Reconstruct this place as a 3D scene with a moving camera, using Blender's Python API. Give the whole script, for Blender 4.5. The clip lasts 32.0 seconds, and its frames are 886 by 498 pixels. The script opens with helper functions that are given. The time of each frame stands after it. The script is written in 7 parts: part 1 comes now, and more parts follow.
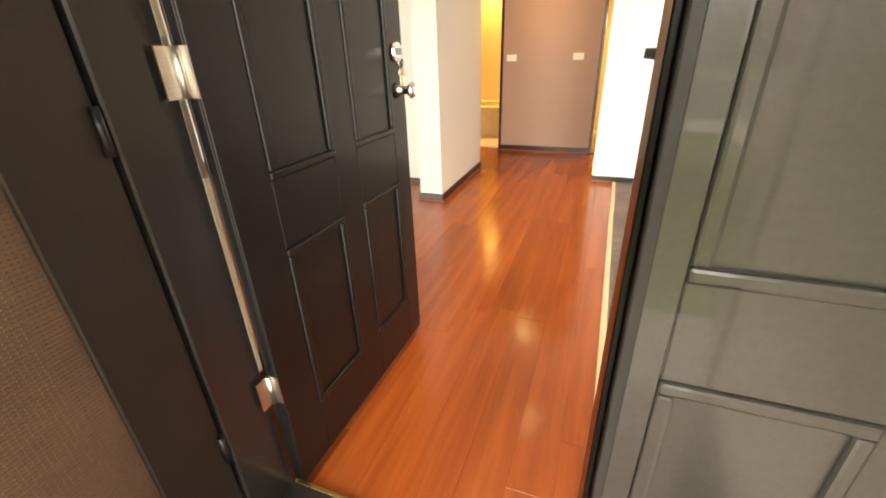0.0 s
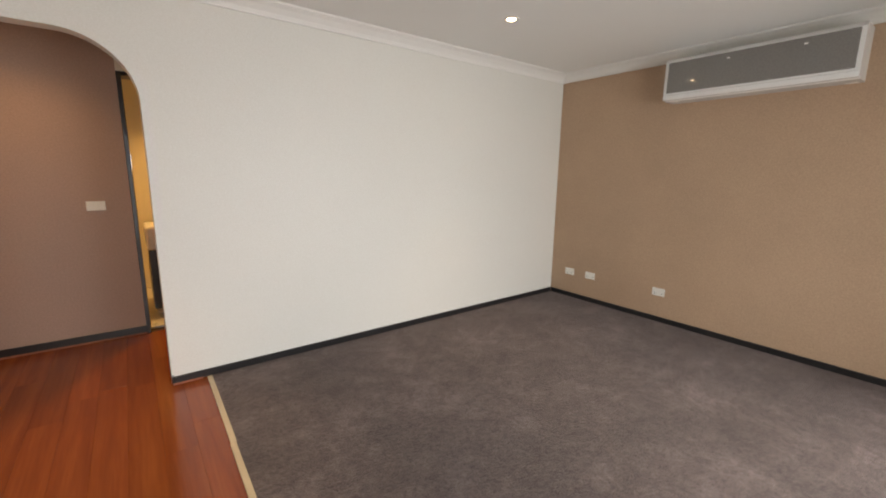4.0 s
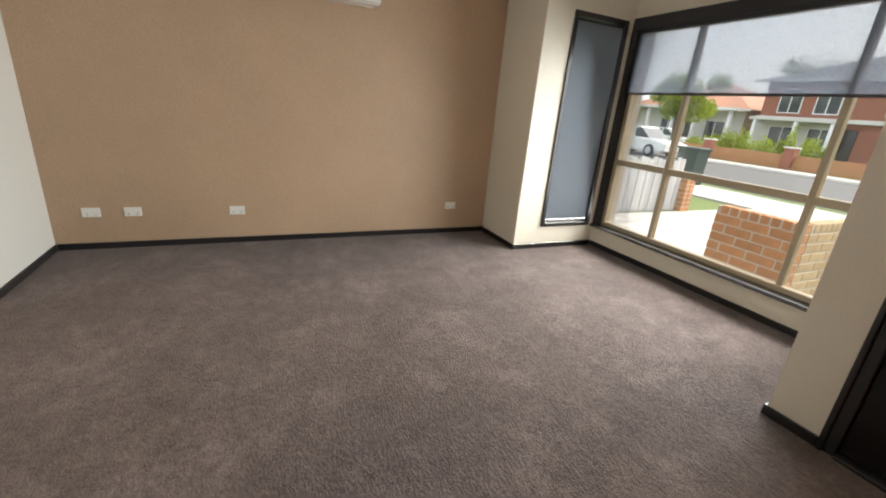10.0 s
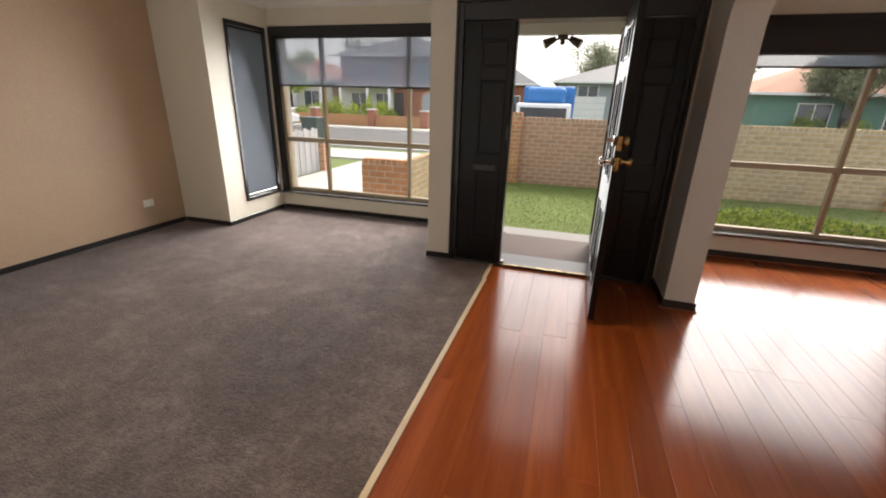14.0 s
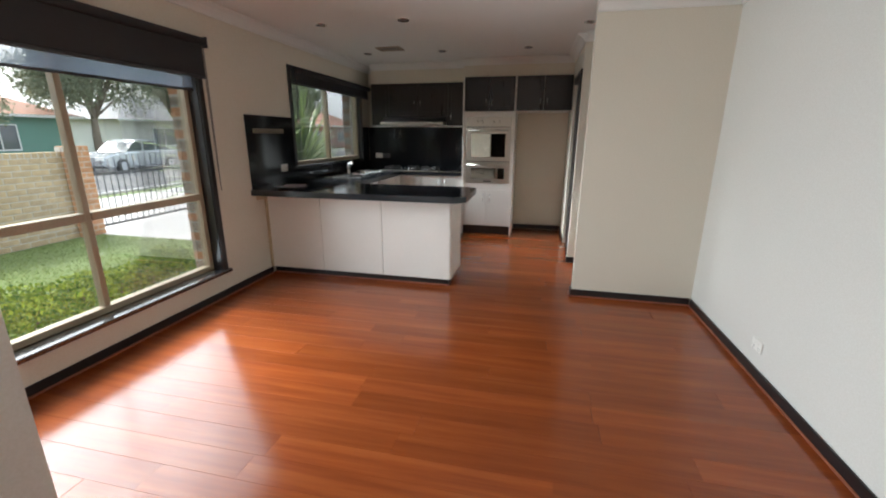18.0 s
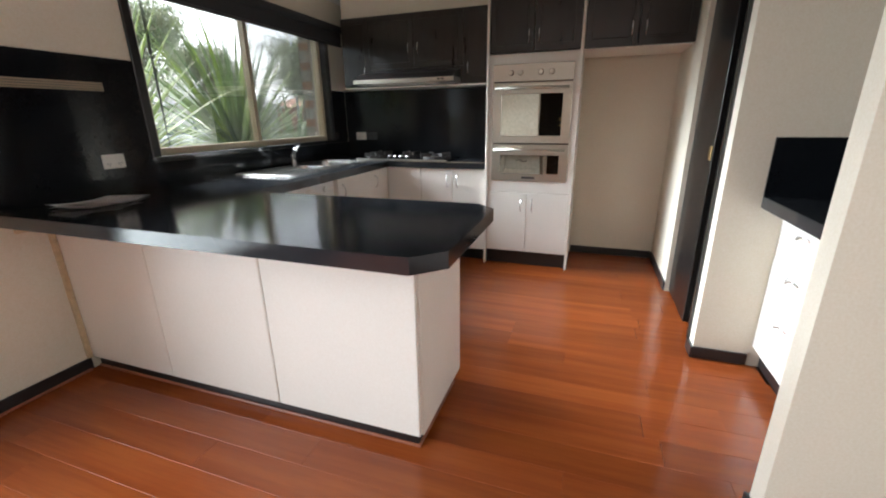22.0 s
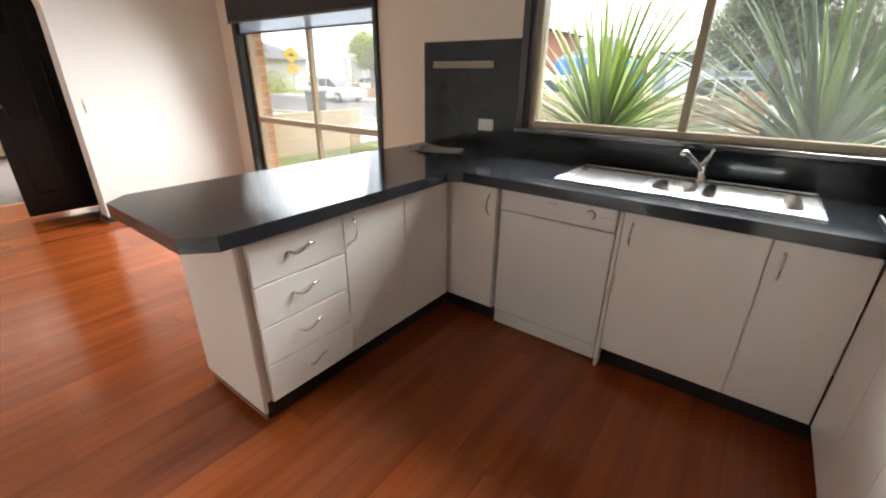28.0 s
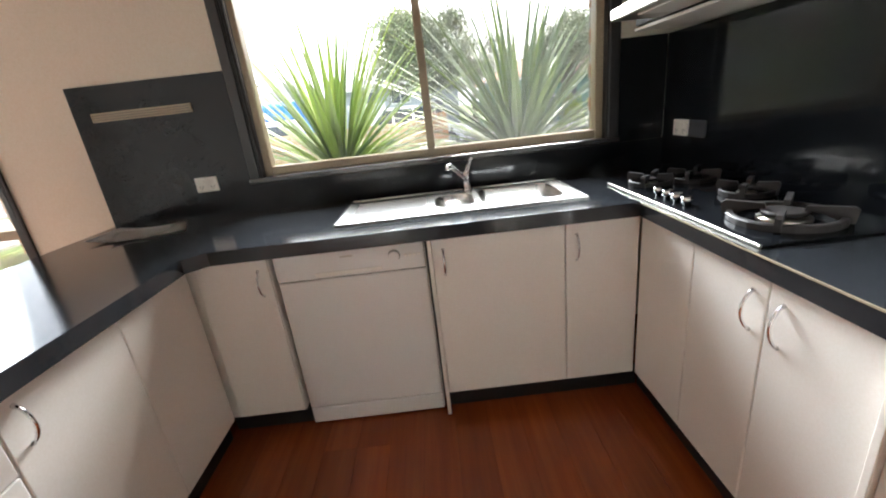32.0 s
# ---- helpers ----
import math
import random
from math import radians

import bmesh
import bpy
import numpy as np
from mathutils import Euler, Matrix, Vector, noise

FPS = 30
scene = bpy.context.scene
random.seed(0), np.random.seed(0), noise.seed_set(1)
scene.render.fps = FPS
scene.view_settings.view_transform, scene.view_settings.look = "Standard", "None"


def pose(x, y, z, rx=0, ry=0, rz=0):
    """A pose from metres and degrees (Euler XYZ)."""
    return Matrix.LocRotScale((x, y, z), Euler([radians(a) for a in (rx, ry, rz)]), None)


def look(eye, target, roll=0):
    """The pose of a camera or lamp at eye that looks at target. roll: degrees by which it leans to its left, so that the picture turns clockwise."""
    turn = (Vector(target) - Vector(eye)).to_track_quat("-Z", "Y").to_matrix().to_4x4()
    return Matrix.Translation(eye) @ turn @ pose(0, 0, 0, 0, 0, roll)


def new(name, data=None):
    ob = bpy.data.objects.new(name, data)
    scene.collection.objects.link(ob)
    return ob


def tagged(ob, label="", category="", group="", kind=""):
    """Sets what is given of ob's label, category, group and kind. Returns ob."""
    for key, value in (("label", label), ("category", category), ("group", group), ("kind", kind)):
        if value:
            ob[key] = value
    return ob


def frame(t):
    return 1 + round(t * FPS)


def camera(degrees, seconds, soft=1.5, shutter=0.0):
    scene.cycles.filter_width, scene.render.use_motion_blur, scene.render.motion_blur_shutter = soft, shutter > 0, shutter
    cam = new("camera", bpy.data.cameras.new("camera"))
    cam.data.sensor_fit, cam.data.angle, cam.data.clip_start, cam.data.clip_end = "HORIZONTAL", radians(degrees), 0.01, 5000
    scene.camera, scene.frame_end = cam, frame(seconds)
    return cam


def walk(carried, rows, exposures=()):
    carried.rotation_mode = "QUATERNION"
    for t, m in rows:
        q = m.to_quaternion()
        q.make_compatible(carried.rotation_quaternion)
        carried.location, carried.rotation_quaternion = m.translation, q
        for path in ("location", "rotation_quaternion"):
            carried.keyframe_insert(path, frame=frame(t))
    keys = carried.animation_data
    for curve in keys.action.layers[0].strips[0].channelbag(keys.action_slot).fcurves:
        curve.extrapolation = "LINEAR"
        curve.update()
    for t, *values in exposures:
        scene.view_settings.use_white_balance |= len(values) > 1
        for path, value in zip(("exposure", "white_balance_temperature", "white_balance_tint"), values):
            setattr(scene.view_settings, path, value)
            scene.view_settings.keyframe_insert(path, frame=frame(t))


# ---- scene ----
# camera and walk
cam = camera(94.2, 32.0, 2.0)
PATH = [
    (0, (1.243, -0.591, 1.205), (0.586, 1.083, 0.33), -2.0),
    (0.5, (1.117, -0.491, 1.112), (0.599, 1.033, -0.076), -2.3),
    (1, (0.946, -0.232, 1.045), (0.915, 1.193, -0.358), 3.4),
    (1.5, (0.927, -0.02, 1.019), (1.159, 1.325, -0.442), 6.0),
    (2, (0.968, 0.285, 1.135), (1.37, 1.525, -0.382), 6.9),
    (2.5, (0.968, 0.299, 1.173), (1.526, 1.797, -0.029), 6.3),
    (3, (0.944, 0.35, 1.273), (1.615, 2.035, 0.429), 3.9),
    (3.5, (0.953, 0.449, 1.309), (1.834, 2.168, 0.788), 1.5),
    (4, (1.085, 0.569, 1.367), (2.276, 2.134, 1.003), 0.8),
    (4.5, (1.152, 0.59, 1.388), (2.661, 1.861, 1.059), 1.0),
    (6.5, (1.159, 0.688, 1.426), (2.944, 1.259, 0.726), 5.6),
    (7, (1.164, 0.672, 1.391), (2.9, 1.087, 0.488), 7.1),
    (7.5, (1.145, 0.669, 1.374), (2.847, 0.969, 0.368), 7.7),
    (8, (1.172, 0.763, 1.302), (2.896, 0.952, 0.304), 6.8),
    (8.5, (1.242, 0.982, 1.204), (3.005, 0.965, 0.259), 5.9),
    (9, (1.237, 1.31, 1.188), (2.976, 0.941, 0.271), 5.3),
    (9.5, (1.216, 1.761, 1.212), (2.939, 1.247, 0.337), 6.2),
    (10, (1.165, 2.158, 1.263), (2.875, 1.349, 0.613), 5.0),
    (10.5, (1.084, 2.596, 1.333), (2.711, 1.476, 1.015), 2.5),
    (11, (1.096, 3.016, 1.355), (2.668, 1.826, 1.015), -1.6),
    (11.5, (1.017, 3.362, 1.368), (2.511, 2.153, 0.814), -3.5),
    (12, (0.938, 3.563, 1.377), (2.336, 2.301, 0.704), -2.0),
    (12.5, (0.848, 3.59, 1.353), (2.255, 2.346, 0.667), -0.6),
    (13, (0.813, 3.524, 1.358), (2.062, 2.112, 0.69), -0.9),
    (13.5, (0.835, 3.519, 1.351), (1.719, 1.855, 0.68), 0.1),
    (14, (0.81, 3.5, 1.392), (1.333, 1.692, 0.718), 1.7),
    (14.5, (0.782, 3.307, 1.38), (0.916, 1.439, 0.678), 2.2),
    (15, (0.743, 3, 1.318), (0.302, 1.213, 0.535), 3.0),
    (15.5, (0.736, 2.749, 1.317), (-0.265, 1.237, 0.474), 1.9),
    (17.5, (0.561, 1.687, 1.419), (-1.311, 1.259, 0.86), -0.4),
    (18, (0.46, 1.636, 1.416), (-1.422, 1.219, 0.884), 0.3),
    (18.5, (0.319, 1.635, 1.423), (-1.563, 1.186, 0.916), 0.1),
    (19, (0.174, 1.62, 1.4), (-1.713, 1.184, 0.9), -0.4),
    (19.5, (0.0, 1.486, 1.39), (-1.897, 1.115, 0.876), -0.9),
    (20, (-0.288, 1.394, 1.382), (-2.196, 1.081, 0.87), -1.6),
    (20.5, (-0.708, 1.367, 1.385), (-2.609, 0.992, 0.887), -1.6),
    (21, (-1.149, 1.397, 1.343), (-3.017, 0.981, 0.761), -1.6),
    (21.5, (-1.603, 1.377, 1.306), (-3.449, 0.957, 0.661), -1.6),
    (22, (-2.007, 1.419, 1.276), (-3.805, 0.791, 0.666), -0.8),
    (22.5, (-2.357, 1.443, 1.3), (-4.126, 0.735, 0.692), 0.7),
    (23, (-2.605, 1.627, 1.331), (-4.228, 0.658, 0.678), 3.1),
    (23.5, (-2.731, 1.688, 1.311), (-4.179, 0.475, 0.652), 1.8),
    (24, (-2.978, 1.674, 1.316), (-4.373, 0.369, 0.724), -0.5),
    (24.5, (-3.221, 1.531, 1.302), (-4.575, 0.188, 0.7), 1.6),
    (26.5, (-4.53, 1.457, 1.389), (-5.025, -0.319, 0.614), 0.5),
    (27, (-4.788, 1.421, 1.349), (-4.962, -0.431, 0.613), 1.0),
    (27.5, (-4.907, 1.429, 1.372), (-4.378, -0.349, 0.623), 1.1),
    (28, (-5.102, 1.511, 1.379), (-4.001, 0.033, 0.603), 0.7),
    (28.5, (-5.201, 1.636, 1.346), (-3.755, 0.478, 0.592), 1.1),
    (29, (-5.25, 1.74, 1.363), (-3.603, 0.855, 0.652), 1.1),
    (29.5, (-5.276, 1.73, 1.352), (-3.613, 0.813, 0.721), 2.1),
    (30, (-5.283, 1.689, 1.355), (-3.826, 0.468, 0.733), 2.7),
    (30.5, (-5.286, 1.624, 1.352), (-4.328, 0.005, 0.673), 2.9),
    (31, (-5.182, 1.494, 1.335), (-4.7, -0.291, 0.574), 0.9),
    (31.5, (-4.942, 1.429, 1.338), (-4.664, -0.366, 0.502), -2.8),
    (32, (-4.746, 1.17, 1.324), (-4.753, -0.72, 0.669), -6.6),
]
EXPOSURES = [(0.0, 3.42, 8000, 10), (1.0, 3.25, 7800, 8), (2.0, 3.2, 6550, -15), (2.6, 2.8, 6500, -6), (3.2, 2.45, 6600, 8), (4.0, 2.1, 6800, 12), (9.0, 2.35, 6600, 8), (11.5, 2.2, 6700, 6), (13.0, 2.05, 6800, 12), (15.5, 2.38, 6700, 10), (17.5, 2.62, 5950, 4), (20.0, 2.76, 6000, 4), (22.0, 3.2, 6050, 6), (24.5, 3.4, 6050, 6), (27.0, 3.68, 6200, 8), (29.0, 3.0, 6450, 8), (30.5, 3.2, 6350, 8), (32.0, 3.65, 6300, 8)]
SKY = 0.068
walk(cam, [(t, look(eye, target, roll)) for t, eye, target, roll in PATH], EXPOSURES)

# ---- daylight: bright overcast sky with a broad soft sun ----
world = bpy.data.worlds.new("overcast_sky")
scene.world = world
world.use_nodes = True
wn, wl = world.node_tree.nodes, world.node_tree.links
sky = wn.new("ShaderNodeTexSky")
sky.sky_type, sky.sun_disc = "NISHITA", False
sky.sun_elevation, sky.sun_rotation = radians(48), radians(200)
sky.dust_density, sky.air_density, sky.ozone_density = 6.0, 1.0, 0.6
veil = wn.new("ShaderNodeMixRGB")
veil.inputs[0].default_value = 0.55
veil.inputs[2].default_value = (7.5, 7.8, 8.2, 1)
wl.new(sky.outputs[0], veil.inputs[1])
wl.new(veil.outputs[0], wn["Background"].inputs[0])
wn["Background"].inputs[1].default_value = SKY
sun = new("sun", bpy.data.lights.new("sun", "SUN"))
sun.data.energy, sun.data.angle, sun.data.color = 0.85, radians(18), (1.0, 0.96, 0.9)
sun.matrix_world = look((0, 0, 0), (0.25, 0.75, -0.9))

# the sky's light in the window and door openings, falling in from above
for nm, x, y, z, w, h, watts, cone, fall in (("bay_daylight", 3.165, -1.10, 1.08, 2.16, 1.56, 15, 128, 13), ("dining_daylight", -1.515, -1.10, 1.08, 1.94, 1.54, 7.6, 124, 13), ("kitchen_daylight", -4.765, -1.075, 1.52, 1.72, 0.80, 3.7, 54, 24), ("door_daylight", 0.88, -0.21, 1.03, 0.74, 1.8, 1.2, 110, 8)):
    la = new(nm, bpy.data.lights.new(nm, "AREA"))
    la.data.shape, la.data.size, la.data.size_y, la.data.energy, la.data.color = "RECTANGLE", w, h, watts, (0.93, 0.97, 1.0)
    la.data.spread = radians(cone)
    y += h / 2 * math.sin(radians(fall))
    la.matrix_world = look((x, y, z), (x, y + 1, z - math.tan(radians(fall))))


# ---- materials ----
def tree_of(name):
    m = bpy.data.materials.new(name)
    m.use_nodes = True
    n, l = m.node_tree.nodes, m.node_tree.links
    return m, n, l, n["Principled BSDF"]


def coords(n, l, scale=(1, 1, 1), kind="Object"):
    tc, mp = n.new("ShaderNodeTexCoord"), n.new("ShaderNodeMapping")
    mp.inputs["Scale"].default_value = scale
    l.new(tc.outputs[kind], mp.inputs["Vector"])
    return mp.outputs[0]


def noise_tex(n, l, vec, scale, detail=4, rough=0.55):
    t = n.new("ShaderNodeTexNoise")
    t.inputs["Scale"].default_value, t.inputs["Detail"].default_value, t.inputs["Roughness"].default_value = scale, detail, rough
    l.new(vec, t.inputs["Vector"])
    return t.outputs["Fac"]


def ramp(n, l, fac, stops):
    r = n.new("ShaderNodeValToRGB")
    e = r.color_ramp.elements
    while len(e) < len(stops):
        e.new(0.5)
    for k, (p, c) in enumerate(stops):
        e[k].position, e[k].color = p, (*c, 1)
    l.new(fac, r.inputs[0])
    return r.outputs[0]


def bump(n, l, height, strength, dist=0.01):
    b = n.new("ShaderNodeBump")
    b.inputs["Strength"].default_value, b.inputs["Distance"].default_value = strength, dist
    l.new(height, b.inputs["Height"])
    return b.outputs[0]


def varied(name, colour, rough=0.6, spread=0.12, big=1.5, fine=60, bumps=0.12, dist=0.002, metal=0.0, per_piece=0.0, coat=0.0, spec=0.5, stretch=(1, 1, 1), rough_var=0.08):
    """A painted, stone-like or plain surface with variation at a large and a fine scale."""
    m, n, l, p = tree_of(name)
    vec = coords(n, l, stretch)
    a, b = noise_tex(n, l, vec, big, 5), noise_tex(n, l, vec, fine, 4)
    dark = tuple(max(0.0, c * (1 - spread)) for c in colour)
    light = tuple(min(1.0, c * (1 + spread)) for c in colour)
    col = ramp(n, l, a, [(0.25, dark), (0.75, light)])
    mix = n.new("ShaderNodeMixRGB")
    mix.blend_type, mix.inputs[0].default_value = "OVERLAY", 0.25
    l.new(col, mix.inputs[1])
    l.new(b, mix.inputs[2])
    out = mix.outputs[0]
    if per_piece:
        info, hsv, mr = n.new("ShaderNodeObjectInfo"), n.new("ShaderNodeHueSaturation"), n.new("ShaderNodeMapRange")
        mr.inputs["To Min"].default_value, mr.inputs["To Max"].default_value = 1 - per_piece, 1 + per_piece
        l.new(info.outputs["Random"], mr.inputs["Value"])
        l.new(mr.outputs[0], hsv.inputs["Value"])
        l.new(out, hsv.inputs["Color"])
        out = hsv.outputs[0]
    l.new(out, p.inputs["Base Color"])
    rr = n.new("ShaderNodeMapRange")
    rr.inputs["To Min"].default_value, rr.inputs["To Max"].default_value = max(0.02, rough - rough_var), min(1, rough + rough_var)
    l.new(a, rr.inputs["Value"])
    l.new(rr.outputs[0], p.inputs["Roughness"])
    p.inputs["Metallic"].default_value, p.inputs["Coat Weight"].default_value = metal, coat
    p.inputs["Specular IOR Level"].default_value = spec
    if bumps:
        l.new(bump(n, l, b, bumps, dist), p.inputs["Normal"])
    return m


def brushed(name, colour, rough, axis):
    """Brushed metal with the grain along one axis."""
    m, n, l, p = tree_of(name)
    s = [260.0, 260.0, 260.0]
    s[axis] = 6.0
    vec = coords(n, l, s)
    g = noise_tex(n, l, vec, 1.0, 3)
    l.new(ramp(n, l, g, [(0.2, tuple(c * 0.85 for c in colour)), (0.8, colour)]), p.inputs["Base Color"])
    p.inputs["Metallic"].default_value, p.inputs["Roughness"].default_value = 1.0, rough
    l.new(bump(n, l, g, 0.06, 0.0005), p.inputs["Normal"])
    return m


def timber_floor():
    """Red laminate boards: long grain along the board, tone from board to board, satin lacquer."""
    m, n, l, p = tree_of("red_laminate")
    tc, info, mp, add = n.new("ShaderNodeTexCoord"), n.new("ShaderNodeObjectInfo"), n.new("ShaderNodeMapping"), n.new("ShaderNodeVectorMath")
    mul = n.new("ShaderNodeMath")
    mul.operation, mul.inputs[1].default_value = "MULTIPLY", 37.0
    l.new(info.outputs["Random"], mul.inputs[0])
    l.new(tc.outputs["Object"], add.inputs[0])
    l.new(mul.outputs[0], add.inputs[1])
    mp.inputs["Scale"].default_value = (16, 0.9, 1)
    l.new(add.outputs[0], mp.inputs["Vector"])
    grain = noise_tex(n, l, mp.outputs[0], 1.0, 7, 0.62)
    mp2 = n.new("ShaderNodeMapping")
    mp2.inputs["Scale"].default_value = (150, 3, 1)
    l.new(add.outputs[0], mp2.inputs["Vector"])
    fine = noise_tex(n, l, mp2.outputs[0], 1.0, 4)
    col = ramp(n, l, grain, [(0.2, (0.185, 0.038, 0.010)), (0.5, (0.26, 0.060, 0.014)), (0.8, (0.335, 0.090, 0.021))])
    tone = n.new("ShaderNodeMapRange")
    tone.inputs["To Min"].default_value, tone.inputs["To Max"].default_value = 0.84, 1.10
    l.new(info.outputs["Random"], tone.inputs["Value"])
    hsv = n.new("ShaderNodeHueSaturation")
    l.new(tone.outputs[0], hsv.inputs["Value"])
    mix = n.new("ShaderNodeMixRGB")
    mix.blend_type, mix.inputs[0].default_value = "OVERLAY", 0.14
    l.new(col, mix.inputs[1])
    l.new(fine, mix.inputs[2])
    l.new(mix.outputs[0], hsv.inputs["Color"])
    l.new(hsv.outputs[0], p.inputs["Base Color"])
    wear = noise_tex(n, l, coords(n, l, (1, 1, 1)), 2.3, 4)
    mr = n.new("ShaderNodeMapRange")
    mr.inputs["To Min"].default_value, mr.inputs["To Max"].default_value = 0.13, 0.20
    l.new(wear, mr.inputs["Value"])
    l.new(mr.outputs[0], p.inputs["Roughness"])
    l.new(bump(n, l, fine, 0.07, 0.001), p.inputs["Normal"])
    p.inputs["Specular IOR Level"].default_value = 0.45
    return m


def carpet_mat():
    """Dark brown cut-pile carpet with brushed patches."""
    m, n, l, p = tree_of("brown_carpet")
    vec = coords(n, l)
    patch, clump, fleck = noise_tex(n, l, vec, 2.2, 5, 0.6), noise_tex(n, l, vec, 38, 4, 0.65), noise_tex(n, l, vec, 150, 3, 0.7)
    add = n.new("ShaderNodeMath")
    add.operation, add.inputs[1].default_value = "MULTIPLY_ADD", 0.6
    l.new(clump, add.inputs[0])
    l.new(fleck, add.inputs[2])
    tread = noise_tex(n, l, vec, 7.5, 4, 0.6)
    both = n.new("ShaderNodeMath")
    both.operation, both.inputs[1].default_value = "MULTIPLY_ADD", 0.55
    half = n.new("ShaderNodeMath")
    half.operation, half.inputs[1].default_value = "MULTIPLY", 0.45
    l.new(tread, half.inputs[0])
    l.new(patch, both.inputs[0])
    l.new(half.outputs[0], both.inputs[2])
    col = ramp(n, l, both.outputs[0], [(0.34, (0.098, 0.074, 0.067)), (0.52, (0.138, 0.105, 0.096)), (0.68, (0.205, 0.160, 0.149))])
    gain = ramp(n, l, add.outputs[0], [(0.62, (0.58, 0.58, 0.58)), (0.98, (1.48, 1.48, 1.48))])
    mix = n.new("ShaderNodeMixRGB")
    mix.blend_type, mix.inputs[0].default_value = "MULTIPLY", 1.0
    l.new(col, mix.inputs[1])
    l.new(gain, mix.inputs[2])
    l.new(mix.outputs[0], p.inputs["Base Color"])
    p.inputs["Roughness"].default_value = 0.95
    p.inputs["Specular IOR Level"].default_value = 0.1
    p.inputs["Sheen Weight"].default_value, p.inputs["Sheen Roughness"].default_value = 0.14, 0.5
    tuft = noise_tex(n, l, coords(n, l, (1.0, 2.1, 1.0)), 46, 3, 0.55)
    pile = n.new("ShaderNodeMath")
    pile.operation, pile.inputs[1].default_value = "MULTIPLY_ADD", 1.4
    l.new(tuft, pile.inputs[0])
    l.new(add.outputs[0], pile.inputs[2])
    l.new(bump(n, l, pile.outputs[0], 0.75, 0.011), p.inputs["Normal"])
    return m


def brick_piece(name, colour):
    return varied(name, colour, 0.85, 0.2, 9, 90, 0.5, 0.004, per_piece=0.12)


def glass_mat(name, tint=(1, 1, 1), gloss=0.12):
    m, n, l, p = tree_of(name)
    n.remove(p)
    tr, gl, mx, fr, mul = n.new("ShaderNodeBsdfTransparent"), n.new("ShaderNodeBsdfGlossy"), n.new("ShaderNodeMixShader"), n.new("ShaderNodeFresnel"), n.new("ShaderNodeMath")
    tr.inputs[0].default_value = (*tint, 1)
    gl.inputs["Roughness"].default_value = 0.02
    fr.inputs[0].default_value = 1.5
    mul.operation, mul.inputs[1].default_value = "MULTIPLY", 0.55
    l.new(fr.outputs[0], mul.inputs[0])
    l.new(mul.outputs[0], mx.inputs[0])
    l.new(tr.outputs[0], mx.inputs[1])
    l.new(gl.outputs[0], mx.inputs[2])
    # a trace of pale translucency, added as bright haze over the view
    haze, hazed = n.new("ShaderNodeBsdfTranslucent"), n.new("ShaderNodeMixShader")
    haze.inputs[0].default_value = (0.85, 0.9, 0.95, 1)
    hazed.inputs[0].default_value = 0.004
    l.new(mx.outputs[0], hazed.inputs[1])
    l.new(haze.outputs[0], hazed.inputs[2])
    l.new(hazed.outputs[0], n["Material Output"].inputs[0])
    return m


def screen_mat(name, colour, through_share, translucent=0.4):
    """Sheer woven blind cloth: part see-through, part cloth that lets light soak through."""
    m, n, l, p = tree_of(name)
    n.remove(p)
    tr, df, tl, mx, mx2 = n.new("ShaderNodeBsdfTransparent"), n.new("ShaderNodeBsdfDiffuse"), n.new("ShaderNodeBsdfTranslucent"), n.new("ShaderNodeMixShader"), n.new("ShaderNodeMixShader")
    weave = noise_tex(n, l, coords(n, l, (1, 1, 1)), 300, 2)
    c = ramp(n, l, weave, [(0.3, tuple(v * 0.8 for v in colour)), (0.7, colour)])
    l.new(c, df.inputs[0])
    l.new(c, tl.inputs[0])
    mx.inputs[0].default_value = translucent
    l.new(df.outputs[0], mx.inputs[1])
    l.new(tl.outputs[0], mx.inputs[2])
    mx2.inputs[0].default_value = through_share
    l.new(mx.outputs[0], mx2.inputs[1])
    l.new(tr.outputs[0], mx2.inputs[2])
    l.new(mx2.outputs[0], n["Material Output"].inputs[0])
    return m


def glow(name, colour, strength):
    m, n, l, p = tree_of(name)
    p.inputs["Emission Color"].default_value, p.inputs["Emission Strength"].default_value = (*colour, 1), strength
    p.inputs["Base Color"].default_value = (0.8, 0.8, 0.8, 1)
    return m


def leaf_mat(name, a, b):
    """Leaves with a tone of their own per leaf and some light soaking through."""
    m, n, l, p = tree_of(name)
    geo = n.new("ShaderNodeNewGeometry")
    c = ramp(n, l, geo.outputs["Random Per Island"], [(0.1, a), (0.9, b)])
    l.new(c, p.inputs["Base Color"])
    p.inputs["Roughness"].default_value, p.inputs["Specular IOR Level"].default_value = 0.65, 0.2
    tl, mx = n.new("ShaderNodeBsdfTranslucent"), n.new("ShaderNodeMixShader")
    mx.inputs[0].default_value = 0.42
    l.new(c, tl.inputs[0])
    l.new(p.outputs[0], mx.inputs[1])
    l.new(tl.outputs[0], mx.inputs[2])
    l.new(mx.outputs[0], n["Material Output"].inputs[0])
    return m


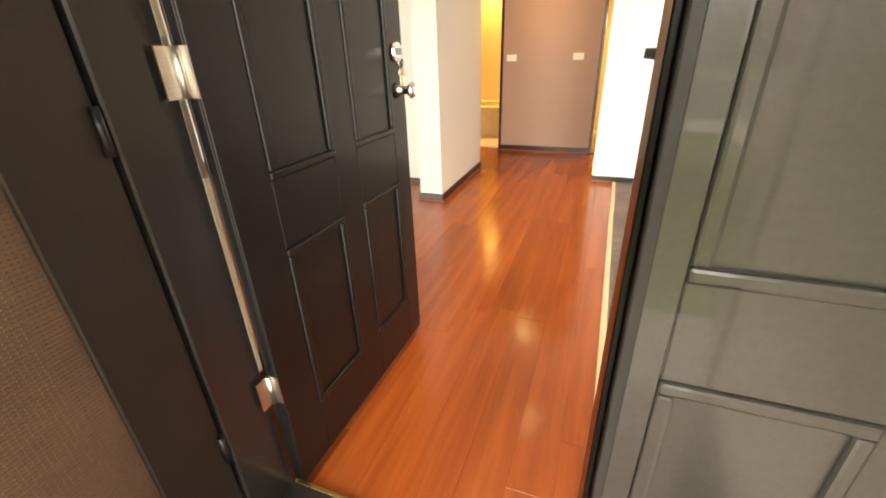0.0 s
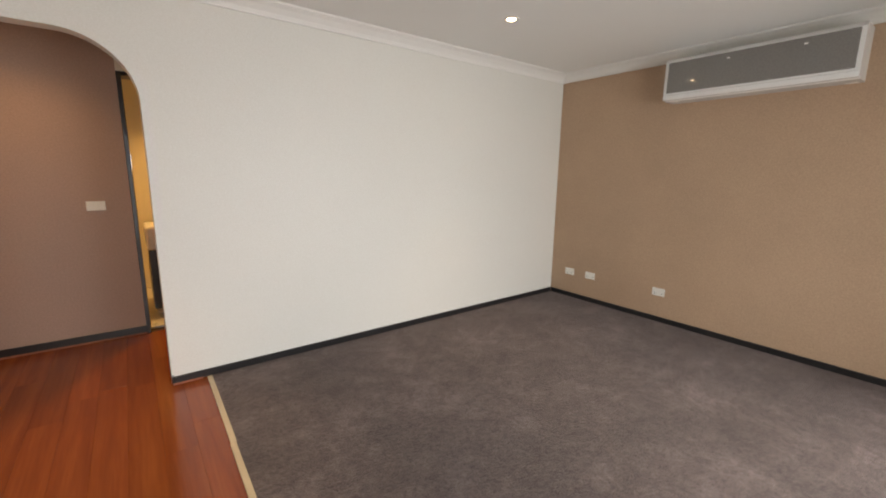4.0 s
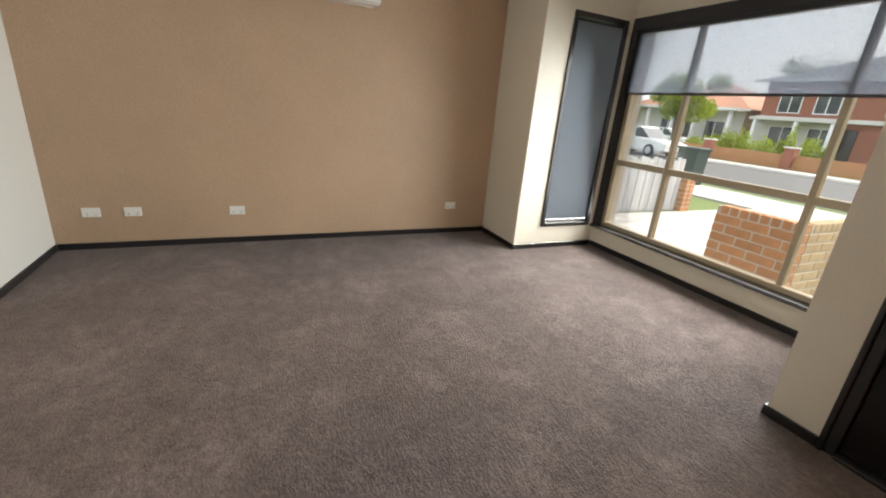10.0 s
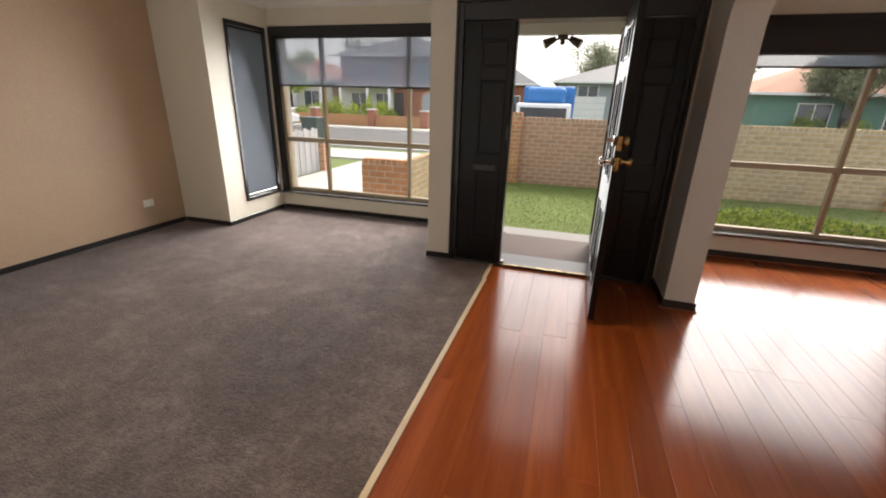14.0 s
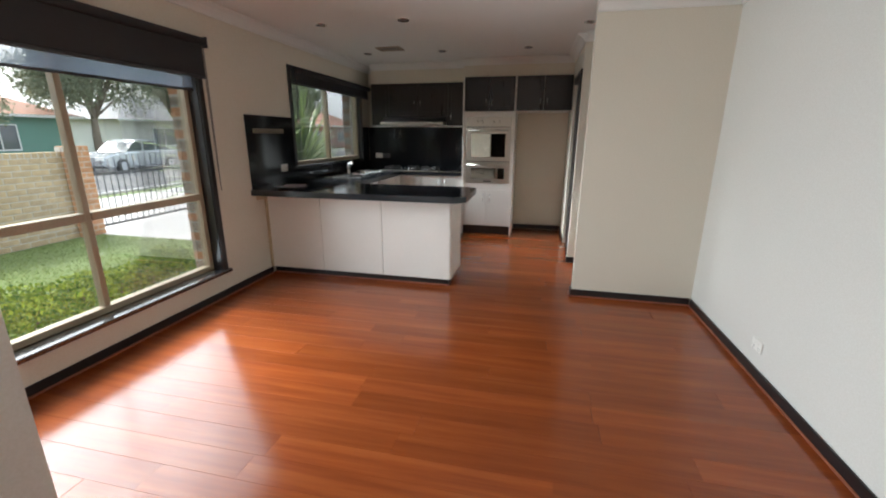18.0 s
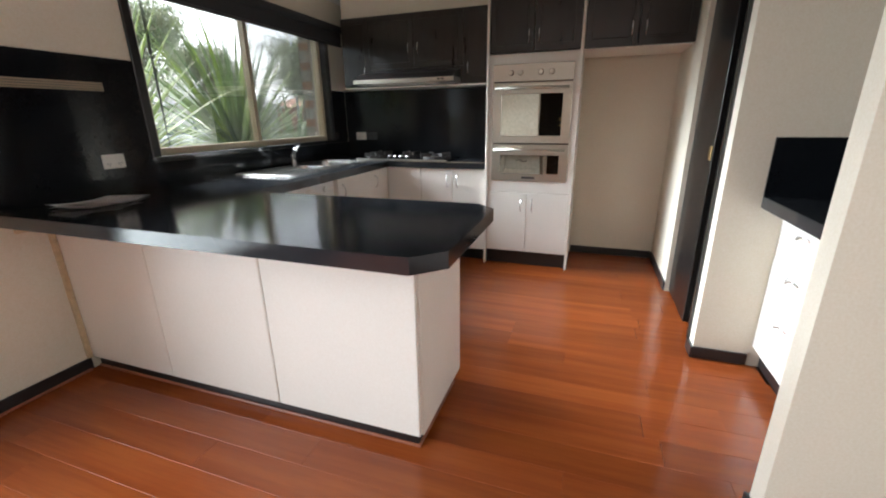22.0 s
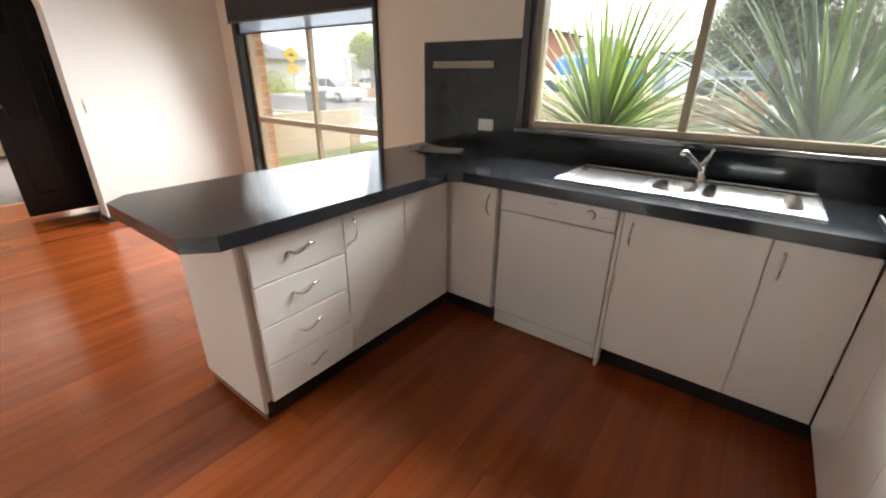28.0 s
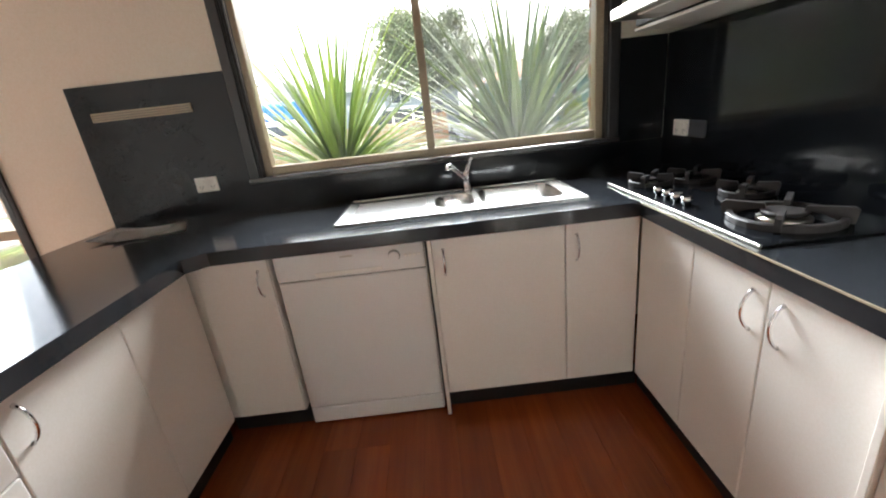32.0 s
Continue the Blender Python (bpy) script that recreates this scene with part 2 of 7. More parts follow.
def leaf_piece_mat(name, a, b):
    """Sword leaves, one tone per leaf, paler streaks along them and light soaking through."""
    m, n, l, p = tree_of(name)
    info = n.new("ShaderNodeObjectInfo")
    streak = noise_tex(n, l, coords(n, l, (14, 14, 1.2)), 3.0, 3)
    mix = n.new("ShaderNodeMath")
    mix.operation, mix.inputs[1].default_value = "MULTIPLY_ADD", 0.6
    l.new(info.outputs["Random"], mix.inputs[0])
    half = n.new("ShaderNodeMath")
    half.operation, half.inputs[1].default_value = "MULTIPLY", 0.4
    l.new(streak, half.inputs[0])
    l.new(half.outputs[0], mix.inputs[2])
    c = ramp(n, l, mix.outputs[0], [(0.1, a), (0.9, b)])
    l.new(c, p.inputs["Base Color"])
    p.inputs["Roughness"].default_value = 0.4
    tl, mx = n.new("ShaderNodeBsdfTranslucent"), n.new("ShaderNodeMixShader")
    mx.inputs[0].default_value = 0.35
    l.new(c, tl.inputs[0])
    l.new(p.outputs[0], mx.inputs[1])
    l.new(tl.outputs[0], mx.inputs[2])
    l.new(mx.outputs[0], n["Material Output"].inputs[0])
    return m


M_CREAM = varied("cream_wall_paint", (0.73, 0.672, 0.56), 0.55, 0.03, 0.8, 120, 0.06, 0.001)
M_WHITEWALL = varied("off_white_wall_paint", (0.71, 0.69, 0.635), 0.5, 0.025, 0.7, 120, 0.06, 0.001)
M_TAN = varied("tan_feature_wall_paint", (0.47, 0.325, 0.215), 0.55, 0.08, 1.3, 90, 0.12, 0.002)
M_MAUVE = varied("hall_brown_paint", (0.40, 0.265, 0.205), 0.55, 0.06, 1.3, 90, 0.1, 0.002)
M_CEIL = varied("ceiling_white_paint", (0.84, 0.83, 0.80), 0.7, 0.02, 0.6, 150, 0.05, 0.001)
M_CORNICE = varied("cornice_white_paint", (0.8, 0.78, 0.74), 0.5, 0.02, 2, 150, 0.03, 0.001)
M_BLACKTRIM = varied("black_trim_paint", (0.016, 0.015, 0.016), 0.32, 0.2, 3, 150, 0.08, 0.001, coat=0.2)
M_SILL = varied("black_sill_gloss_paint", (0.02, 0.02, 0.022), 0.2, 0.2, 3, 150, 0.05, 0.001, coat=0.9, spec=0.8)
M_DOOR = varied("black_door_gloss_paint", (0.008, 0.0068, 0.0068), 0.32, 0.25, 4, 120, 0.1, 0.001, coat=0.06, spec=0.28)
# the same black door paint, made paler to hold the sky's sheen
M_DOORSHEEN = varied("sky_sheen_black_door_paint", (0.075, 0.075, 0.072), 0.30, 0.35, 2.2, 120, 0.1, 0.001, coat=0.8, spec=0.8)
M_FLOOR = timber_floor()
M_BEAD = varied("red_beading", (0.30, 0.10, 0.052), 0.35, 0.15, 6, 90, 0.05, 0.001)
M_SUB = varied("underlay_dark", (0.05, 0.02, 0.012), 0.6)
M_CARPET = carpet_mat()
M_PINE = varied("pale_timber_strip", (0.58, 0.46, 0.29), 0.5, 0.2, 3, 80, 0.1, 0.001, stretch=(8, 1, 8))
M_WHITECAB = varied("white_cabinet_vinyl", (0.82, 0.78, 0.72), 0.38, 0.03, 1.5, 140, 0.04, 0.001)
M_WHITEGLOSS = varied("white_appliance_enamel", (0.8, 0.8, 0.78), 0.25, 0.02, 2, 140, 0.02, 0.001, coat=0.3)
M_DARKCAB = varied("black_stained_timber", (0.014, 0.011, 0.010), 0.3, 0.3, 3, 90, 0.15, 0.001, stretch=(6, 6, 1), coat=0.3)
M_BENCH = varied("black_speckled_laminate", (0.020, 0.022, 0.026), 0.075, 0.3, 5, 420, 0.14, 0.0008, rough_var=0.05)
M_SPLASH = varied("black_gloss_splashback", (0.008, 0.009, 0.011), 0.09, 0.2, 3, 200, 0.02, 0.0006, spec=0.3)
M_STEEL = brushed("brushed_stainless", (0.62, 0.585, 0.52), 0.3, 1)
M_STEELX = brushed("brushed_stainless_sink", (0.66, 0.66, 0.65), 0.24, 0)
M_CHROME = varied("polished_chrome", (0.75, 0.75, 0.76), 0.1, 0.04, 5, 80, 0, 0, metal=1.0)
M_BRASS = varied("aged_brass", (0.55, 0.40, 0.17), 0.28, 0.15, 20, 120, 0.05, 0.001, metal=1.0)
M_OVENGLASS = varied("mirror_oven_glass", (0.42, 0.40, 0.34), 0.025, 0.05, 3, 50, 0, 0, metal=1.0, rough_var=0.005)
M_CASTIRON = varied("black_cast_iron", (0.032, 0.027, 0.026), 0.55, 0.3, 30, 200, 0.4, 0.002)
M_PLASTIC = varied("white_switch_plastic", (0.82, 0.80, 0.74), 0.35, 0.02, 3, 90, 0, 0)
M_DARKPLASTIC = varied("dark_grey_plastic", (0.05, 0.05, 0.055), 0.4, 0.1, 5, 90, 0.05, 0.001)
M_ACGREY = varied("grey_mirror_panel", (0.20, 0.19, 0.175), 0.16, 0.06, 2, 90, 0, 0, coat=0.5)
M_ALU = varied("champagne_aluminium", (0.40, 0.335, 0.235), 0.35, 0.08, 4, 120, 0.05, 0.0006, metal=0.15)
M_GLASS = glass_mat("window_glass")
M_BLIND = varied("charcoal_blind_cloth", (0.03, 0.03, 0.033), 0.8, 0.1, 4, 300, 0.2, 0.001)
M_SHEER = screen_mat("sheer_grey_blind", (0.34, 0.40, 0.52), 0.52, 0.75)
M_FLYSCREEN = screen_mat("fly_screen_mesh", (0.16, 0.17, 0.18), 0.72, 0.3)
M_SIDEBLIND = screen_mat("grey_roller_blind", (0.34, 0.375, 0.42), 0.0, 0.55)
M_LAMPON = glow("lit_downlight", (1.0, 0.74, 0.42), 8.0)
M_PAPER = varied("printed_paper", (0.72, 0.71, 0.7), 0.7, 0.05, 4, 60, 0.05, 0.001)
M_INK = varied("faded_ink", (0.25, 0.27, 0.33), 0.8)
M_VENT = varied("tan_vent_plastic", (0.32, 0.25, 0.17), 0.5)
M_BATH = varied("cream_bath_tile", (0.72, 0.62, 0.42), 0.3, 0.05, 3, 80, 0.05, 0.001)
M_TILE = varied("grey_white_floor_tile", (0.6, 0.58, 0.54), 0.3, 0.06, 3, 80, 0.05, 0.001)
M_MESH = varied("bronze_security_mesh", (0.22, 0.14, 0.10), 0.45, 0.15, 5, 200, 0.1, 0.001, metal=0.3)
M_SCREENFRAME = varied("brown_screen_frame", (0.035, 0.027, 0.024), 0.4, 0.12, 4, 120, 0.05, 0.001, metal=0.2)
M_LAMPBROWN = varied("bronze_lamp_metal", (0.09, 0.06, 0.04), 0.4, 0.1, 5, 80, 0, 0, metal=0.5)

# ---- building helpers ----
def box(bm, x0, x1, y0, y1, z0, z1, bev=0.0, seg=1):
    t = bmesh.new()
    bmesh.ops.create_cube(t, size=1)
    for v in t.verts:
        v.co = ((x0 + x1) / 2 + v.co.x * (x1 - x0), (y0 + y1) / 2 + v.co.y * (y1 - y0), (z0 + z1) / 2 + v.co.z * (z1 - z0))
    if bev:
        bmesh.ops.bevel(t, geom=t.edges[:], offset=bev, segments=seg, affect="EDGES", profile=0.5)
    me = bpy.data.meshes.new("t")
    t.to_mesh(me)
    t.free()
    bm.from_mesh(me)
    bpy.data.meshes.remove(me)
    return bm


def B(*boxes):
    bm = bmesh.new()
    for b in boxes:
        box(bm, *b)
    return bm


def ring_of(p, d, r, seg, twist=0.0):
    d = Vector(d).normalized()
    a = d.orthogonal().normalized() if abs(d.z) < 0.95 else Vector((1, 0, 0))
    a = (a - d * a.dot(d)).normalized()
    b = d.cross(a)
    return [Vector(p) + (a * math.cos(q) + b * math.sin(q)) * r for q in (2 * math.pi * k / seg + twist for k in range(seg))]


def tube(bm, pts, r, seg=10, cap=True):
    """A round bar along points; r is one radius or one for each point."""
    pts = [Vector(p) for p in pts]
    rs = r if isinstance(r, (list, tuple)) else [r] * len(pts)
    rows, a = [], None
    for k, p in enumerate(pts):
        d = (pts[min(k + 1, len(pts) - 1)] - pts[max(k - 1, 0)]).normalized()
        if a is None:
            a = d.orthogonal().normalized()
        a = (a - d * a.dot(d)).normalized()
        b = d.cross(a)
        rows.append([bm.verts.new(p + (a * math.cos(q) + b * math.sin(q)) * rs[k]) for q in (2 * math.pi * i / seg for i in range(seg))])
    for r0, r1 in zip(rows, rows[1:]):
        for i in range(seg):
            f = bm.faces.new((r0[i], r0[(i + 1) % seg], r1[(i + 1) % seg], r1[i]))
            f.smooth = True
    if cap:
        bm.faces.new(rows[0][::-1])
        bm.faces.new(rows[-1])
    return bm


def prism(bm, outline, axis, d0, d1):
    """Extrudes a closed outline of 2D points along an axis from d0 to d1."""
    def at(u, v, d):
        return {"x": (d, u, v), "y": (u, d, v), "z": (u, v, d)}[axis]
    lo, hi = [bm.verts.new(at(u, v, d0)) for u, v in outline], [bm.verts.new(at(u, v, d1)) for u, v in outline]
    n = len(outline)
    for k in range(n):
        bm.faces.new((lo[k], lo[(k + 1) % n], hi[(k + 1) % n], hi[k]))
    caps = [bm.faces.new(lo[::-1]), bm.faces.new(hi)]
    bmesh.ops.triangulate(bm, faces=caps)
    bmesh.ops.recalc_face_normals(bm, faces=bm.faces[:])
    return bm


def part(name, bm, material, parent=None, label="", smooth=False):
    me = bpy.data.meshes.new(name)
    bm.to_mesh(me)
    bm.free()
    me.materials.append(material)
    if smooth:
        for f in me.polygons:
            f.use_smooth = True
    ob = new(name, me)
    if parent is not None:
        ob.parent = parent
        if parent.type == "EMPTY":
            ob.matrix_parent_inverse = Matrix.Translation(-parent.location)
    if label:
        ob["label"] = label
    return ob


def thing(name, loc, label, category, group=""):
    ob = new(name)
    ob.empty_display_size = 0.1
    ob.location = loc
    return tagged(ob, label, category, group)


def setting(name, bm, material, label, category="structure"):
    return tagged(part(name, bm, material), label, category, kind="structure")


def wall_y(bm, y0, y1, x0, x1, z0, z1, holes=()):
    """A wall across y, with rectangular holes (xa, xb, za, zb) through it."""
    x = x0
    for xa, xb, za, zb in sorted(holes):
        if xa > x:
            box(bm, x, xa, y0, y1, z0, z1)
        if za > z0:
            box(bm, xa, xb, y0, y1, z0, za)
        if zb < z1:
            box(bm, xa, xb, y0, y1, zb, z1)
        x = xb
    if x < x1:
        box(bm, x, x1, y0, y1, z0, z1)
    return bm


def wall_x(bm, x0, x1, y0, y1, z0, z1, holes=()):
    y = y0
    for ya, yb, za, zb in sorted(holes):
        if ya > y:
            box(bm, x0, x1, y, ya, z0, z1)
        if za > z0:
            box(bm, x0, x1, ya, yb, z0, za)
        if zb < z1:
            box(bm, x0, x1, ya, yb, zb, z1)
        y = yb
    if y < y1:
        box(bm, x0, x1, y, y1, z0, z1)
    return bm


def arch_wall(bm, axis, d0, d1, a, b, top, r, lo, hi, z1):
    """A wall from lo to hi with an opening from a to b whose upper corners are rounded; d0 to d1 is its thickness."""
    low = [(lo, 0.0), (a, 0.0)] if a - lo > 0.001 else []
    low += [(a + r - r * math.cos(q), top - r + r * math.sin(q)) for q in (math.pi / 2 * k / 14 for k in range(15))]
    low += [(b - r + r * math.sin(q), top - r + r * math.cos(q)) for q in (math.pi / 2 * k / 14 for k in range(15))]
    low += [(b, 0.0), (hi, 0.0)]

    def at(u, v, d):
        return bm.verts.new((d, u, v) if axis == "x" else (u, d, v))
    for (u0, v0), (u1, v1) in zip(low, low[1:]):
        bm.faces.new((at(u0, v0, d0), at(u1, v1, d0), at(u1, v1, d1), at(u0, v0, d1)))
        if u1 - u0 > 1e-5:
            for d in (d0, d1):
                bm.faces.new((at(u0, v0, d), at(u1, v1, d), at(u1, z1, d), at(u0, z1, d)))
            bm.faces.new((at(u0, z1, d0), at(u1, z1, d0), at(u1, z1, d1), at(u0, z1, d1)))
    for u, v in (low[0], low[-1]):
        bm.faces.new((at(u, v, d0), at(u, z1, d0), at(u, z1, d1), at(u, v, d1)))
    bmesh.ops.remove_doubles(bm, verts=bm.verts[:], dist=0.0004)
    bmesh.ops.recalc_face_normals(bm, faces=bm.faces[:])
    return bm


CEIL = 2.42

# ---- structure: floors ----
sub = B((-6.25, 1.39, -1.05, 6.4, -0.12, -0.014), (1.39, 4.98, -1.1, 3.7, -0.12, -0.014), (1.39, 3.2, 3.7, 6.4, -0.12, -0.014))
setting("subfloor", sub, M_SUB, "dark underlay beneath the boards and carpet", "floor")
bm = prism(bmesh.new(), [(1.344, -0.02), (1.72, -0.02), (1.72, -1.07), (4.98, -1.07), (4.98, 3.56), (1.398, 3.56)], "z", -0.013, 0.006)
setting("carpet", bm, M_CARPET, "dark brown cut-pile wall-to-wall carpet with brushed patches", "carpet")
strip = thing("carpet_trim", (1.38, 1.7, 0), "pale pine trim strip between red boards and carpet", "floor trim")
for ya, yb, dx in ((0.022, 0.355, 0.010), (0.357, 2.69, 0.0), (2.692, 3.545, 0.004)):
    xa, xb = 1.343 + 0.0145 * ya + dx, 1.343 + 0.0145 * yb + dx
    part("trim_length", prism(bmesh.new(), [(xa - 0.014, ya), (xa + 0.014, ya), (xb + 0.014, yb), (xb - 0.014, yb)], "z", -0.005, 0.010), M_PINE, strip)

# ---- structure: ceilings ----
setting("ceiling_living", B((0.0, 5.1, -1.15, 3.56, CEIL, CEIL + 0.08)), M_CEIL, "flat white plaster ceiling of the living room", "ceiling")
setting("ceiling_dining", B((-6.25, 0.0, -1.15, 3.15, CEIL, CEIL + 0.08)), M_CEIL, "flat white plaster ceiling of dining room and kitchen", "ceiling")
setting("ceiling_hall", B((-1.3, 3.2, 3.56, 6.4, CEIL, CEIL + 0.08), (-4.5, -3.3, 3.15, 3.4, CEIL, CEIL + 0.08), (-6.25, -4.3, 3.15, 4.2, CEIL, CEIL + 0.08)), M_CEIL, "flat white plaster ceiling of the hall", "ceiling")

# ---- structure: walls ----
setting("wall_feature", B((4.98, 5.1, -0.1, 3.7, -0.1, CEIL)), M_TAN, "tan-brown painted feature wall of the living room", "wall")
bm = bmesh.new()
arch_wall(bm, "y", 3.56, 3.67, 0.0, 1.19, 2.075, 0.34, 0.0, 5.0, CEIL)
setting("wall_white", bm, M_WHITEWALL, "off-white plaster wall with a rounded hall archway", "wall")
bm = bmesh.new()
arch_wall(bm, "x", -0.2, 0.0, 0.405, 2.602, 2.135, 0.30, -1.2, 3.8, CEIL)
setting("wall_arch", bm, M_WHITEWALL, "off-white plaster wall with a wide rounded archway", "wall")
bm = wall_y(bmesh.new(), -0.2, 0.0, 0.0, 1.975, 0.0, CEIL, [(0.045, 1.745, 0.0, 2.115)])
box(bm, 1.745, 1.975, -1.12, -0.2, 0, CEIL)
setting("wall_entry", bm, M_CREAM, "cream plaster wall round the front door", "wall")
bm = B((4.345, 4.98, -0.34, -0.1, 0, CEIL))
wall_x(bm, 4.345, 4.46, -1.2, -0.34, 0, CEIL, [(-0.965, -0.415, 0.25, 2.10)])
setting("wall_bay_side", bm, M_CREAM, "cream plaster return wall beside the bay window", "wall")
bm = wall_y(bmesh.new(), -1.2, -1.07, 1.975, 4.345, 0, CEIL, [(2.03, 4.30, 0.235, 2.10)])
setting("wall_bay_front", bm, M_CREAM, "cream plaster wall below and above the bay window", "wall")
bm = wall_y(bmesh.new(), -1.2, -1.03, -6.06, -0.2, 0, CEIL, [(-2.53, -0.50, 0.25, 2.09), (-5.69, -3.84, 1.068, 2.10)])
setting("wall_street", bm, M_CREAM, "cream plaster street wall of dining room and kitchen", "wall")
setting("wall_dining_back", B((-3.25, -0.2, 3.015, 3.13, 0, CEIL)), M_WHITEWALL, "off-white plaster back wall of the dining room", "wall")
setting("wall_nib", B((-3.33, -3.25, 2.024, 3.13, 0, CEIL)), M_CREAM, "cream plaster nib wall between dining room and bench recess", "wall")
setting("wall_recess", B((-4.42, -3.33, 2.95, 3.05, 0, CEIL)), M_CREAM, "cream plaster back wall of the bench recess", "wall")
bm = wall_y(bmesh.new(), 2.05, 2.15, -6.06, -4.42, 0, CEIL, [(-5.27, -4.42, 0, 2.06)])
box(bm, -4.42, -4.32, 2.05, 3.05, 0, CEIL)
setting("wall_laundry", bm, M_CREAM, "cream plaster wall with the laundry doorway", "wall")
bm = B((-6.22, -6.06, -1.2, 2.15, 0, CEIL))
setting("wall_kitchen_back", bm, M_CREAM, "cream plaster back wall of the kitchen", "wall")
setting("bulkhead", B((-6.06, -5.76, -0.86, 0.585, 2.15, CEIL), (-6.06, -5.56, 0.585, 2.05, 2.192, CEIL)), M_CREAM, "cream plaster bulkhead above the kitchen cupboards", "wall")
setting("wall_hall_end", B((0.02, 1.095, 4.70, 4.82, 0, CEIL)), M_MAUVE, "mauve-brown painted wall at the end of the hall", "wall")
setting("wall_hall_sides", B((-1.3, -1.2, 3.8, 6.4, 0, CEIL), (-1.2, -0.2, 3.7, 3.8, 0, CEIL), (1.19, 3.2, 3.68, 3.72, 0, CEIL), (3.1, 3.2, 3.72, 6.4, 0, CEIL), (-1.2, -0.86, 4.7, 4.82, 0, CEIL), (1.98, 3.1, 4.7, 4.82, 0, CEIL), (-0.86, 0.02, 4.7, 4.82, 2.09, CEIL), (1.095, 1.98, 4.7, 4.82, 2.09, CEIL), (0.5, 0.62, 4.82, 6.3, 0, CEIL), (-1.2, 3.1, 6.3, 6.4, 0, CEIL)), M_CREAM, "cream plaster walls of the hall and the rooms behind", "wall")
setting("wall_laundry_room", B((-6.22, -6.12, 2.15, 4.2, 0, CEIL), (-6.12, -4.42, 4.1, 4.2, 0, CEIL), (-4.42, -4.32, 3.05, 4.2, 0, CEIL)), M_CREAM, "cream plaster walls of the laundry", "wall")

# ---- cornices and skirtings ----
def cornice(bm, x0, y0, x1, y1, nx, ny, z=CEIL, s=0.085):
    """A coved moulding along a wall, with the room on the (nx, ny) side."""
    prof = [(0, 0), (s, 0), (s, -0.012), (s * 0.62, -0.03), (s * 0.3, -0.058), (0.016, -s + 0.008), (0.016, -s), (0, -s)]
    rows = []
    for x, y in ((x0, y0), (x1, y1)):
        rows.append([bm.verts.new((x + nx * a, y + ny * a, z + b)) for a, b in prof])
    n = len(prof)
    for k in range(n):
        bm.faces.new((rows[0][k], rows[0][(k + 1) % n], rows[1][(k + 1) % n], rows[1][k]))
    bm.faces.new(rows[0])
    bm.faces.new(rows[1][::-1])


bm = bmesh.new()
for c in ((0.0, 3.56, 4.98, 3.56, 0, -1), (4.98, -0.1, 4.98, 3.56, -1, 0), (4.345, -0.1, 4.98, -0.1, 0, 1), (4.345, -1.07, 4.345, -0.1, -1, 0), (1.975, -1.07, 4.345, -1.07, 0, 1),
          (1.975, -1.07, 1.975, 0.0, 1, 0), (0.0, 0.0, 1.975, 0.0, 0, 1), (0.0, 0.0, 0.0, 3.56, 1, 0), (-0.2, -1.03, -0.2, 3.015, -1, 0), (-3.25, 3.015, -0.2, 3.015, 0, -1),
          (-3.25, 2.024, -3.25, 3.015, 1, 0), (-6.06, -1.03, -0.2, -1.03, 0, 1), (-5.76, -0.86, -5.76, 0.585, 1, 0), (-5.56, 0.585, -5.56, 2.05, 1, 0), (-5.56, 2.05, -4.32, 2.05, 0, -1),
          (-4.32, 2.05, -4.32, 2.95, 1, 0), (-6.06, -1.03, -6.06, -0.86, 1, 0), (0.02, 4.70, 1.095, 4.70, 0, -1)):
    cornice(bm, *c)
bmesh.ops.recalc_face_normals(bm, faces=bm.faces[:])
setting("cornice", bm, M_CORNICE, "white coved plaster cornice along the ceilings", "trim")

SK = 0.068
skirt = [(1.19, 4.965, 3.547, 3.56), (4.967, 4.98, -0.087, 3.547), (4.345, 4.967, -0.1, -0.087), (4.332, 4.345, -1.057, -0.087), (1.988, 4.332, -1.07, -1.057), (1.975, 1.988, -1.057, 0.013),
         (1.747, 1.975, 0.0, 0.013), (0.0, 0.019, 0.0, 0.013), (0.0, 0.013, 0.013, 0.392), (-0.213, 0.013, 0.405, 0.418), (-0.213, -0.2, -1.03, 0.405), (-0.213, 0.013, 2.589, 2.602), (0.0, 0.013, 2.602, 3.8),
         (-0.213, -0.2, 2.602, 3.002), (-3.237, -0.2, 3.002, 3.015), (-3.25, -3.237, 2.011, 3.002), (-3.343, -3.25, 2.011, 2.024), (-3.343, -3.33, 2.024, 2.30), (-3.215, -0.213, -1.03, -1.017),
         (-4.42, -4.307, 2.037, 2.05), (-4.32, -4.307, 2.05, 2.30), (0.02, 1.095, 4.687, 4.70), (-6.047, -5.27, 2.037, 2.05), (-6.06, -6.047, 1.33, 2.037), (1.19, 1.203, 3.56, 3.67)]
bm = bmesh.new()
for x0, x1, y0, y1 in skirt:
    box(bm, x0, x1, y0, y1, 0.004, SK if x1 < 1.5 or y0 > 3.55 else 0.055, 0.003)
setting("baseboard", bm, M_BLACKTRIM, "low black-painted skirting board along the walls", "baseboard")
# red timber beading where the boards meet the skirting
bead = [(0.013, 0.025, 0.025, 0.392), (-0.225, 0.025, 0.418, 0.430), (-0.225, -0.213, -1.005, 0.418), (-0.225, 0.025, 2.577, 2.589), (0.013, 0.025, 2.589, 3.8), (-0.225, -0.213, 2.589, 2.99),
        (-3.225, -0.225, 2.990, 3.002), (-3.237, -3.225, 1.999, 3.002), (-3.355, -3.237, 1.999, 2.011), (-3.2, -0.225, -1.017, -1.005), (0.02, 1.095, 4.675, 4.687), (1.19, 1.36, 3.535, 3.547)]
bm = bmesh.new()
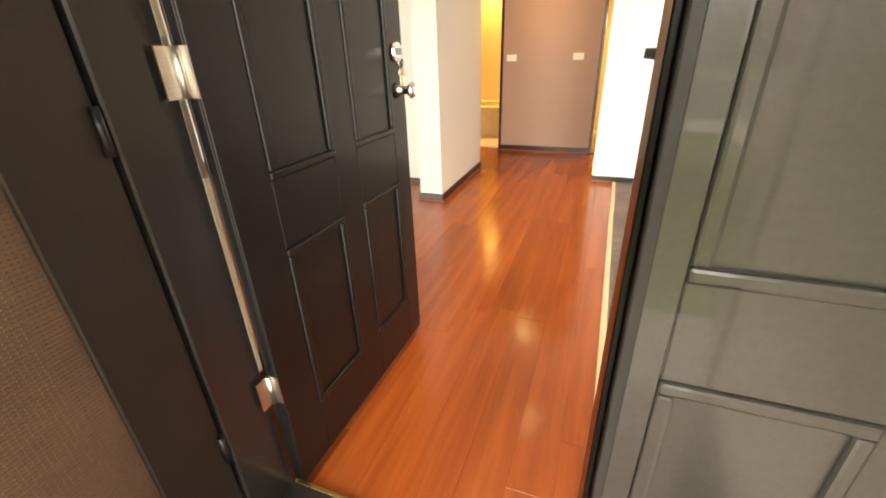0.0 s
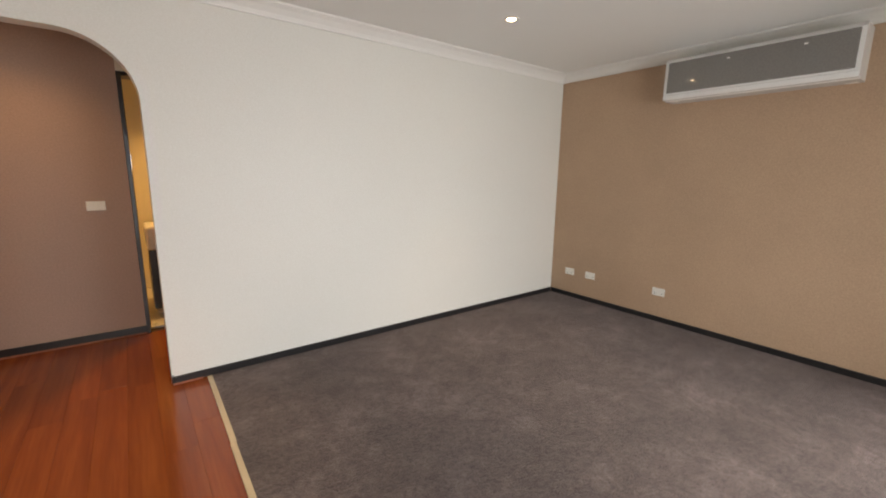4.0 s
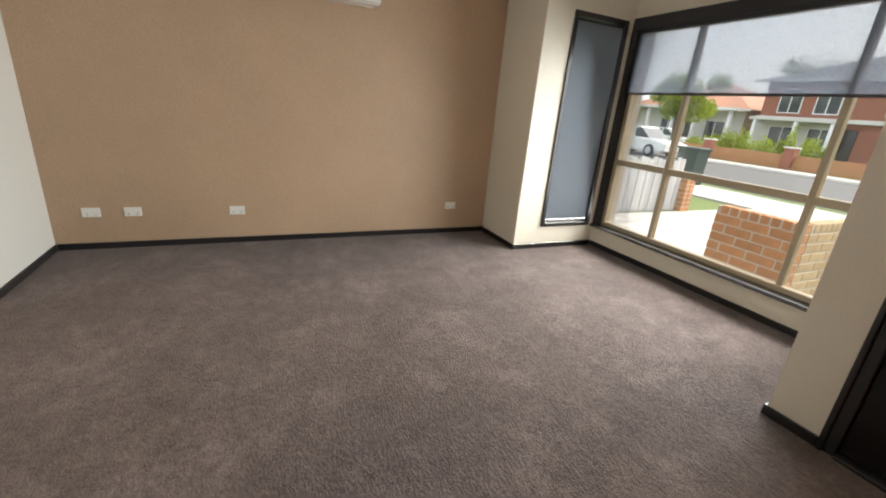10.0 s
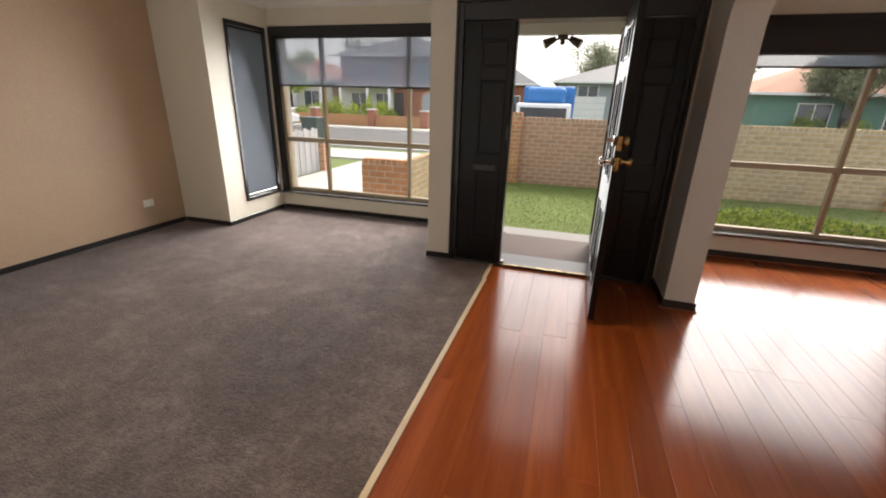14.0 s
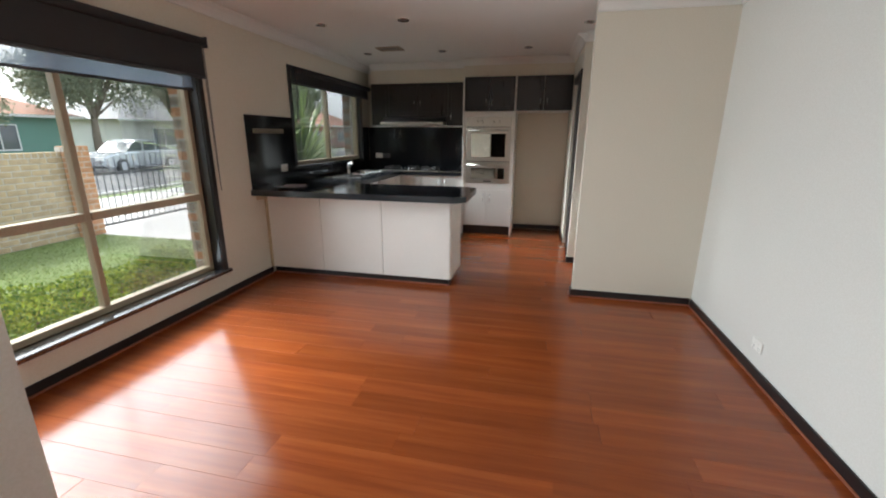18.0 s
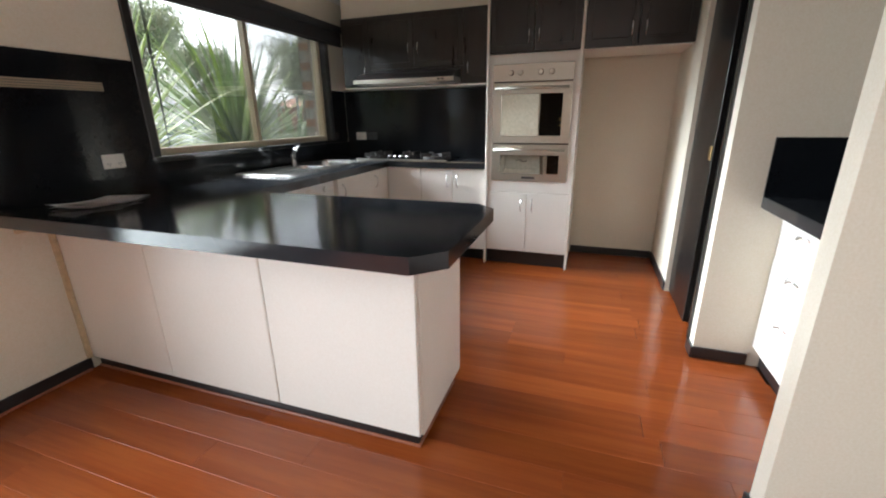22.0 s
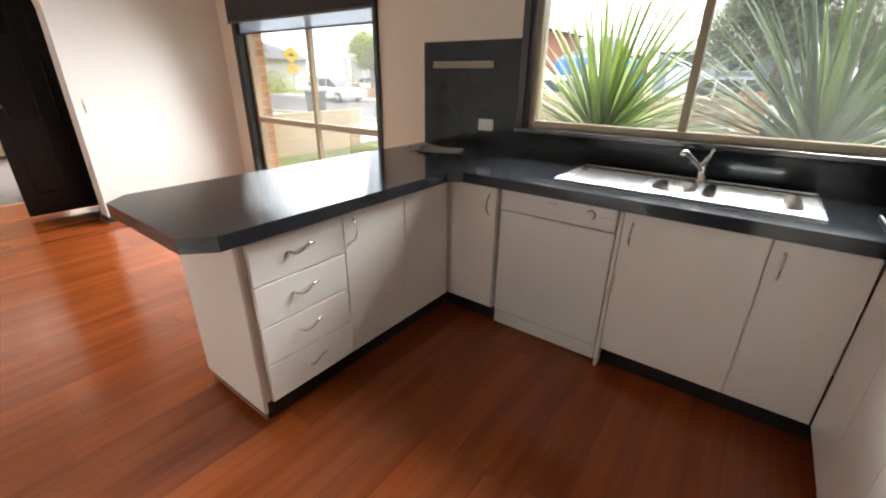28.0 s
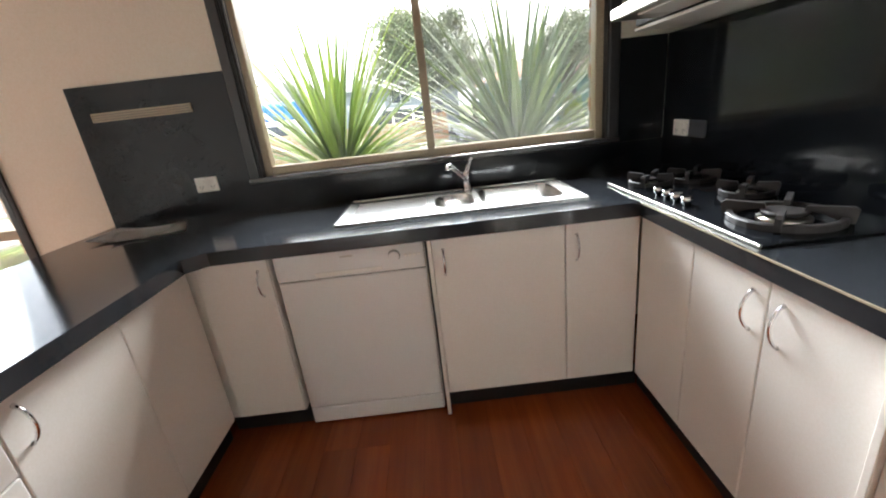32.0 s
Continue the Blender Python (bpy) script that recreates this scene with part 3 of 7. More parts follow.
for x0, x1, y0, y1 in bead:
    box(bm, x0, x1, y0, y1, 0.001, 0.014, 0.004)
setting("floor_beading", bm, M_BEAD, "thin red timber beading along the foot of the skirting", "trim")


# ---- switches and sockets ----
def plate(kind, x, y, z, face, w=0.115, h=0.072, label="white plastic double power socket on the wall", horizontal=True, mat=None):
    """A wall plate with rocker switches and socket faces; face is the way that it looks: +x, -x, +y or -y."""
    ob = thing(kind, (x, y, z), label, "switch" if "switch" in kind else "socket", kind + "s")
    mat = mat or M_PLASTIC

    def fl(bm, u0, u1, v0, v1, d0, d1, bev=0.0):
        s = 1 if face[0] == "+" else -1
        if face[1] == "x":
            a, b = sorted((x + s * d0, x + s * d1))
            box(bm, a, b, y + u0, y + u1, z + v0, z + v1, bev)
        else:
            a, b = sorted((y + s * d0, y + s * d1))
            box(bm, x + u0, x + u1, a, b, z + v0, z + v1, bev)
        return bm
    part("plate", fl(bmesh.new(), -w / 2, w / 2, -h / 2, h / 2, 0.0, 0.009, 0.003), mat, ob)
    if "switch" in kind:
        for u in (-0.018, 0.018):
            part("rocker", fl(bmesh.new(), u - 0.007, u + 0.007, -0.012, 0.012, 0.008, 0.013, 0.002), mat, ob)
    else:
        for u in (-w / 4, w / 4):
            bm = fl(bmesh.new(), u - 0.009, u - 0.006, -0.016, -0.006, 0.008, 0.0096)
            fl(bm, u + 0.006, u + 0.009, -0.016, -0.006, 0.008, 0.0096)
            fl(bm, u - 0.0015, u + 0.0015, -0.027, -0.019, 0.008, 0.0096)
            part("pin_slots", bm, M_DARKPLASTIC, ob)
        for u in (-0.016, 0.016):
            part("rocker", fl(bmesh.new(), u - 0.006, u + 0.006, 0.008, 0.024, 0.008, 0.0125, 0.0015), mat, ob)
    return ob


plate("telephone_socket", 4.98, 3.309, 0.294, "-x", label="white plastic aerial socket on the tan wall")
plate("power_socket", 4.98, 3.05, 0.294, "-x", label="white plastic data socket on the tan wall")
plate("power_socket", 4.98, 2.319, 0.29, "-x", label="white plastic double power socket on the tan wall")
plate("power_socket", 4.98, 0.316, 0.298, "-x", label="white plastic double power socket on the tan wall")
plate("light_switch", 0.12, 4.70, 1.08, "-y", 0.115, 0.072, "white plastic light switch on the hall end wall")
plate("light_switch", 0.876, 4.70, 1.08, "-y", 0.115, 0.072, "white plastic light switch on the hall end wall")
plate("power_socket", -2.15, 3.015, 0.2, "-y", label="white plastic power socket low on the dining wall")
plate("light_switch", -0.2, 0.292, 1.09, "-x", 0.075, 0.115, "white plastic light switch beside the archway")
plate("power_socket", -3.574, -1.018, 1.071, "+y", 0.115, 0.075, "white plastic double power socket on the black panel")
plate("power_socket", -5.965, -0.85, 1.10, "+x", 0.115, 0.075, "white plastic double power socket on the black splashback")
plate("power_socket", -5.965, -0.72, 1.10, "+x", 0.115, 0.075, "black plastic double power socket on the black splashback", mat=M_DARKPLASTIC)


# ---- windows ----
def window_y(name, x0, x1, z0, z1, y_in, y_gl, mulls, transom, label, sill=0.05, split=True):
    """A window in a wall across y: black lining and architrave, champagne aluminium frame, panes."""
    ob = new(name)
    ob.location = ((x0 + x1) / 2, y_gl, z0)
    tagged(ob, label, "window", kind="structure")
    w = 0.02
    part("reveal_lining", B((x0, x0 + w, y_gl - 0.03, y_in + 0.004, z0, z1), (x1 - w, x1, y_gl - 0.03, y_in + 0.004, z0, z1), (x0 + w, x1 - w, y_gl - 0.03, y_in + 0.004, z1 - w, z1)), M_BLACKTRIM, ob, "black-painted timber lining")
    for a, b, c, d in ((x0 - 0.04, x0 + 0.012, z0 - 0.02, z1 + 0.04), (x1 - 0.012, x1 + 0.04, z0 - 0.02, z1 + 0.04), (x0 + 0.012, x1 - 0.012, z1 - 0.012, z1 + 0.04)):
        part("architrave", B((a, b, y_in + 0.001, y_in + 0.018, c, d, 0.004)), M_BLACKTRIM, ob, "black-painted timber architrave")
    part("window_sill", B((x0 - 0.05, x1 + 0.05, y_gl - 0.03, y_in + sill, z0 - 0.025, z0 + 0.006, 0.006, 2)), M_SILL, ob, "glossy black-painted timber sill")
    a, b, c, d, f = x0 + w, x1 - w, z0 + 0.006, z1 - w, 0.042
    for q in ((a, a + f, c, d), (b - f, b, c, d), (a + f, b - f, c, c + f), (a + f, b - f, d - f, d)):
        part("window_frame", B((q[0], q[1], y_gl - 0.035, y_gl + 0.03, q[2], q[3], 0.004)), M_ALU, ob, "champagne aluminium frame")
    edges = [a + f] + [v for m in mulls for v in (m - 0.02, m + 0.02)] + [b - f]
    for m in mulls:
        part("mullion", B((m - 0.02, m + 0.02, y_gl - 0.03, y_gl + 0.024, c + f, d - f, 0.004)), M_ALU, ob)
    rows = [(c + f, d - f)] if not transom else [(c + f, transom - 0.027), (transom + 0.027, d - f)]
    if transom:
        for xa, xb in zip(edges[::2], edges[1::2]):
            part("transom", B((xa, xb, y_gl - 0.03, y_gl + 0.034, transom - 0.027, transom + 0.027, 0.004)), M_ALU, ob)
    for k, (xa, xb) in enumerate(zip(edges[::2], edges[1::2])):
        for za, zb in rows:
            p = part("pane", B((xa, xb, y_gl - 0.006 - 0.012 * (k % 2), y_gl - 0.002 - 0.012 * (k % 2), za, zb)), M_GLASS, ob)
            p.visible_shadow = False
    return ob


window_y("window_1", 2.03, 4.30, 0.235, 2.10, -1.07, -1.14, [2.60, 3.69], 0.892, "bay window of champagne aluminium with black timber surround", 0.045)
window_y("window_2", -2.53, -0.50, 0.25, 2.09, -1.03, -1.14, [-1.56], 0.905, "dining window of champagne aluminium with black timber surround", 0.05)
w3 = window_y("window_3", -5.69, -3.84, 1.068, 2.10, -1.03, -1.10, [-4.755], None, "kitchen sliding window of champagne aluminium with black surround", 0.02)
fly = part("fly_screen", B((-5.626, -4.775, -1.131, -1.130, 1.117, 2.037)), M_FLYSCREEN, w3, "grey insect screen over one sash")
fly.visible_shadow = False
# side light of the bay
ob = new("window_4")
ob.location = (4.40, -0.69, 0.25)
tagged(ob, "narrow bay side window behind a grey roller blind", "window", kind="structure")
for q in ((-1.0, -0.955, 0.225, 2.13), (-0.425, -0.385, 0.225, 2.13), (-0.955, -0.425, 2.09, 2.13), (-0.955, -0.425, 0.225, 0.262)):
    part("architrave", B((4.33, 4.46, q[0], q[1], q[2], q[3], 0.004)), M_BLACKTRIM, ob, "black-painted timber architrave")
p = part("pane", B((4.425, 4.43, -0.955, -0.425, 0.262, 2.09)), M_GLASS, ob)
p.visible_shadow = False

# blinds
ob = thing("roller_blind", (4.37, -0.69, 2.08), "grey roller blind drawn fully down over the side window", "blind")
part("cloth", B((4.352, 4.356, -0.952, -0.441, 0.30, 2.06)), M_SIDEBLIND, ob)
part("bottom_rail", B((4.344, 4.364, -0.952, -0.432, 0.272, 0.30, 0.006, 2)), M_CHROME, ob, "bright aluminium bottom rail")
part("roller", tube(bmesh.new(), [(4.375, -0.954, 2.065), (4.375, -0.428, 2.065)], 0.022, 14), M_BLIND, ob)
ob = thing("roller_blind", (3.2, -1.08, 2.09), "sheer grey roller blind drawn a third down the bay window", "blind")
part("cloth", B((2.06, 4.28, -1.092, -1.089, 1.535, 2.06)), M_SHEER, ob)
part("bottom_rail", B((2.06, 4.28, -1.098, -1.083, 1.515, 1.535, 0.005)), M_DARKPLASTIC, ob)
part("roller", tube(bmesh.new(), [(2.05, -1.085, 2.055), (4.29, -1.085, 2.055)], 0.024, 14), M_BLIND, ob)
part("fascia", B((1.99, 4.33, -1.065, -1.045, 2.055, 2.155, 0.004)), M_BLIND, ob)
ob = thing("roller_blind", (-1.53, -1.0, 2.1), "charcoal roller blind mostly rolled up above the dining window", "blind")
part("cloth", B((-2.52, -0.50, -1.062, -1.06, 1.76, 1.9)), M_SHEER, ob)
part("bottom_rail", B((-2.52, -0.50, -1.067, -1.055, 1.745, 1.762, 0.004)), M_DARKPLASTIC, ob)
part("outer_cloth", B((-2.58, -0.45, -0.993, -0.989, 1.86, 2.12)), M_BLIND, ob, "charcoal block-out cloth")
part("outer_rail", B((-2.58, -0.45, -1.0, -0.982, 1.84, 1.862, 0.004)), M_DARKPLASTIC, ob)
part("roller", tube(bmesh.new(), [(-2.60, -0.985, 2.115), (-0.43, -0.985, 2.115)], 0.03, 16), M_BLIND, ob)
for x in (-2.605, -0.43):
    part("bracket", B((x, x + 0.006, -1.03, -0.95, 2.07, 2.15, 0.002)), M_DARKPLASTIC, ob)
part("chain", tube(bmesh.new(), [(-2.59, -0.985, 2.1), (-2.585, -0.985, 1.3), (-2.58, -0.985, 0.95), (-2.572, -0.985, 1.3), (-2.575, -0.985, 2.1)], 0.003, 6), M_DARKPLASTIC, ob)
ob = thing("roller_blind", (-4.9, -1.0, 2.1), "charcoal roller blind rolled up above the kitchen window", "blind")
part("outer_cloth", B((-5.95, -3.84, -1.004, -1.0, 1.965, 2.10)), M_BLIND, ob)
part("bottom_rail", B((-5.95, -3.84, -1.01, -0.994, 1.945, 1.967, 0.004)), M_DARKPLASTIC, ob)
part("roller", tube(bmesh.new(), [(-5.99, -0.995, 2.10), (-3.90, -0.995, 2.10)], 0.032, 16), M_BLIND, ob)
part("chain", tube(bmesh.new(), [(-3.905, -0.985, 2.1), (-3.90, -0.985, 1.4), (-3.897, -0.985, 1.12), (-3.893, -0.985, 1.4), (-3.893, -0.985, 2.1)], 0.003, 6), M_DARKPLASTIC, ob)

# ---- ceiling fittings ----
def downlight(x, y, lit, tone=(1.0, 0.76, 0.48)):
    ob = thing("downlight", (x, y, CEIL), "recessed downlight, switched on" if lit else "recessed downlight, switched off", "downlight", "downlights")
    bm = bmesh.new()
    n = 24
    for r0, r1, z0, z1 in ((0.038, 0.052, -0.004, -0.006), (0.052, 0.056, -0.006, 0.0), (0.030, 0.038, 0.0, -0.004)):
        a = [bm.verts.new((x + r0 * math.cos(2 * math.pi * k / n), y + r0 * math.sin(2 * math.pi * k / n), CEIL + z0)) for k in range(n)]
        b = [bm.verts.new((x + r1 * math.cos(2 * math.pi * k / n), y + r1 * math.sin(2 * math.pi * k / n), CEIL + z1)) for k in range(n)]
        for k in range(n):
            bm.faces.new((a[k], a[(k + 1) % n], b[(k + 1) % n], b[k]))
    part("trim_ring", bm, M_CHROME if not lit else M_CORNICE, ob, "", True)
    bm = bmesh.new()
    tube(bm, [(x, y, CEIL - 0.0015), (x, y, CEIL - 0.001)], 0.032, 20)
    part("lamp_face", bm, M_LAMPON if lit else M_DARKPLASTIC, ob)
    if lit:
        la = new("downlight_beam", bpy.data.lights.new("downlight_beam", "SPOT"))
        la.data.energy, la.data.color, la.data.spot_size, la.data.spot_blend, la.data.shadow_soft_size = lit, tone, radians(64 if tone[1] > 0.7 else 120), 0.9, 0.045
        la.location = (x, y, CEIL - 0.02)


for x, y, e in ((3.32, 2.76, 11), (3.29, 0.885, 11), (0.93, 2.68, 14), (0.93, 0.98, 14)):
    downlight(x, y, e)
downlight(0.55, 4.15, 6, (1.0, 0.6, 0.22))
for x, y in ((-3.51, -0.44), (-3.50, 0.38), (-4.96, -0.57), (-4.96, 0.415), (-4.93, 1.458), (-3.9, 2.035)):
    downlight(x, y, 0)


def ceiling_vent(x, y, w, d):
    ob = thing("ceiling_vent", (x, y, CEIL), "tan plastic ceiling air vent with slats", "vent", "ceiling vents")
    h = CEIL
    part("frame", B((x - w / 2, x + w / 2, y - d / 2, y - d / 2 + 0.022, h - 0.012, h, 0.003), (x - w / 2, x + w / 2, y + d / 2 - 0.022, y + d / 2, h - 0.012, h, 0.003), (x - w / 2, x - w / 2 + 0.022, y - d / 2 + 0.022, y + d / 2 - 0.022, h - 0.012, h, 0.003), (x + w / 2 - 0.022, x + w / 2, y - d / 2 + 0.022, y + d / 2 - 0.022, h - 0.012, h, 0.003)), M_VENT, ob)
    part("backing", B((x - w / 2 + 0.022, x + w / 2 - 0.022, y - d / 2 + 0.022, y + d / 2 - 0.022, h - 0.002, h - 0.001)), M_DARKPLASTIC, ob)
    n = 7
    for k in range(n):
        yy = y - d / 2 + 0.022 + (d - 0.044) * (k + 0.5) / n
        part("slat", B((x - w / 2 + 0.022, x + w / 2 - 0.022, yy - 0.007, yy + 0.007, h - 0.010, h - 0.006)), M_VENT, ob)


ceiling_vent(3.19, -0.21, 0.26, 0.24)
ceiling_vent(-4.68, -0.17, 0.22, 0.30)

# ---- air conditioner ----
ob = thing("air_conditioner", (4.88, 1.77, 1.99), "long wall-mounted air conditioner with grey mirrored front", "air conditioner")
bm = bmesh.new()
prism(bm, [(4.98, 1.985), (4.83, 1.985), (4.782, 2.01), (4.775, 2.05), (4.775, 2.29), (4.80, 2.315), (4.98, 2.315)], "y", 1.175, 2.37)
part("casing", bm, M_WHITEGLOSS, ob)
part("front_panel", B((4.768, 4.776, 1.20, 2.345, 2.045, 2.285, 0.004)), M_ACGREY, ob, "grey mirror-finish front panel")
part("lower_lip", B((4.766, 4.80, 1.175, 2.37, 1.99, 2.03, 0.008, 2)), M_WHITEGLOSS, ob)
for y in (1.45, 1.9):
    part("indicator", B((4.7655, 4.768, y, y + 0.02, 2.24, 2.248)), M_PLASTIC, ob)

# ---- front door ----
def panel_leaf(name, u0, u1, z0, z1, t0, t1, cols, rows, axis, label, loc):
    """A moulded panel door leaf; u runs along the leaf, t through its thickness, axis is the leaf's normal."""
    ob = thing(name, loc, label, "door")

    def bx(bm, a, b, c, d, e, f, bev=0.0, seg=1):
        return box(bm, c, d, a, b, e, f, bev, seg) if axis == "x" else box(bm, a, b, c, d, e, f, bev, seg)
    part("slab", bx(bmesh.new(), u0, u1, t0 + 0.006, t1 - 0.006, z0, z1, 0.003), M_DOOR, ob)
    us, zs = [u0] + [v for c in cols for v in c] + [u1], [z0] + [v for r in rows for v in r] + [z1]
    for ta, tb in ((t0, t0 + 0.008), (t1 - 0.008, t1)):
        # outer face of the side leaves: reflected sky lightens the base colour
        paint = M_DOORSHEEN if name == "side_door_leaf" and ta == t0 else M_DOOR
        for k in range(0, len(us), 2):
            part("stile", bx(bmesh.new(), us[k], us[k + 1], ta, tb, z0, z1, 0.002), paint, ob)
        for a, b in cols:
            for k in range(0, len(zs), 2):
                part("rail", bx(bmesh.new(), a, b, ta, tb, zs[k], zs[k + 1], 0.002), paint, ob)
        sgn = -1 if ta == t0 else 1
        for a, b in cols:
            for c, d in rows:
                m0, m1 = (ta - 0.006, ta + 0.006) if sgn < 0 else (tb - 0.006, tb + 0.006)
                bm = bmesh.new()
                for q in ((a, b, c, c + 0.02), (a, b, d - 0.02, d), (a, a + 0.02, c + 0.02, d - 0.02), (b - 0.02, b, c + 0.02, d - 0.02)):
                    bx(bm, q[0], q[1], m0, m1, q[2], q[3], 0.005, 2)
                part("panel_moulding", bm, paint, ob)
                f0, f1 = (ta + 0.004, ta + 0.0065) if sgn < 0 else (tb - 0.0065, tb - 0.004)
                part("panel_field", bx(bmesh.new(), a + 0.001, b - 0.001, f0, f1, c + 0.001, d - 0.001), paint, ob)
    return ob


leaf = panel_leaf("front_door", 0.014, 0.855, 0.035, 1.985, 0.49, 0.53, [(0.14, 0.39), (0.505, 0.75)], [(0.235, 0.76), (0.94, 1.56), (1.66, 1.86)], "x", "glossy black six-panel front door standing open", (0.51, 0.41, 0.035))
bm = tube(bmesh.new(), [(0.53, 0.79, 1.20), (0.548, 0.79, 1.20)], 0.03, 20)
part("deadlock", bm, M_CHROME, leaf, "round chrome deadlock")
bm = tube(bmesh.new(), [(0.53, 0.79, 1.08), (0.548, 0.79, 1.08), (0.575, 0.79, 1.08), (0.59, 0.79, 1.08), (0.606, 0.79, 1.08)], [0.030, 0.014, 0.014, 0.028, 0.018], 20)
part("door_knob", bm, M_CHROME, leaf, "round chrome knob")
bm = tube(bmesh.new(), [(0.49, 0.79, 1.08), (0.475, 0.79, 1.08), (0.45, 0.79, 1.08), (0.435, 0.79, 1.08), (0.42, 0.79, 1.08)], [0.03, 0.014, 0.014, 0.028, 0.018], 20)
part("door_knob", bm, M_BRASS, leaf, "round brass knob")
bm = tube(bmesh.new(), [(0.49, 0.79, 1.20), (0.465, 0.79, 1.20), (0.455, 0.79, 1.20)], [0.032, 0.032, 0.018], 20)
part("deadlock", bm, M_BRASS, leaf, "round brass deadlock")
for z in (1.19, 1.07):
    part("latch_plate", B((0.497, 0.523, 0.854, 0.8575, z - 0.04, z + 0.04, 0.001)), M_BRASS, leaf, "brass latch plate")
keys = thing("key_bunch", (0.56, 0.79, 1.17), "small bunch of keys hanging in the lock", "keys")
part("key_ring", tube(bmesh.new(), [(0.556, 0.79 + 0.018 * math.cos(q), 1.165 + 0.018 * math.sin(q)) for q in (2 * math.pi * k / 16 for k in range(17))], 0.0016, 6), M_CHROME, keys)
for k, dy in enumerate((-0.012, 0.0, 0.012)):
    bm = B((0.555 + 0.003 * k, 0.557 + 0.003 * k, 0.79 + dy - 0.004, 0.79 + dy + 0.004, 1.085 + 0.006 * k, 1.13))
    tube(bm, [(0.555 + 0.003 * k, 0.79 + dy, 1.137), (0.557 + 0.003 * k, 0.79 + dy, 1.137)], 0.012, 12)
    part("key", bm, M_CHROME if k != 1 else M_BRASS, keys)
part("key_in_lock", B((0.545, 0.575, 0.764, 0.766, 1.19, 1.212, 0.0005)), M_CHROME, keys)
for z in (0.405, 1.18, 1.8):
    bm = tube(bmesh.new(), [(0.505, 0.008, z - 0.045), (0.505, 0.008, z + 0.045)], 0.007, 10)
    box(bm, 0.5, 0.503, -0.03, 0.004, z - 0.045, z + 0.045)
    box(bm, 0.508, 0.530, 0.0105, 0.0138, z - 0.045, z + 0.045)
    part("hinge", bm, M_STEEL, leaf, "bright steel butt hinge")
# the leaf and its keys stand open a little short of square
for ob in (leaf, keys):
    pivot, turn = Vector((0.505, 0.008, 0.0)), Matrix.Rotation(radians(-1.2), 4, "Z")
    ob.location = pivot + turn @ (ob.location - pivot)
    ob.rotation_euler.z = radians(-1.2)
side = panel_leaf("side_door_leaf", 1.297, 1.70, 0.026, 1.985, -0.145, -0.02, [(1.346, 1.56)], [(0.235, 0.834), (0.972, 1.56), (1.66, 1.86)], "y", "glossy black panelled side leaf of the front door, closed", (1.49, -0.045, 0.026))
part("meeting_bead", B((1.297, 1.325, -0.0195, 0.0, 0.026, 1.985, 0.004)), M_DOOR, side)
part("meeting_edge", B((1.287, 1.2965, -0.115, -0.02, 0.026, 1.985, 0.002)), M_DOOR, side)
part("edge_seal", B((1.2975, 1.3105, -0.1485, -0.1455, 0.03, 1.98, 0.001)), M_DARKPLASTIC, side, "grey weather seal on the meeting edge")
part("letter_slot", B((1.385, 1.58, -0.02, -0.012, 0.845, 0.895, 0.003)), M_DARKPLASTIC, side)
part("floor_bolt", B((1.25, 1.286, -0.04, -0.012, 0.022, 0.045, 0.003)), M_CHROME, side, "small bright floor bolt")
bm = tube(bmesh.new(), [(1.306, -0.001, 1.19), (1.306, 0.022, 1.19), (1.278, 0.024, 1.192)], [0.008, 0.008, 0.006], 10)
box(bm, 1.294, 1.318, 0.0002, 0.004, 1.10, 1.22, 0.002)
part("lever_handle", bm, M_DARKPLASTIC, side, "dark lever handle")
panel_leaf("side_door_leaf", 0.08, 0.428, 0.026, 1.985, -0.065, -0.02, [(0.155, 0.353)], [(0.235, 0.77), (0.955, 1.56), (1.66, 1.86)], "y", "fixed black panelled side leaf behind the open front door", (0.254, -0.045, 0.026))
fr = new("door_1")
fr.location = (1.1, -0.1, 0)
tagged(fr, "black-painted front door frame with threshold", "door frame", kind="structure")
for nm, b in (("jamb", (0.43, 0.488, -0.135, 0.004, 0, 2.115)), ("jamb", (1.702, 1.745, -0.20, 0.004, 0, 2.115)), ("jamb", (0.045, 0.078, -0.20, 0.004, 0, 2.115)), ("head", (0.488, 1.702, -0.20, 0.004, 1.99, 2.115)), ("head", (0.078, 0.43, -0.20, 0.004, 1.99, 2.115)), ("sill", (0.078, 0.43, -0.20, 0.004, -0.06, 0.024)), ("threshold", (0.488, 1.702, -0.28, 0.022, -0.06, 0.022))):
    part(nm, B((*b, 0.004)), M_BLACKTRIM, fr)
for b in ((0.02, 0.046, 0.0, 0.02, 0.0, 2.17), (1.743, 1.765, 0.0, 0.02, 0.0, 2.17), (0.046, 1.743, 0.0, 0.02, 2.115, 2.17), (0.36, 0.432, -0.225, -0.2, 0, 2.17)):
    part("architrave", B((*b, 0.004)), M_BLACKTRIM, fr)
part("threshold_strip", B((0.49, 1.30, 0.008, 0.021, 0.0222, 0.0245, 0.001)), M_BRASS, fr, "thin metal strip along the threshold")
for z0, z1 in ((0.47, 0.98), (1.24, 1.74)):
    part("weather_strip", B((0.4885, 0.4905, 0.001, 0.011, z0, z1)), M_ALU, fr, "brass-coloured weather strip")

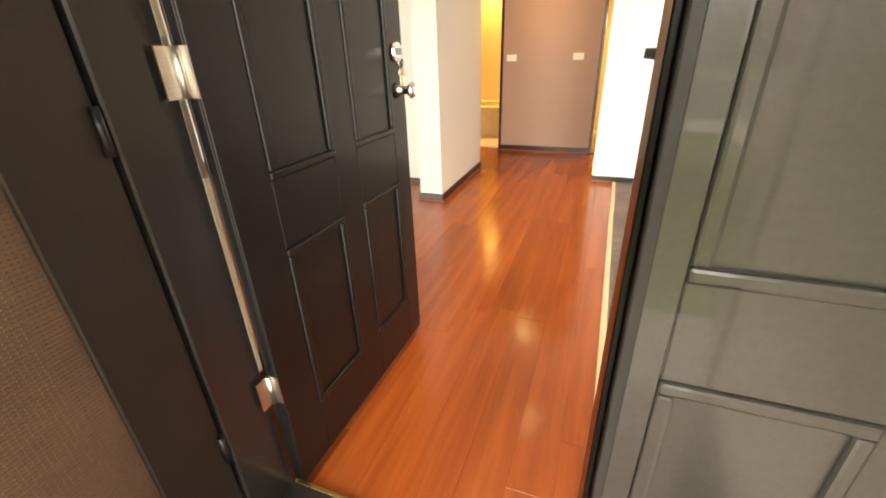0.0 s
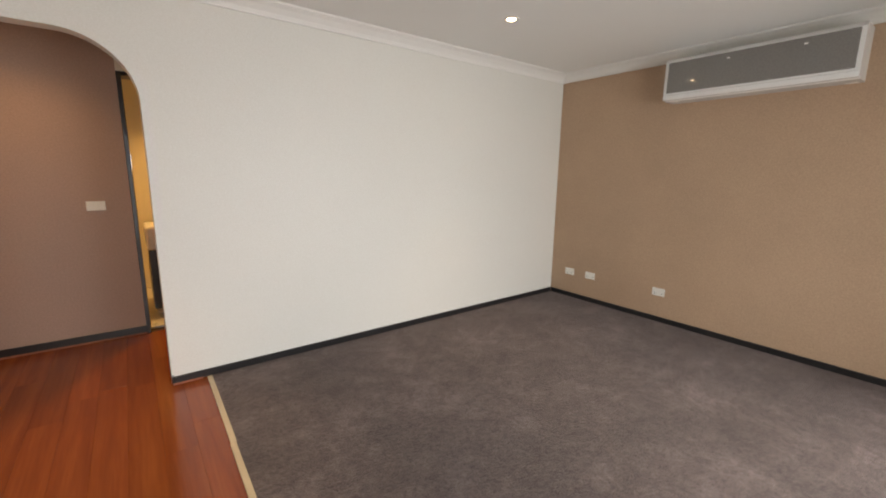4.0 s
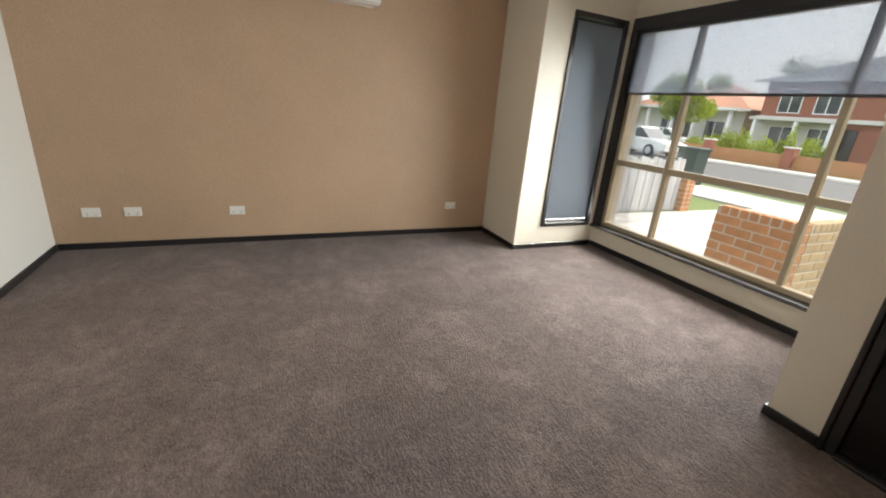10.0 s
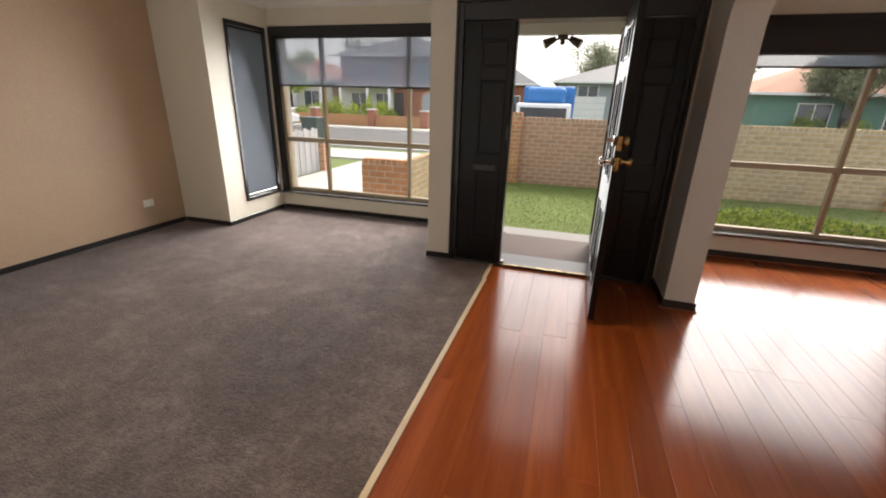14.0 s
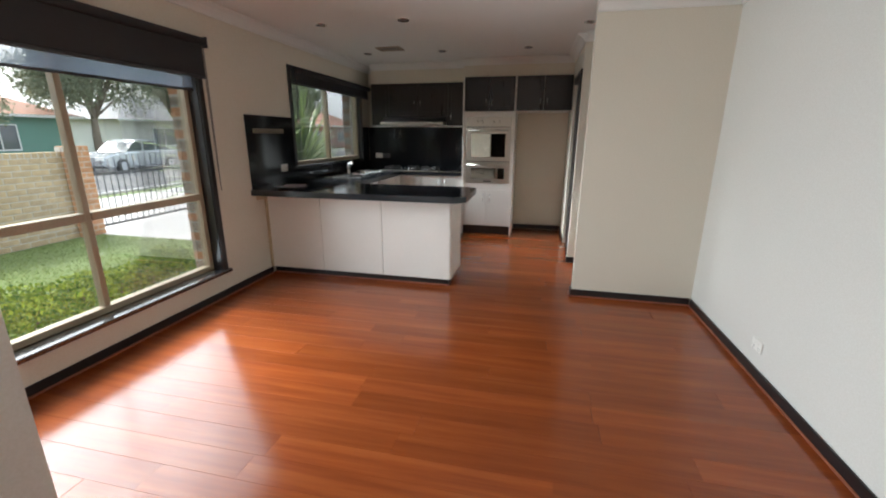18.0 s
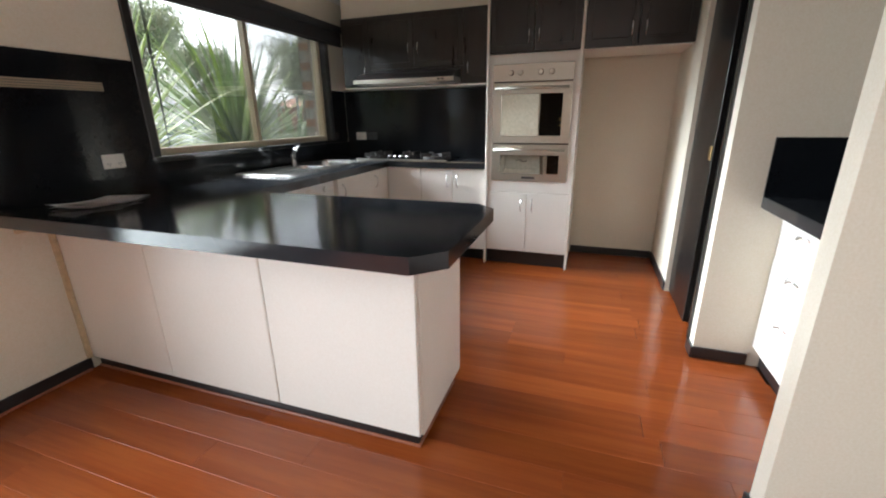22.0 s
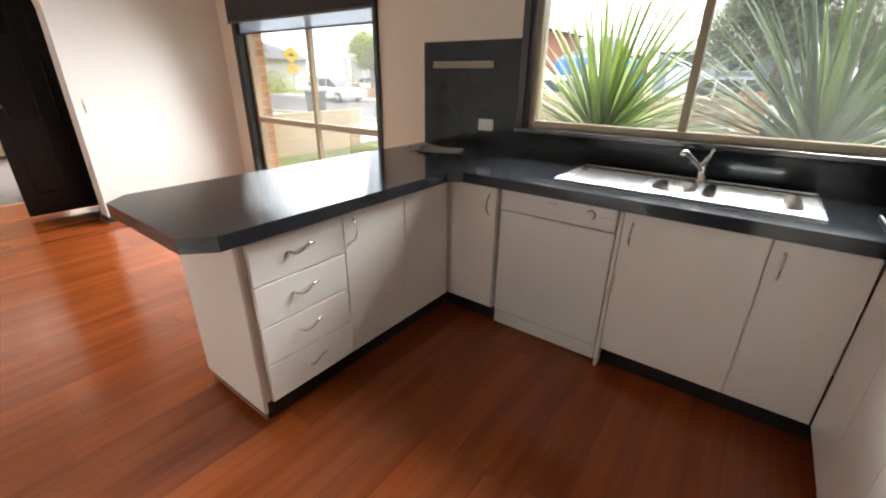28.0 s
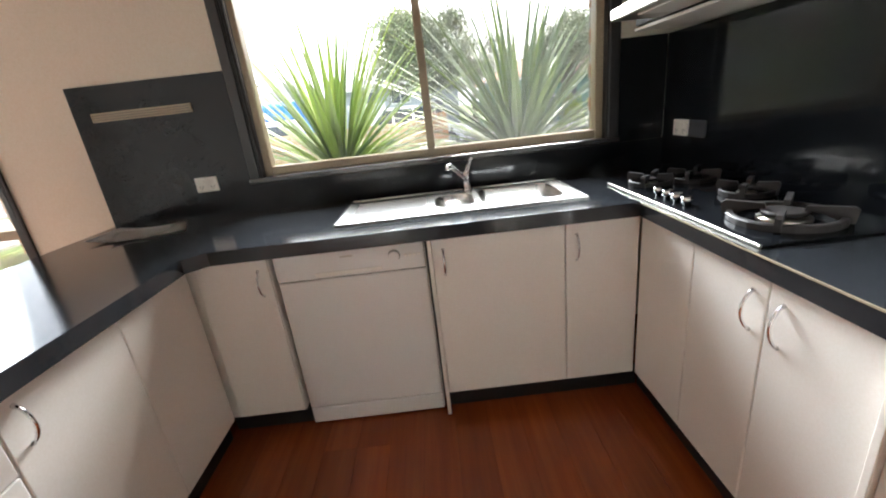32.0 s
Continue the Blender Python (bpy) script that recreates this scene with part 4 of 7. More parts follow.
# ---- security screen door, folded back outside ----
ob = thing("security_screen_door", (0.46, -0.6, 0.0), "black-framed security screen door with bronze mesh, folded back", "screen door")
for q in ((-0.29, -0.14, 0.03, 2.05), (-1.02, -0.955, 0.03, 2.05), (-0.955, -0.29, 0.03, 0.13), (-0.955, -0.29, 1.98, 2.05), (-0.955, -0.29, 1.16, 1.22)):
    part("frame", B((0.448, 0.475, q[0], q[1], q[2], q[3], 0.003)), M_SCREENFRAME, ob)
bm = bmesh.new()
for k in range(78):
    y = -0.955 + 0.665 * k / 77
    box(bm, 0.4595, 0.4615, y - 0.0033, y + 0.0033, 0.13, 1.98)
for k in range(230):
    z = 0.13 + 1.85 * k / 229
    box(bm, 0.4605, 0.463, -0.955, -0.29, z - 0.0028, z + 0.0028)
part("mesh", bm, M_MESH, ob, "woven bronze steel mesh")
for z in (0.35, 1.1, 1.8):
    part("hinge", tube(bmesh.new(), [(0.482, -0.145, z - 0.04), (0.482, -0.145, z + 0.04)], 0.008, 10), M_BLACKTRIM, ob)

# ---- hall doorways and the rooms behind ----
for nm, x0, x1 in (("door_2", -0.86, 0.02), ("door_3", 1.095, 1.98)):
    ob = new(nm)
    ob.location = ((x0 + x1) / 2, 4.7, 0)
    tagged(ob, "black-painted door frame off the hall", "door frame", kind="structure")
    for b in ((x0, x0 + 0.03, 4.68, 4.84, 0, 2.09), (x1 - 0.03, x1, 4.68, 4.84, 0, 2.09), (x0 + 0.03, x1 - 0.03, 4.68, 4.84, 2.06, 2.09)):
        part("jamb", B((*b, 0.003)), M_BLACKTRIM, ob)
    if x0 > 0:
        part("strike_plate", B((x0 + 0.0285, x0 + 0.032, 4.70, 4.73, 1.36, 1.47)), M_CHROME, ob)
setting("bathroom_floor", B((-1.2, 0.5, 4.82, 6.3, -0.012, 0.004), (0.62, 3.1, 4.82, 6.3, -0.012, 0.004)), M_TILE, "pale tiled bathroom floor", "floor")
bath = thing("bathtub", (-0.6, 5.9, 0), "cream tiled bath hob along the bathroom wall", "bath")
part("front_panel", B((-1.2, 0.5, 5.45, 5.49, 0.0, 0.40)), M_BATH, bath)
part("rim", B((-1.2, 0.5, 5.45, 5.60, 0.40, 0.43, 0.006), (-1.2, 0.5, 6.2, 6.3, 0.40, 0.43, 0.006), (0.38, 0.5, 5.6, 6.2, 0.40, 0.43, 0.006), (-1.2, -1.05, 5.6, 6.2, 0.40, 0.43, 0.006)), M_BATH, bath)
part("tub", B((-1.05, 0.38, 5.6, 6.2, 0.08, 0.1)), M_WHITEGLOSS, bath)
bm = wall_y(bmesh.new(), 6.24, 6.3, -1.2, 0.5, 0.43, 2.1, [(-0.32, -0.14, 1.15, 1.45)])
tiles = tagged(part("wall_tiling", bm, M_BATH), "cream wall tiles above the bath with a small niche", "wall tiles", kind="structure")
part("niche_back", B((-0.32, -0.14, 6.286, 6.295, 1.15, 1.45)), M_DARKPLASTIC, tiles)
van = thing("bathroom_vanity", (1.7, 5.6, 0), "cream bathroom vanity with a white basin", "vanity")
part("cabinet", B((1.18, 1.9, 5.2, 5.7, 0.05, 0.62, 0.004)), M_DARKCAB, van)
part("basin", B((1.17, 1.92, 5.18, 5.7, 0.62, 0.84, 0.03, 3)), M_WHITEGLOSS, van)
part("kick", B((1.2, 1.88, 5.24, 5.68, 0.0, 0.05)), M_BATH, van)
for x, y, e in ((-0.40, 6.12, 38), (1.6, 5.5, 30)):
    downlight(x, y, e, (1.0, 0.55, 0.16))

# ---- kitchen joinery ----
def bow_handle(parent, p, along, out, length=0.11, rise=0.03, wave=False):
    """A slim chrome bow handle from p along one way, standing out from the door."""
    p, along, out = Vector(p), Vector(along).normalized(), Vector(out).normalized()
    side = along.cross(out)
    pts = []
    for k in range(13):
        s = k / 12
        q = p + along * (length * (s - 0.5)) + out * (rise * math.sin(math.pi * s) ** 0.7 if 0 < k < 12 else 0.0)
        if wave:
            q += side * (0.012 * math.sin(2 * math.pi * s))
        pts.append(q)
    return part("handle", tube(bmesh.new(), pts, [0.006] + [0.0045] * 11 + [0.006], 8), M_CHROME, parent, "slim chrome bow handle")


def front_x(parent, x, sgn, y0, y1, z0, z1, mat, name="door", bev=0.004, th=0.018):
    """A cabinet front in the plane x, looking along sgn."""
    a, b = sorted((x, x + sgn * -th))
    return part(name, B((a, b, y0 + 0.0015, y1 - 0.0015, z0, z1, bev, 2)), mat, parent)


def front_y(parent, y, sgn, x0, x1, z0, z1, mat, name="door", bev=0.004, th=0.018):
    a, b = sorted((y, y - sgn * th))
    return part(name, B((x0 + 0.0015, x1 - 0.0015, a, b, z0, z1, bev, 2)), mat, parent)


ZK, ZB, ZT = 0.105, 0.845, 0.90

# continuous benchtop: peninsula, sink run and cooktop run, with the sink cut out
bench = thing("benchtop", (-4.6, -0.6, ZB), "black speckled laminate benchtop with clipped corners", "benchtop")
bm = bmesh.new()
prism(bm, [(-3.80, -0.665), (-3.80, 0.965), (-3.715, 1.055), (-3.10, 1.055), (-3.01, 0.965), (-3.01, -1.03), (-3.80, -1.03)], "z", ZB, ZT)
part("peninsula_top", bm, M_BENCH, bench)
for b in ((-4.33, -3.80, -1.03, -0.325), (-5.36, -4.33, -1.03, -0.93), (-5.36, -4.33, -0.49, -0.325), (-6.06, -5.36, -1.03, -0.325)):
    part("sink_run_top", B((*b, ZB, ZT)), M_BENCH, bench)
part("cooktop_run_top", B((-6.06, -5.515, -0.325, 0.588, ZB, ZT)), M_BENCH, bench)
bm = bmesh.new()
prism(bm, [(-3.80, -0.2651), (-3.80, -0.325), (-3.865, -0.325)], "z", ZB + 0.0005, ZT - 0.0005)
part("inner_corner", bm, M_BENCH, bench)
# highlight of the rounded front edge, laid on as a pale strip
part("edge_highlight", B((-5.5145, -5.511, -0.32, 0.586, ZT - 0.005, ZT - 0.0005)), M_ALU, bench, "thin pale strip drawn as the highlight along the bench edge")

# peninsula carcass
pen = thing("peninsula_cabinet", (-3.48, -0.07, 0), "white vinyl peninsula cabinet with drawers and a door", "kitchen cabinet")
for k, (a, b) in enumerate(((-1.03, -0.435), (-0.435, 0.211), (0.211, 0.89))):
    part("back_panel", B((-3.243, -3.225, a + 0.002, b - 0.002, 0.066, ZB, 0.006, 3)), M_WHITECAB, pen, "white padded-edge back panel")
part("end_panel", B((-3.735, -3.243, 0.880, 0.898, 0.066, ZB, 0.004, 2)), M_WHITECAB, pen)
part("carcass", B((-3.72, -3.245, -1.03, 0.878, 0.106, ZB - 0.002)), M_WHITECAB, pen)
part("kickboard", B((-3.262, -3.25, -1.015, 0.868, 0.004, 0.104), (-3.70, -3.263, 0.855, 0.868, 0.004, 0.104), (-3.705, -3.69, -0.36, 0.855, 0.004, ZK)), M_BLACKTRIM, pen, "black kickboard")
part("beading", B((-3.25, -3.238, -1.015, 0.88, 0.001, 0.014, 0.003), (-3.70, -3.25, 0.868, 0.88, 0.001, 0.014, 0.003)), M_BEAD, pen, "thin red timber beading")
part("wall_batten", B((-3.222, -3.20, -1.03, -1.012, 0.07, 0.845)), M_PINE, pen, "raw pine batten against the wall")
part("support_cleat", B((-3.22, -3.08, -1.03, -1.005, 0.795, ZB)), M_PINE, pen, "raw timber cleat under the bench")
z = ZK + 0.012
for h in (0.1775, 0.1775, 0.1775, 0.1775):
    d = front_x(pen, -3.752, -1, 0.425, 0.862, z, z + h - 0.004, M_WHITECAB, "drawer")
    bow_handle(d, (-3.752, 0.64, z + h / 2 + 0.01), (0, 1, 0), (-1, 0, 0), 0.12, 0.022, True)
    z += h
d = front_x(pen, -3.752, -1, 0.03, 0.425, ZK + 0.012, ZB - 0.006, M_WHITECAB)
bow_handle(d, (-3.752, 0.375, 0.745), (0, 0, 1), (-1, 0, 0), 0.11, 0.03)
front_x(pen, -3.752, -1, -0.345, 0.03, ZK + 0.012, ZB - 0.006, M_WHITECAB, "blank_panel")

# sink run
skc = thing("sink_cabinet", (-4.9, -0.65, 0), "white vinyl base cabinet under the kitchen sink", "kitchen cabinet")
part("carcass", B((-5.48, -4.705, -1.02, -0.375, ZK, ZB - 0.25)), M_WHITECAB, skc)
part("kickboard", B((-5.575, -4.705, -0.43, -0.415, 0.004, ZK)), M_BLACKTRIM, skc, "black kickboard")
part("side_panel", B((-4.705, -4.69, -1.0, -0.352, 0.004, ZB - 0.001)), M_WHITECAB, skc)
d = front_y(skc, -0.355, 1, -5.235, -4.706, ZK + 0.012, ZB - 0.006, M_WHITECAB)
bow_handle(d, (-4.75, -0.355, 0.74), (0, 0, 1), (0, 1, 0))
d = front_y(skc, -0.355, 1, -5.533, -5.235, ZK + 0.012, ZB - 0.006, M_WHITECAB)
bow_handle(d, (-5.28, -0.355, 0.74), (0, 0, 1), (0, 1, 0))
cc = thing("corner_cabinet", (-3.92, -0.65, 0), "white vinyl corner base cabinet beside the dishwasher", "kitchen cabinet")
part("carcass", B((-4.06, -3.725, -1.02, -0.375, ZK, ZB - 0.002)), M_WHITECAB, cc)
part("kickboard", B((-4.06, -3.706, -0.43, -0.415, 0.004, ZK)), M_BLACKTRIM, cc, "black kickboard")
d = front_y(cc, -0.355, 1, -4.062, -3.772, ZK + 0.012, ZB - 0.006, M_WHITECAB)
bow_handle(d, (-4.02, -0.355, 0.74), (0, 0, 1), (0, 1, 0))

dw = thing("dishwasher", (-4.38, -0.66, 0), "white freestanding dishwasher under the benchtop", "dishwasher")
part("body", B((-4.68, -4.07, -1.0, -0.41, 0.01, 0.835)), M_WHITEGLOSS, dw)
part("door", B((-4.676, -4.074, -0.412, -0.385, 0.10, 0.715, 0.006, 2)), M_WHITEGLOSS, dw)
ctl = part("control_panel", B((-4.676, -4.074, -0.412, -0.38, 0.72, 0.835, 0.006, 2)), M_WHITEGLOSS, dw)
part("grip_recess", B((-4.50, -4.23, -0.3805, -0.3785, 0.728, 0.746, 0.0008)), M_PLASTIC, ctl)
part("dial", tube(bmesh.new(), [(-4.555, -0.381, 0.785), (-4.555, -0.362, 0.785)], [0.024, 0.020], 20), M_WHITEGLOSS, ctl)
part("badge", B((-4.39, -4.34, -0.3805, -0.379, 0.80, 0.808)), M_STEEL, ctl)
for k in range(4):
    part("button", B((-4.66 + 0.018 * k, -4.648 + 0.018 * k, -0.3805, -0.377, 0.775, 0.785, 0.001)), M_PLASTIC, ctl)
part("plinth", B((-4.676, -4.074, -0.405, -0.39, 0.012, 0.094, 0.003)), M_WHITEGLOSS, dw)
for x in (-4.64, -4.11):
    part("foot", tube(bmesh.new(), [(x, -0.45, 0.0), (x, -0.45, 0.012)], 0.018, 10), M_DARKPLASTIC, dw)

# sink
def basin(bm, x0, x1, y0, y1, z0, z1, r, rings=6, seg=6):
    """A pressed bowl with rounded corners and a soft bottom edge."""
    def loop(inset, z):
        pts = []
        for cx, cy, q0 in ((x1 - r, y1 - r, 0), (x0 + r, y1 - r, 90), (x0 + r, y0 + r, 180), (x1 - r, y0 + r, 270)):
            for k in range(seg + 1):
                q = radians(q0 + 90 * k / seg)
                rr = max(r - inset, 0.005)
                pts.append(bm.verts.new((cx + rr * math.cos(q), cy + rr * math.sin(q), z)))
        return pts
    rows = [loop(0.0, z1), loop(0.004, z1 - 0.008)]
    for k in range(rings + 1):
        q = math.pi / 2 * k / rings
        rows.append(loop(0.006 + 0.035 * (1 - math.cos(q)), z0 + 0.035 - 0.035 * math.sin(q)))
    for a, b in zip(rows, rows[1:]):
        for k in range(len(a)):
            f = bm.faces.new((a[k], b[k], b[(k + 1) % len(a)], a[(k + 1) % len(a)]))
            f.smooth = True
    bm.faces.new(rows[-1])
    return rows[0]


sink = thing("kitchen_sink", (-4.85, -0.71, ZT), "stainless steel sink with drainer and one and a half bowls", "sink")
zt = ZT + 0.004
bowls = [(-5.31, -4.95, -0.88, -0.56, 0.17, 0.06), (-4.92, -4.74, -0.84, -0.58, 0.10, 0.07)]
for a, b, c, d, dep, r in bowls:
    bm = bmesh.new()
    basin(bm, a, b, c, d, zt - dep, zt, r)
    part("bowl", bm, M_STEELX, sink, "pressed steel bowl")
bm = bmesh.new()
outer = [bm.verts.new((x, y, zt)) for x, y in ((-5.37, -0.94), (-4.32, -0.94), (-4.32, -0.48), (-5.37, -0.48))]
eds = [bm.edges.new((outer[k], outer[(k + 1) % 4])) for k in range(4)]
for a, b, c, d, dep, r in bowls:
    lp = []
    for cx, cy, q0 in ((b - r, d - r, 0), (a + r, d - r, 90), (a + r, c + r, 180), (b - r, c + r, 270)):
        lp += [bm.verts.new((cx + r * math.cos(radians(q0 + 15 * k)), cy + r * math.sin(radians(q0 + 15 * k)), zt)) for k in range(7)]
    eds += [bm.edges.new((lp[k], lp[(k + 1) % len(lp)])) for k in range(len(lp))]
bmesh.ops.triangle_fill(bm, edges=eds, use_beauty=True)
bmesh.ops.recalc_face_normals(bm, faces=bm.faces[:])
part("deck", bm, M_STEELX, sink)
bm = B((-5.374, -4.316, -0.944, -0.936, ZT - 0.002, zt + 0.005, 0.002), (-5.374, -4.316, -0.484, -0.476, ZT - 0.002, zt + 0.005, 0.002), (-5.374, -5.366, -0.936, -0.484, ZT - 0.002, zt + 0.005, 0.002), (-4.324, -4.316, -0.936, -0.484, ZT - 0.002, zt + 0.005, 0.002))
part("rolled_rim", bm, M_STEELX, sink)
for k in range(11):
    y = -0.86 + 0.032 * k
    part("drainer_rib", B((-4.70, -4.37, y, y + 0.012, zt - 0.0005, zt + 0.003, 0.0012)), M_STEELX, sink)
for (a, b, c, d, dep, r) in bowls:
    part("waste", tube(bmesh.new(), [((a + b) / 2, (c + d) / 2, zt - dep + 0.0005), ((a + b) / 2, (c + d) / 2, zt - dep + 0.004)], 0.032, 20), M_CHROME, sink, "chrome basket waste")
tap = thing("mixer_tap", (-4.915, -0.905, zt), "chrome lever mixer tap on the sink", "tap")
part("body", tube(bmesh.new(), [(-4.915, -0.905, zt), (-4.915, -0.905, zt + 0.008), (-4.915, -0.905, zt + 0.012), (-4.912, -0.902, zt + 0.07), (-4.91, -0.90, zt + 0.095)], [0.028, 0.028, 0.022, 0.021, 0.018], 18), M_CHROME, tap)
part("spout", tube(bmesh.new(), [(-4.91, -0.895, zt + 0.05), (-4.885, -0.87, zt + 0.085), (-4.85, -0.84, zt + 0.125), (-4.83, -0.815, zt + 0.145), (-4.822, -0.805, zt + 0.142), (-4.82, -0.80, zt + 0.125)], [0.012, 0.012, 0.012, 0.013, 0.014, 0.014], 14), M_CHROME, tap)
part("lever", tube(bmesh.new(), [(-4.912, -0.902, zt + 0.09), (-4.922, -0.895, zt + 0.115), (-4.935, -0.87, zt + 0.15), (-4.94, -0.85, zt + 0.165)], [0.017, 0.014, 0.010, 0.007], 12), M_CHROME, tap)

# cooktop run
cab = thing("cooktop_cabinet", (-5.8, 0.1, 0), "white vinyl base cabinet under the gas cooktop", "kitchen cabinet")
part("carcass", B((-6.05, -5.555, -0.33, 0.586, ZK, ZB - 0.06)), M_WHITECAB, cab)
part("kickboard", B((-5.595, -5.58, -0.41, 0.586, 0.004, ZK)), M_BLACKTRIM, cab, "black kickboard")
front_x(cab, -5.535, 1, -0.352, -0.02, ZK + 0.012, ZB - 0.006, M_WHITECAB, "blank_panel")
d = front_x(cab, -5.535, 1, -0.02, 0.283, ZK + 0.012, ZB - 0.006, M_WHITECAB)
bow_handle(d, (-5.535, 0.235, 0.735), (0, 0, 1), (1, 0, 0), 0.12)
d = front_x(cab, -5.535, 1, 0.283, 0.586, ZK + 0.012, ZB - 0.006, M_WHITECAB)
bow_handle(d, (-5.535, 0.33, 0.735), (0, 0, 1), (1, 0, 0), 0.12)

hob = thing("gas_cooktop", (-5.78, -0.1, ZT), "black glass gas cooktop with cast-iron trivets", "cooktop")
part("glass", B((-5.955, -5.542, -0.68, 0.23, ZT + 0.001, ZT + 0.009, 0.003)), M_SPLASH, hob)
part("front_trim", B((-5.543, -5.535, -0.68, 0.23, ZT + 0.001, ZT + 0.011, 0.002)), M_STEEL, hob)


def burner(x, y, r):
    b = part("burner", tube(bmesh.new(), [(x, y, ZT + 0.009), (x, y, ZT + 0.018), (x, y, ZT + 0.02), (x, y, ZT + 0.028)], [r, r, r * 0.8, r * 0.78], 24), M_STEEL, hob)
    part("burner_cap", tube(bmesh.new(), [(x, y, ZT + 0.028), (x, y, ZT + 0.036), (x, y, ZT + 0.038)], [r * 0.85, r * 0.85, r * 0.7], 24), M_CASTIRON, b)


def trivet(x, y, s):
    """A cast ring with broad upright fingers that rise over the burner."""
    bm = bmesh.new()
    n = 24
    for r0, r1, z0, z1 in ((s * 0.86, s, 0.010, 0.030),):
        loops = [[bm.verts.new((x + r * math.cos(2 * math.pi * k / n), y + r * math.sin(2 * math.pi * k / n), ZT + z)) for k in range(n)] for r, z in ((r1, z0), (r1, z1 - 0.004), (r1 - 0.004, z1), (r0 + 0.003, z1), (r0, z1 - 0.004), (r0, z0))]
        for a, b in zip(loops, loops[1:]):
            for k in range(n):
                bm.faces.new((a[k], a[(k + 1) % n], b[(k + 1) % n], b[k]))
    ring = part("trivet", bm, M_CASTIRON, hob, "cast-iron trivet")
    for k in range(4):
        bm = bmesh.new()
        prism(bm, [(s * 0.30, 0.040), (s * 0.34, 0.054), (s * 1.02, 0.058), (s * 1.10, 0.050), (s * 1.06, 0.012), (s * 0.90, 0.012), (s * 0.84, 0.032)], "y", -0.008, 0.008)
        bm.transform(Matrix.Translation((x, y, ZT)) @ Matrix.Rotation(math.pi / 2 * k + math.pi / 4, 4, "Z"))
        part("finger", bm, M_CASTIRON, ring)


for x, y, r, s in ((-5.85, -0.55, 0.036, 0.092), (-5.67, -0.56, 0.03, 0.085), (-5.85, -0.24, 0.03, 0.085), (-5.735, 0.06, 0.066, 0.14)):
    burner(x, y, r)
    trivet(x, y, s)
for k in range(4):
    y = -0.36 + 0.06 * k
    part("control_knob", tube(bmesh.new(), [(-5.60, y, ZT + 0.009), (-5.60, y, ZT + 0.02), (-5.60, y, ZT + 0.022), (-5.60, y, ZT + 0.042)], [0.012, 0.012, 0.019, 0.017], 16), M_CHROME, hob, "chrome control knob")

# splashbacks
def slab(name, b, mat, label):
    return tagged(part(name, B(b), mat), label, "splashback")


slab("splashback", (-6.058, -5.965, -1.014, 0.588, ZT, 1.535), M_SPLASH, "glossy black splashback behind the cooktop")
slab("splashback", (-3.80, -3.03, -1.029, -1.018, ZT, 1.595), M_SPLASH, "glossy black wall panel above the peninsula bench")
slab("splashback", (-6.058, -3.801, -1.029, -1.016, ZT, 1.042), M_SPLASH, "glossy black upstand below the kitchen window")
slab("splashback", (-5.963, -5.731, -1.029, -1.016, 1.043, 1.535), M_SPLASH, "glossy black strip beside the kitchen window")
rail = thing("vent_grille", (-3.36, -1.015, 1.45), "long perforated aluminium grille on the black panel", "vent")
part("frame", B((-3.61, -3.12, -1.018, -1.008, 1.428, 1.470, 0.002)), M_ALU, rail)
bm = bmesh.new()
for k in range(46):
    for j in range(3):
        x, zz = -3.60 + 0.0104 * k + 0.0052 * (j % 2), 1.437 + 0.011 * j
        tube(bm, [(x, -1.0085, zz), (x, -1.0065, zz)], 0.0035, 6)
part("perforations", bm, M_DARKPLASTIC, rail)

# upper cupboards beside the hood
up = thing("wall_cupboard", (-5.9, -0.14, 1.545), "black-stained wall cupboard above the cooktop", "wall cupboard")
part("carcass", B((-6.05, -5.742, -0.855, 0.585, 1.555, 2.148)), M_DARKCAB, up)
part("under_strip", B((-6.05, -5.72, -0.86, 0.585, 1.54, 1.553, 0.002)), M_WHITECAB, up, "white edge strip")
for a, b, z0, h in ((-0.855, -0.575, 1.56, -0.62), (-0.575, -0.13, 1.70, -0.175), (-0.13, 0.33, 1.70, -0.085), (0.33, 0.583, 1.56, 0.375)):
    d = front_x(up, -5.722, 1, a, b, z0, 2.14, M_DARKCAB)
    part("raised_panel", B((-5.7225, -5.716, a + 0.05, b - 0.05, z0 + 0.05, 2.09, 0.005, 2)), M_DARKCAB, d)
    bow_handle(d, (-5.72, h, z0 + 0.16 if z0 > 1.6 else 1.68), (0, 0, 1), (1, 0, 0), 0.10, 0.026)
hood = thing("range_hood", (-5.75, -0.17, 1.55), "slide-out stainless range hood under black cupboards", "range hood")
part("body", B((-6.04, -5.72, -0.64, 0.30, 1.575, 1.695)), M_DARKCAB, hood)
bm = bmesh.new()
prism(bm, [(-5.72, 1.56), (-5.525, 1.562), (-5.52, 1.566), (-5.52, 1.598), (-5.525, 1.602), (-5.72, 1.602)], "y", -0.645, 0.305)
part("visor", bm, M_STEEL, hood, "brushed steel slide-out visor")
bm = bmesh.new()
prism(bm, [(-5.72, 1.603), (-5.535, 1.603), (-5.62, 1.648), (-5.72, 1.672)], "y", -0.64, 0.30)
part("sloped_cover", bm, M_DARKCAB, hood, "glossy black sloped cover")
part("light_lens", B((-5.70, -5.56, -0.5, 0.15, 1.556, 1.561)), M_PLASTIC, hood)
for k in range(2):
    part("switch", B((-5.5215, -5.517, 0.16 + 0.035 * k, 0.185 + 0.035 * k, 1.578, 1.592, 0.001)), M_DARKPLASTIC, hood)

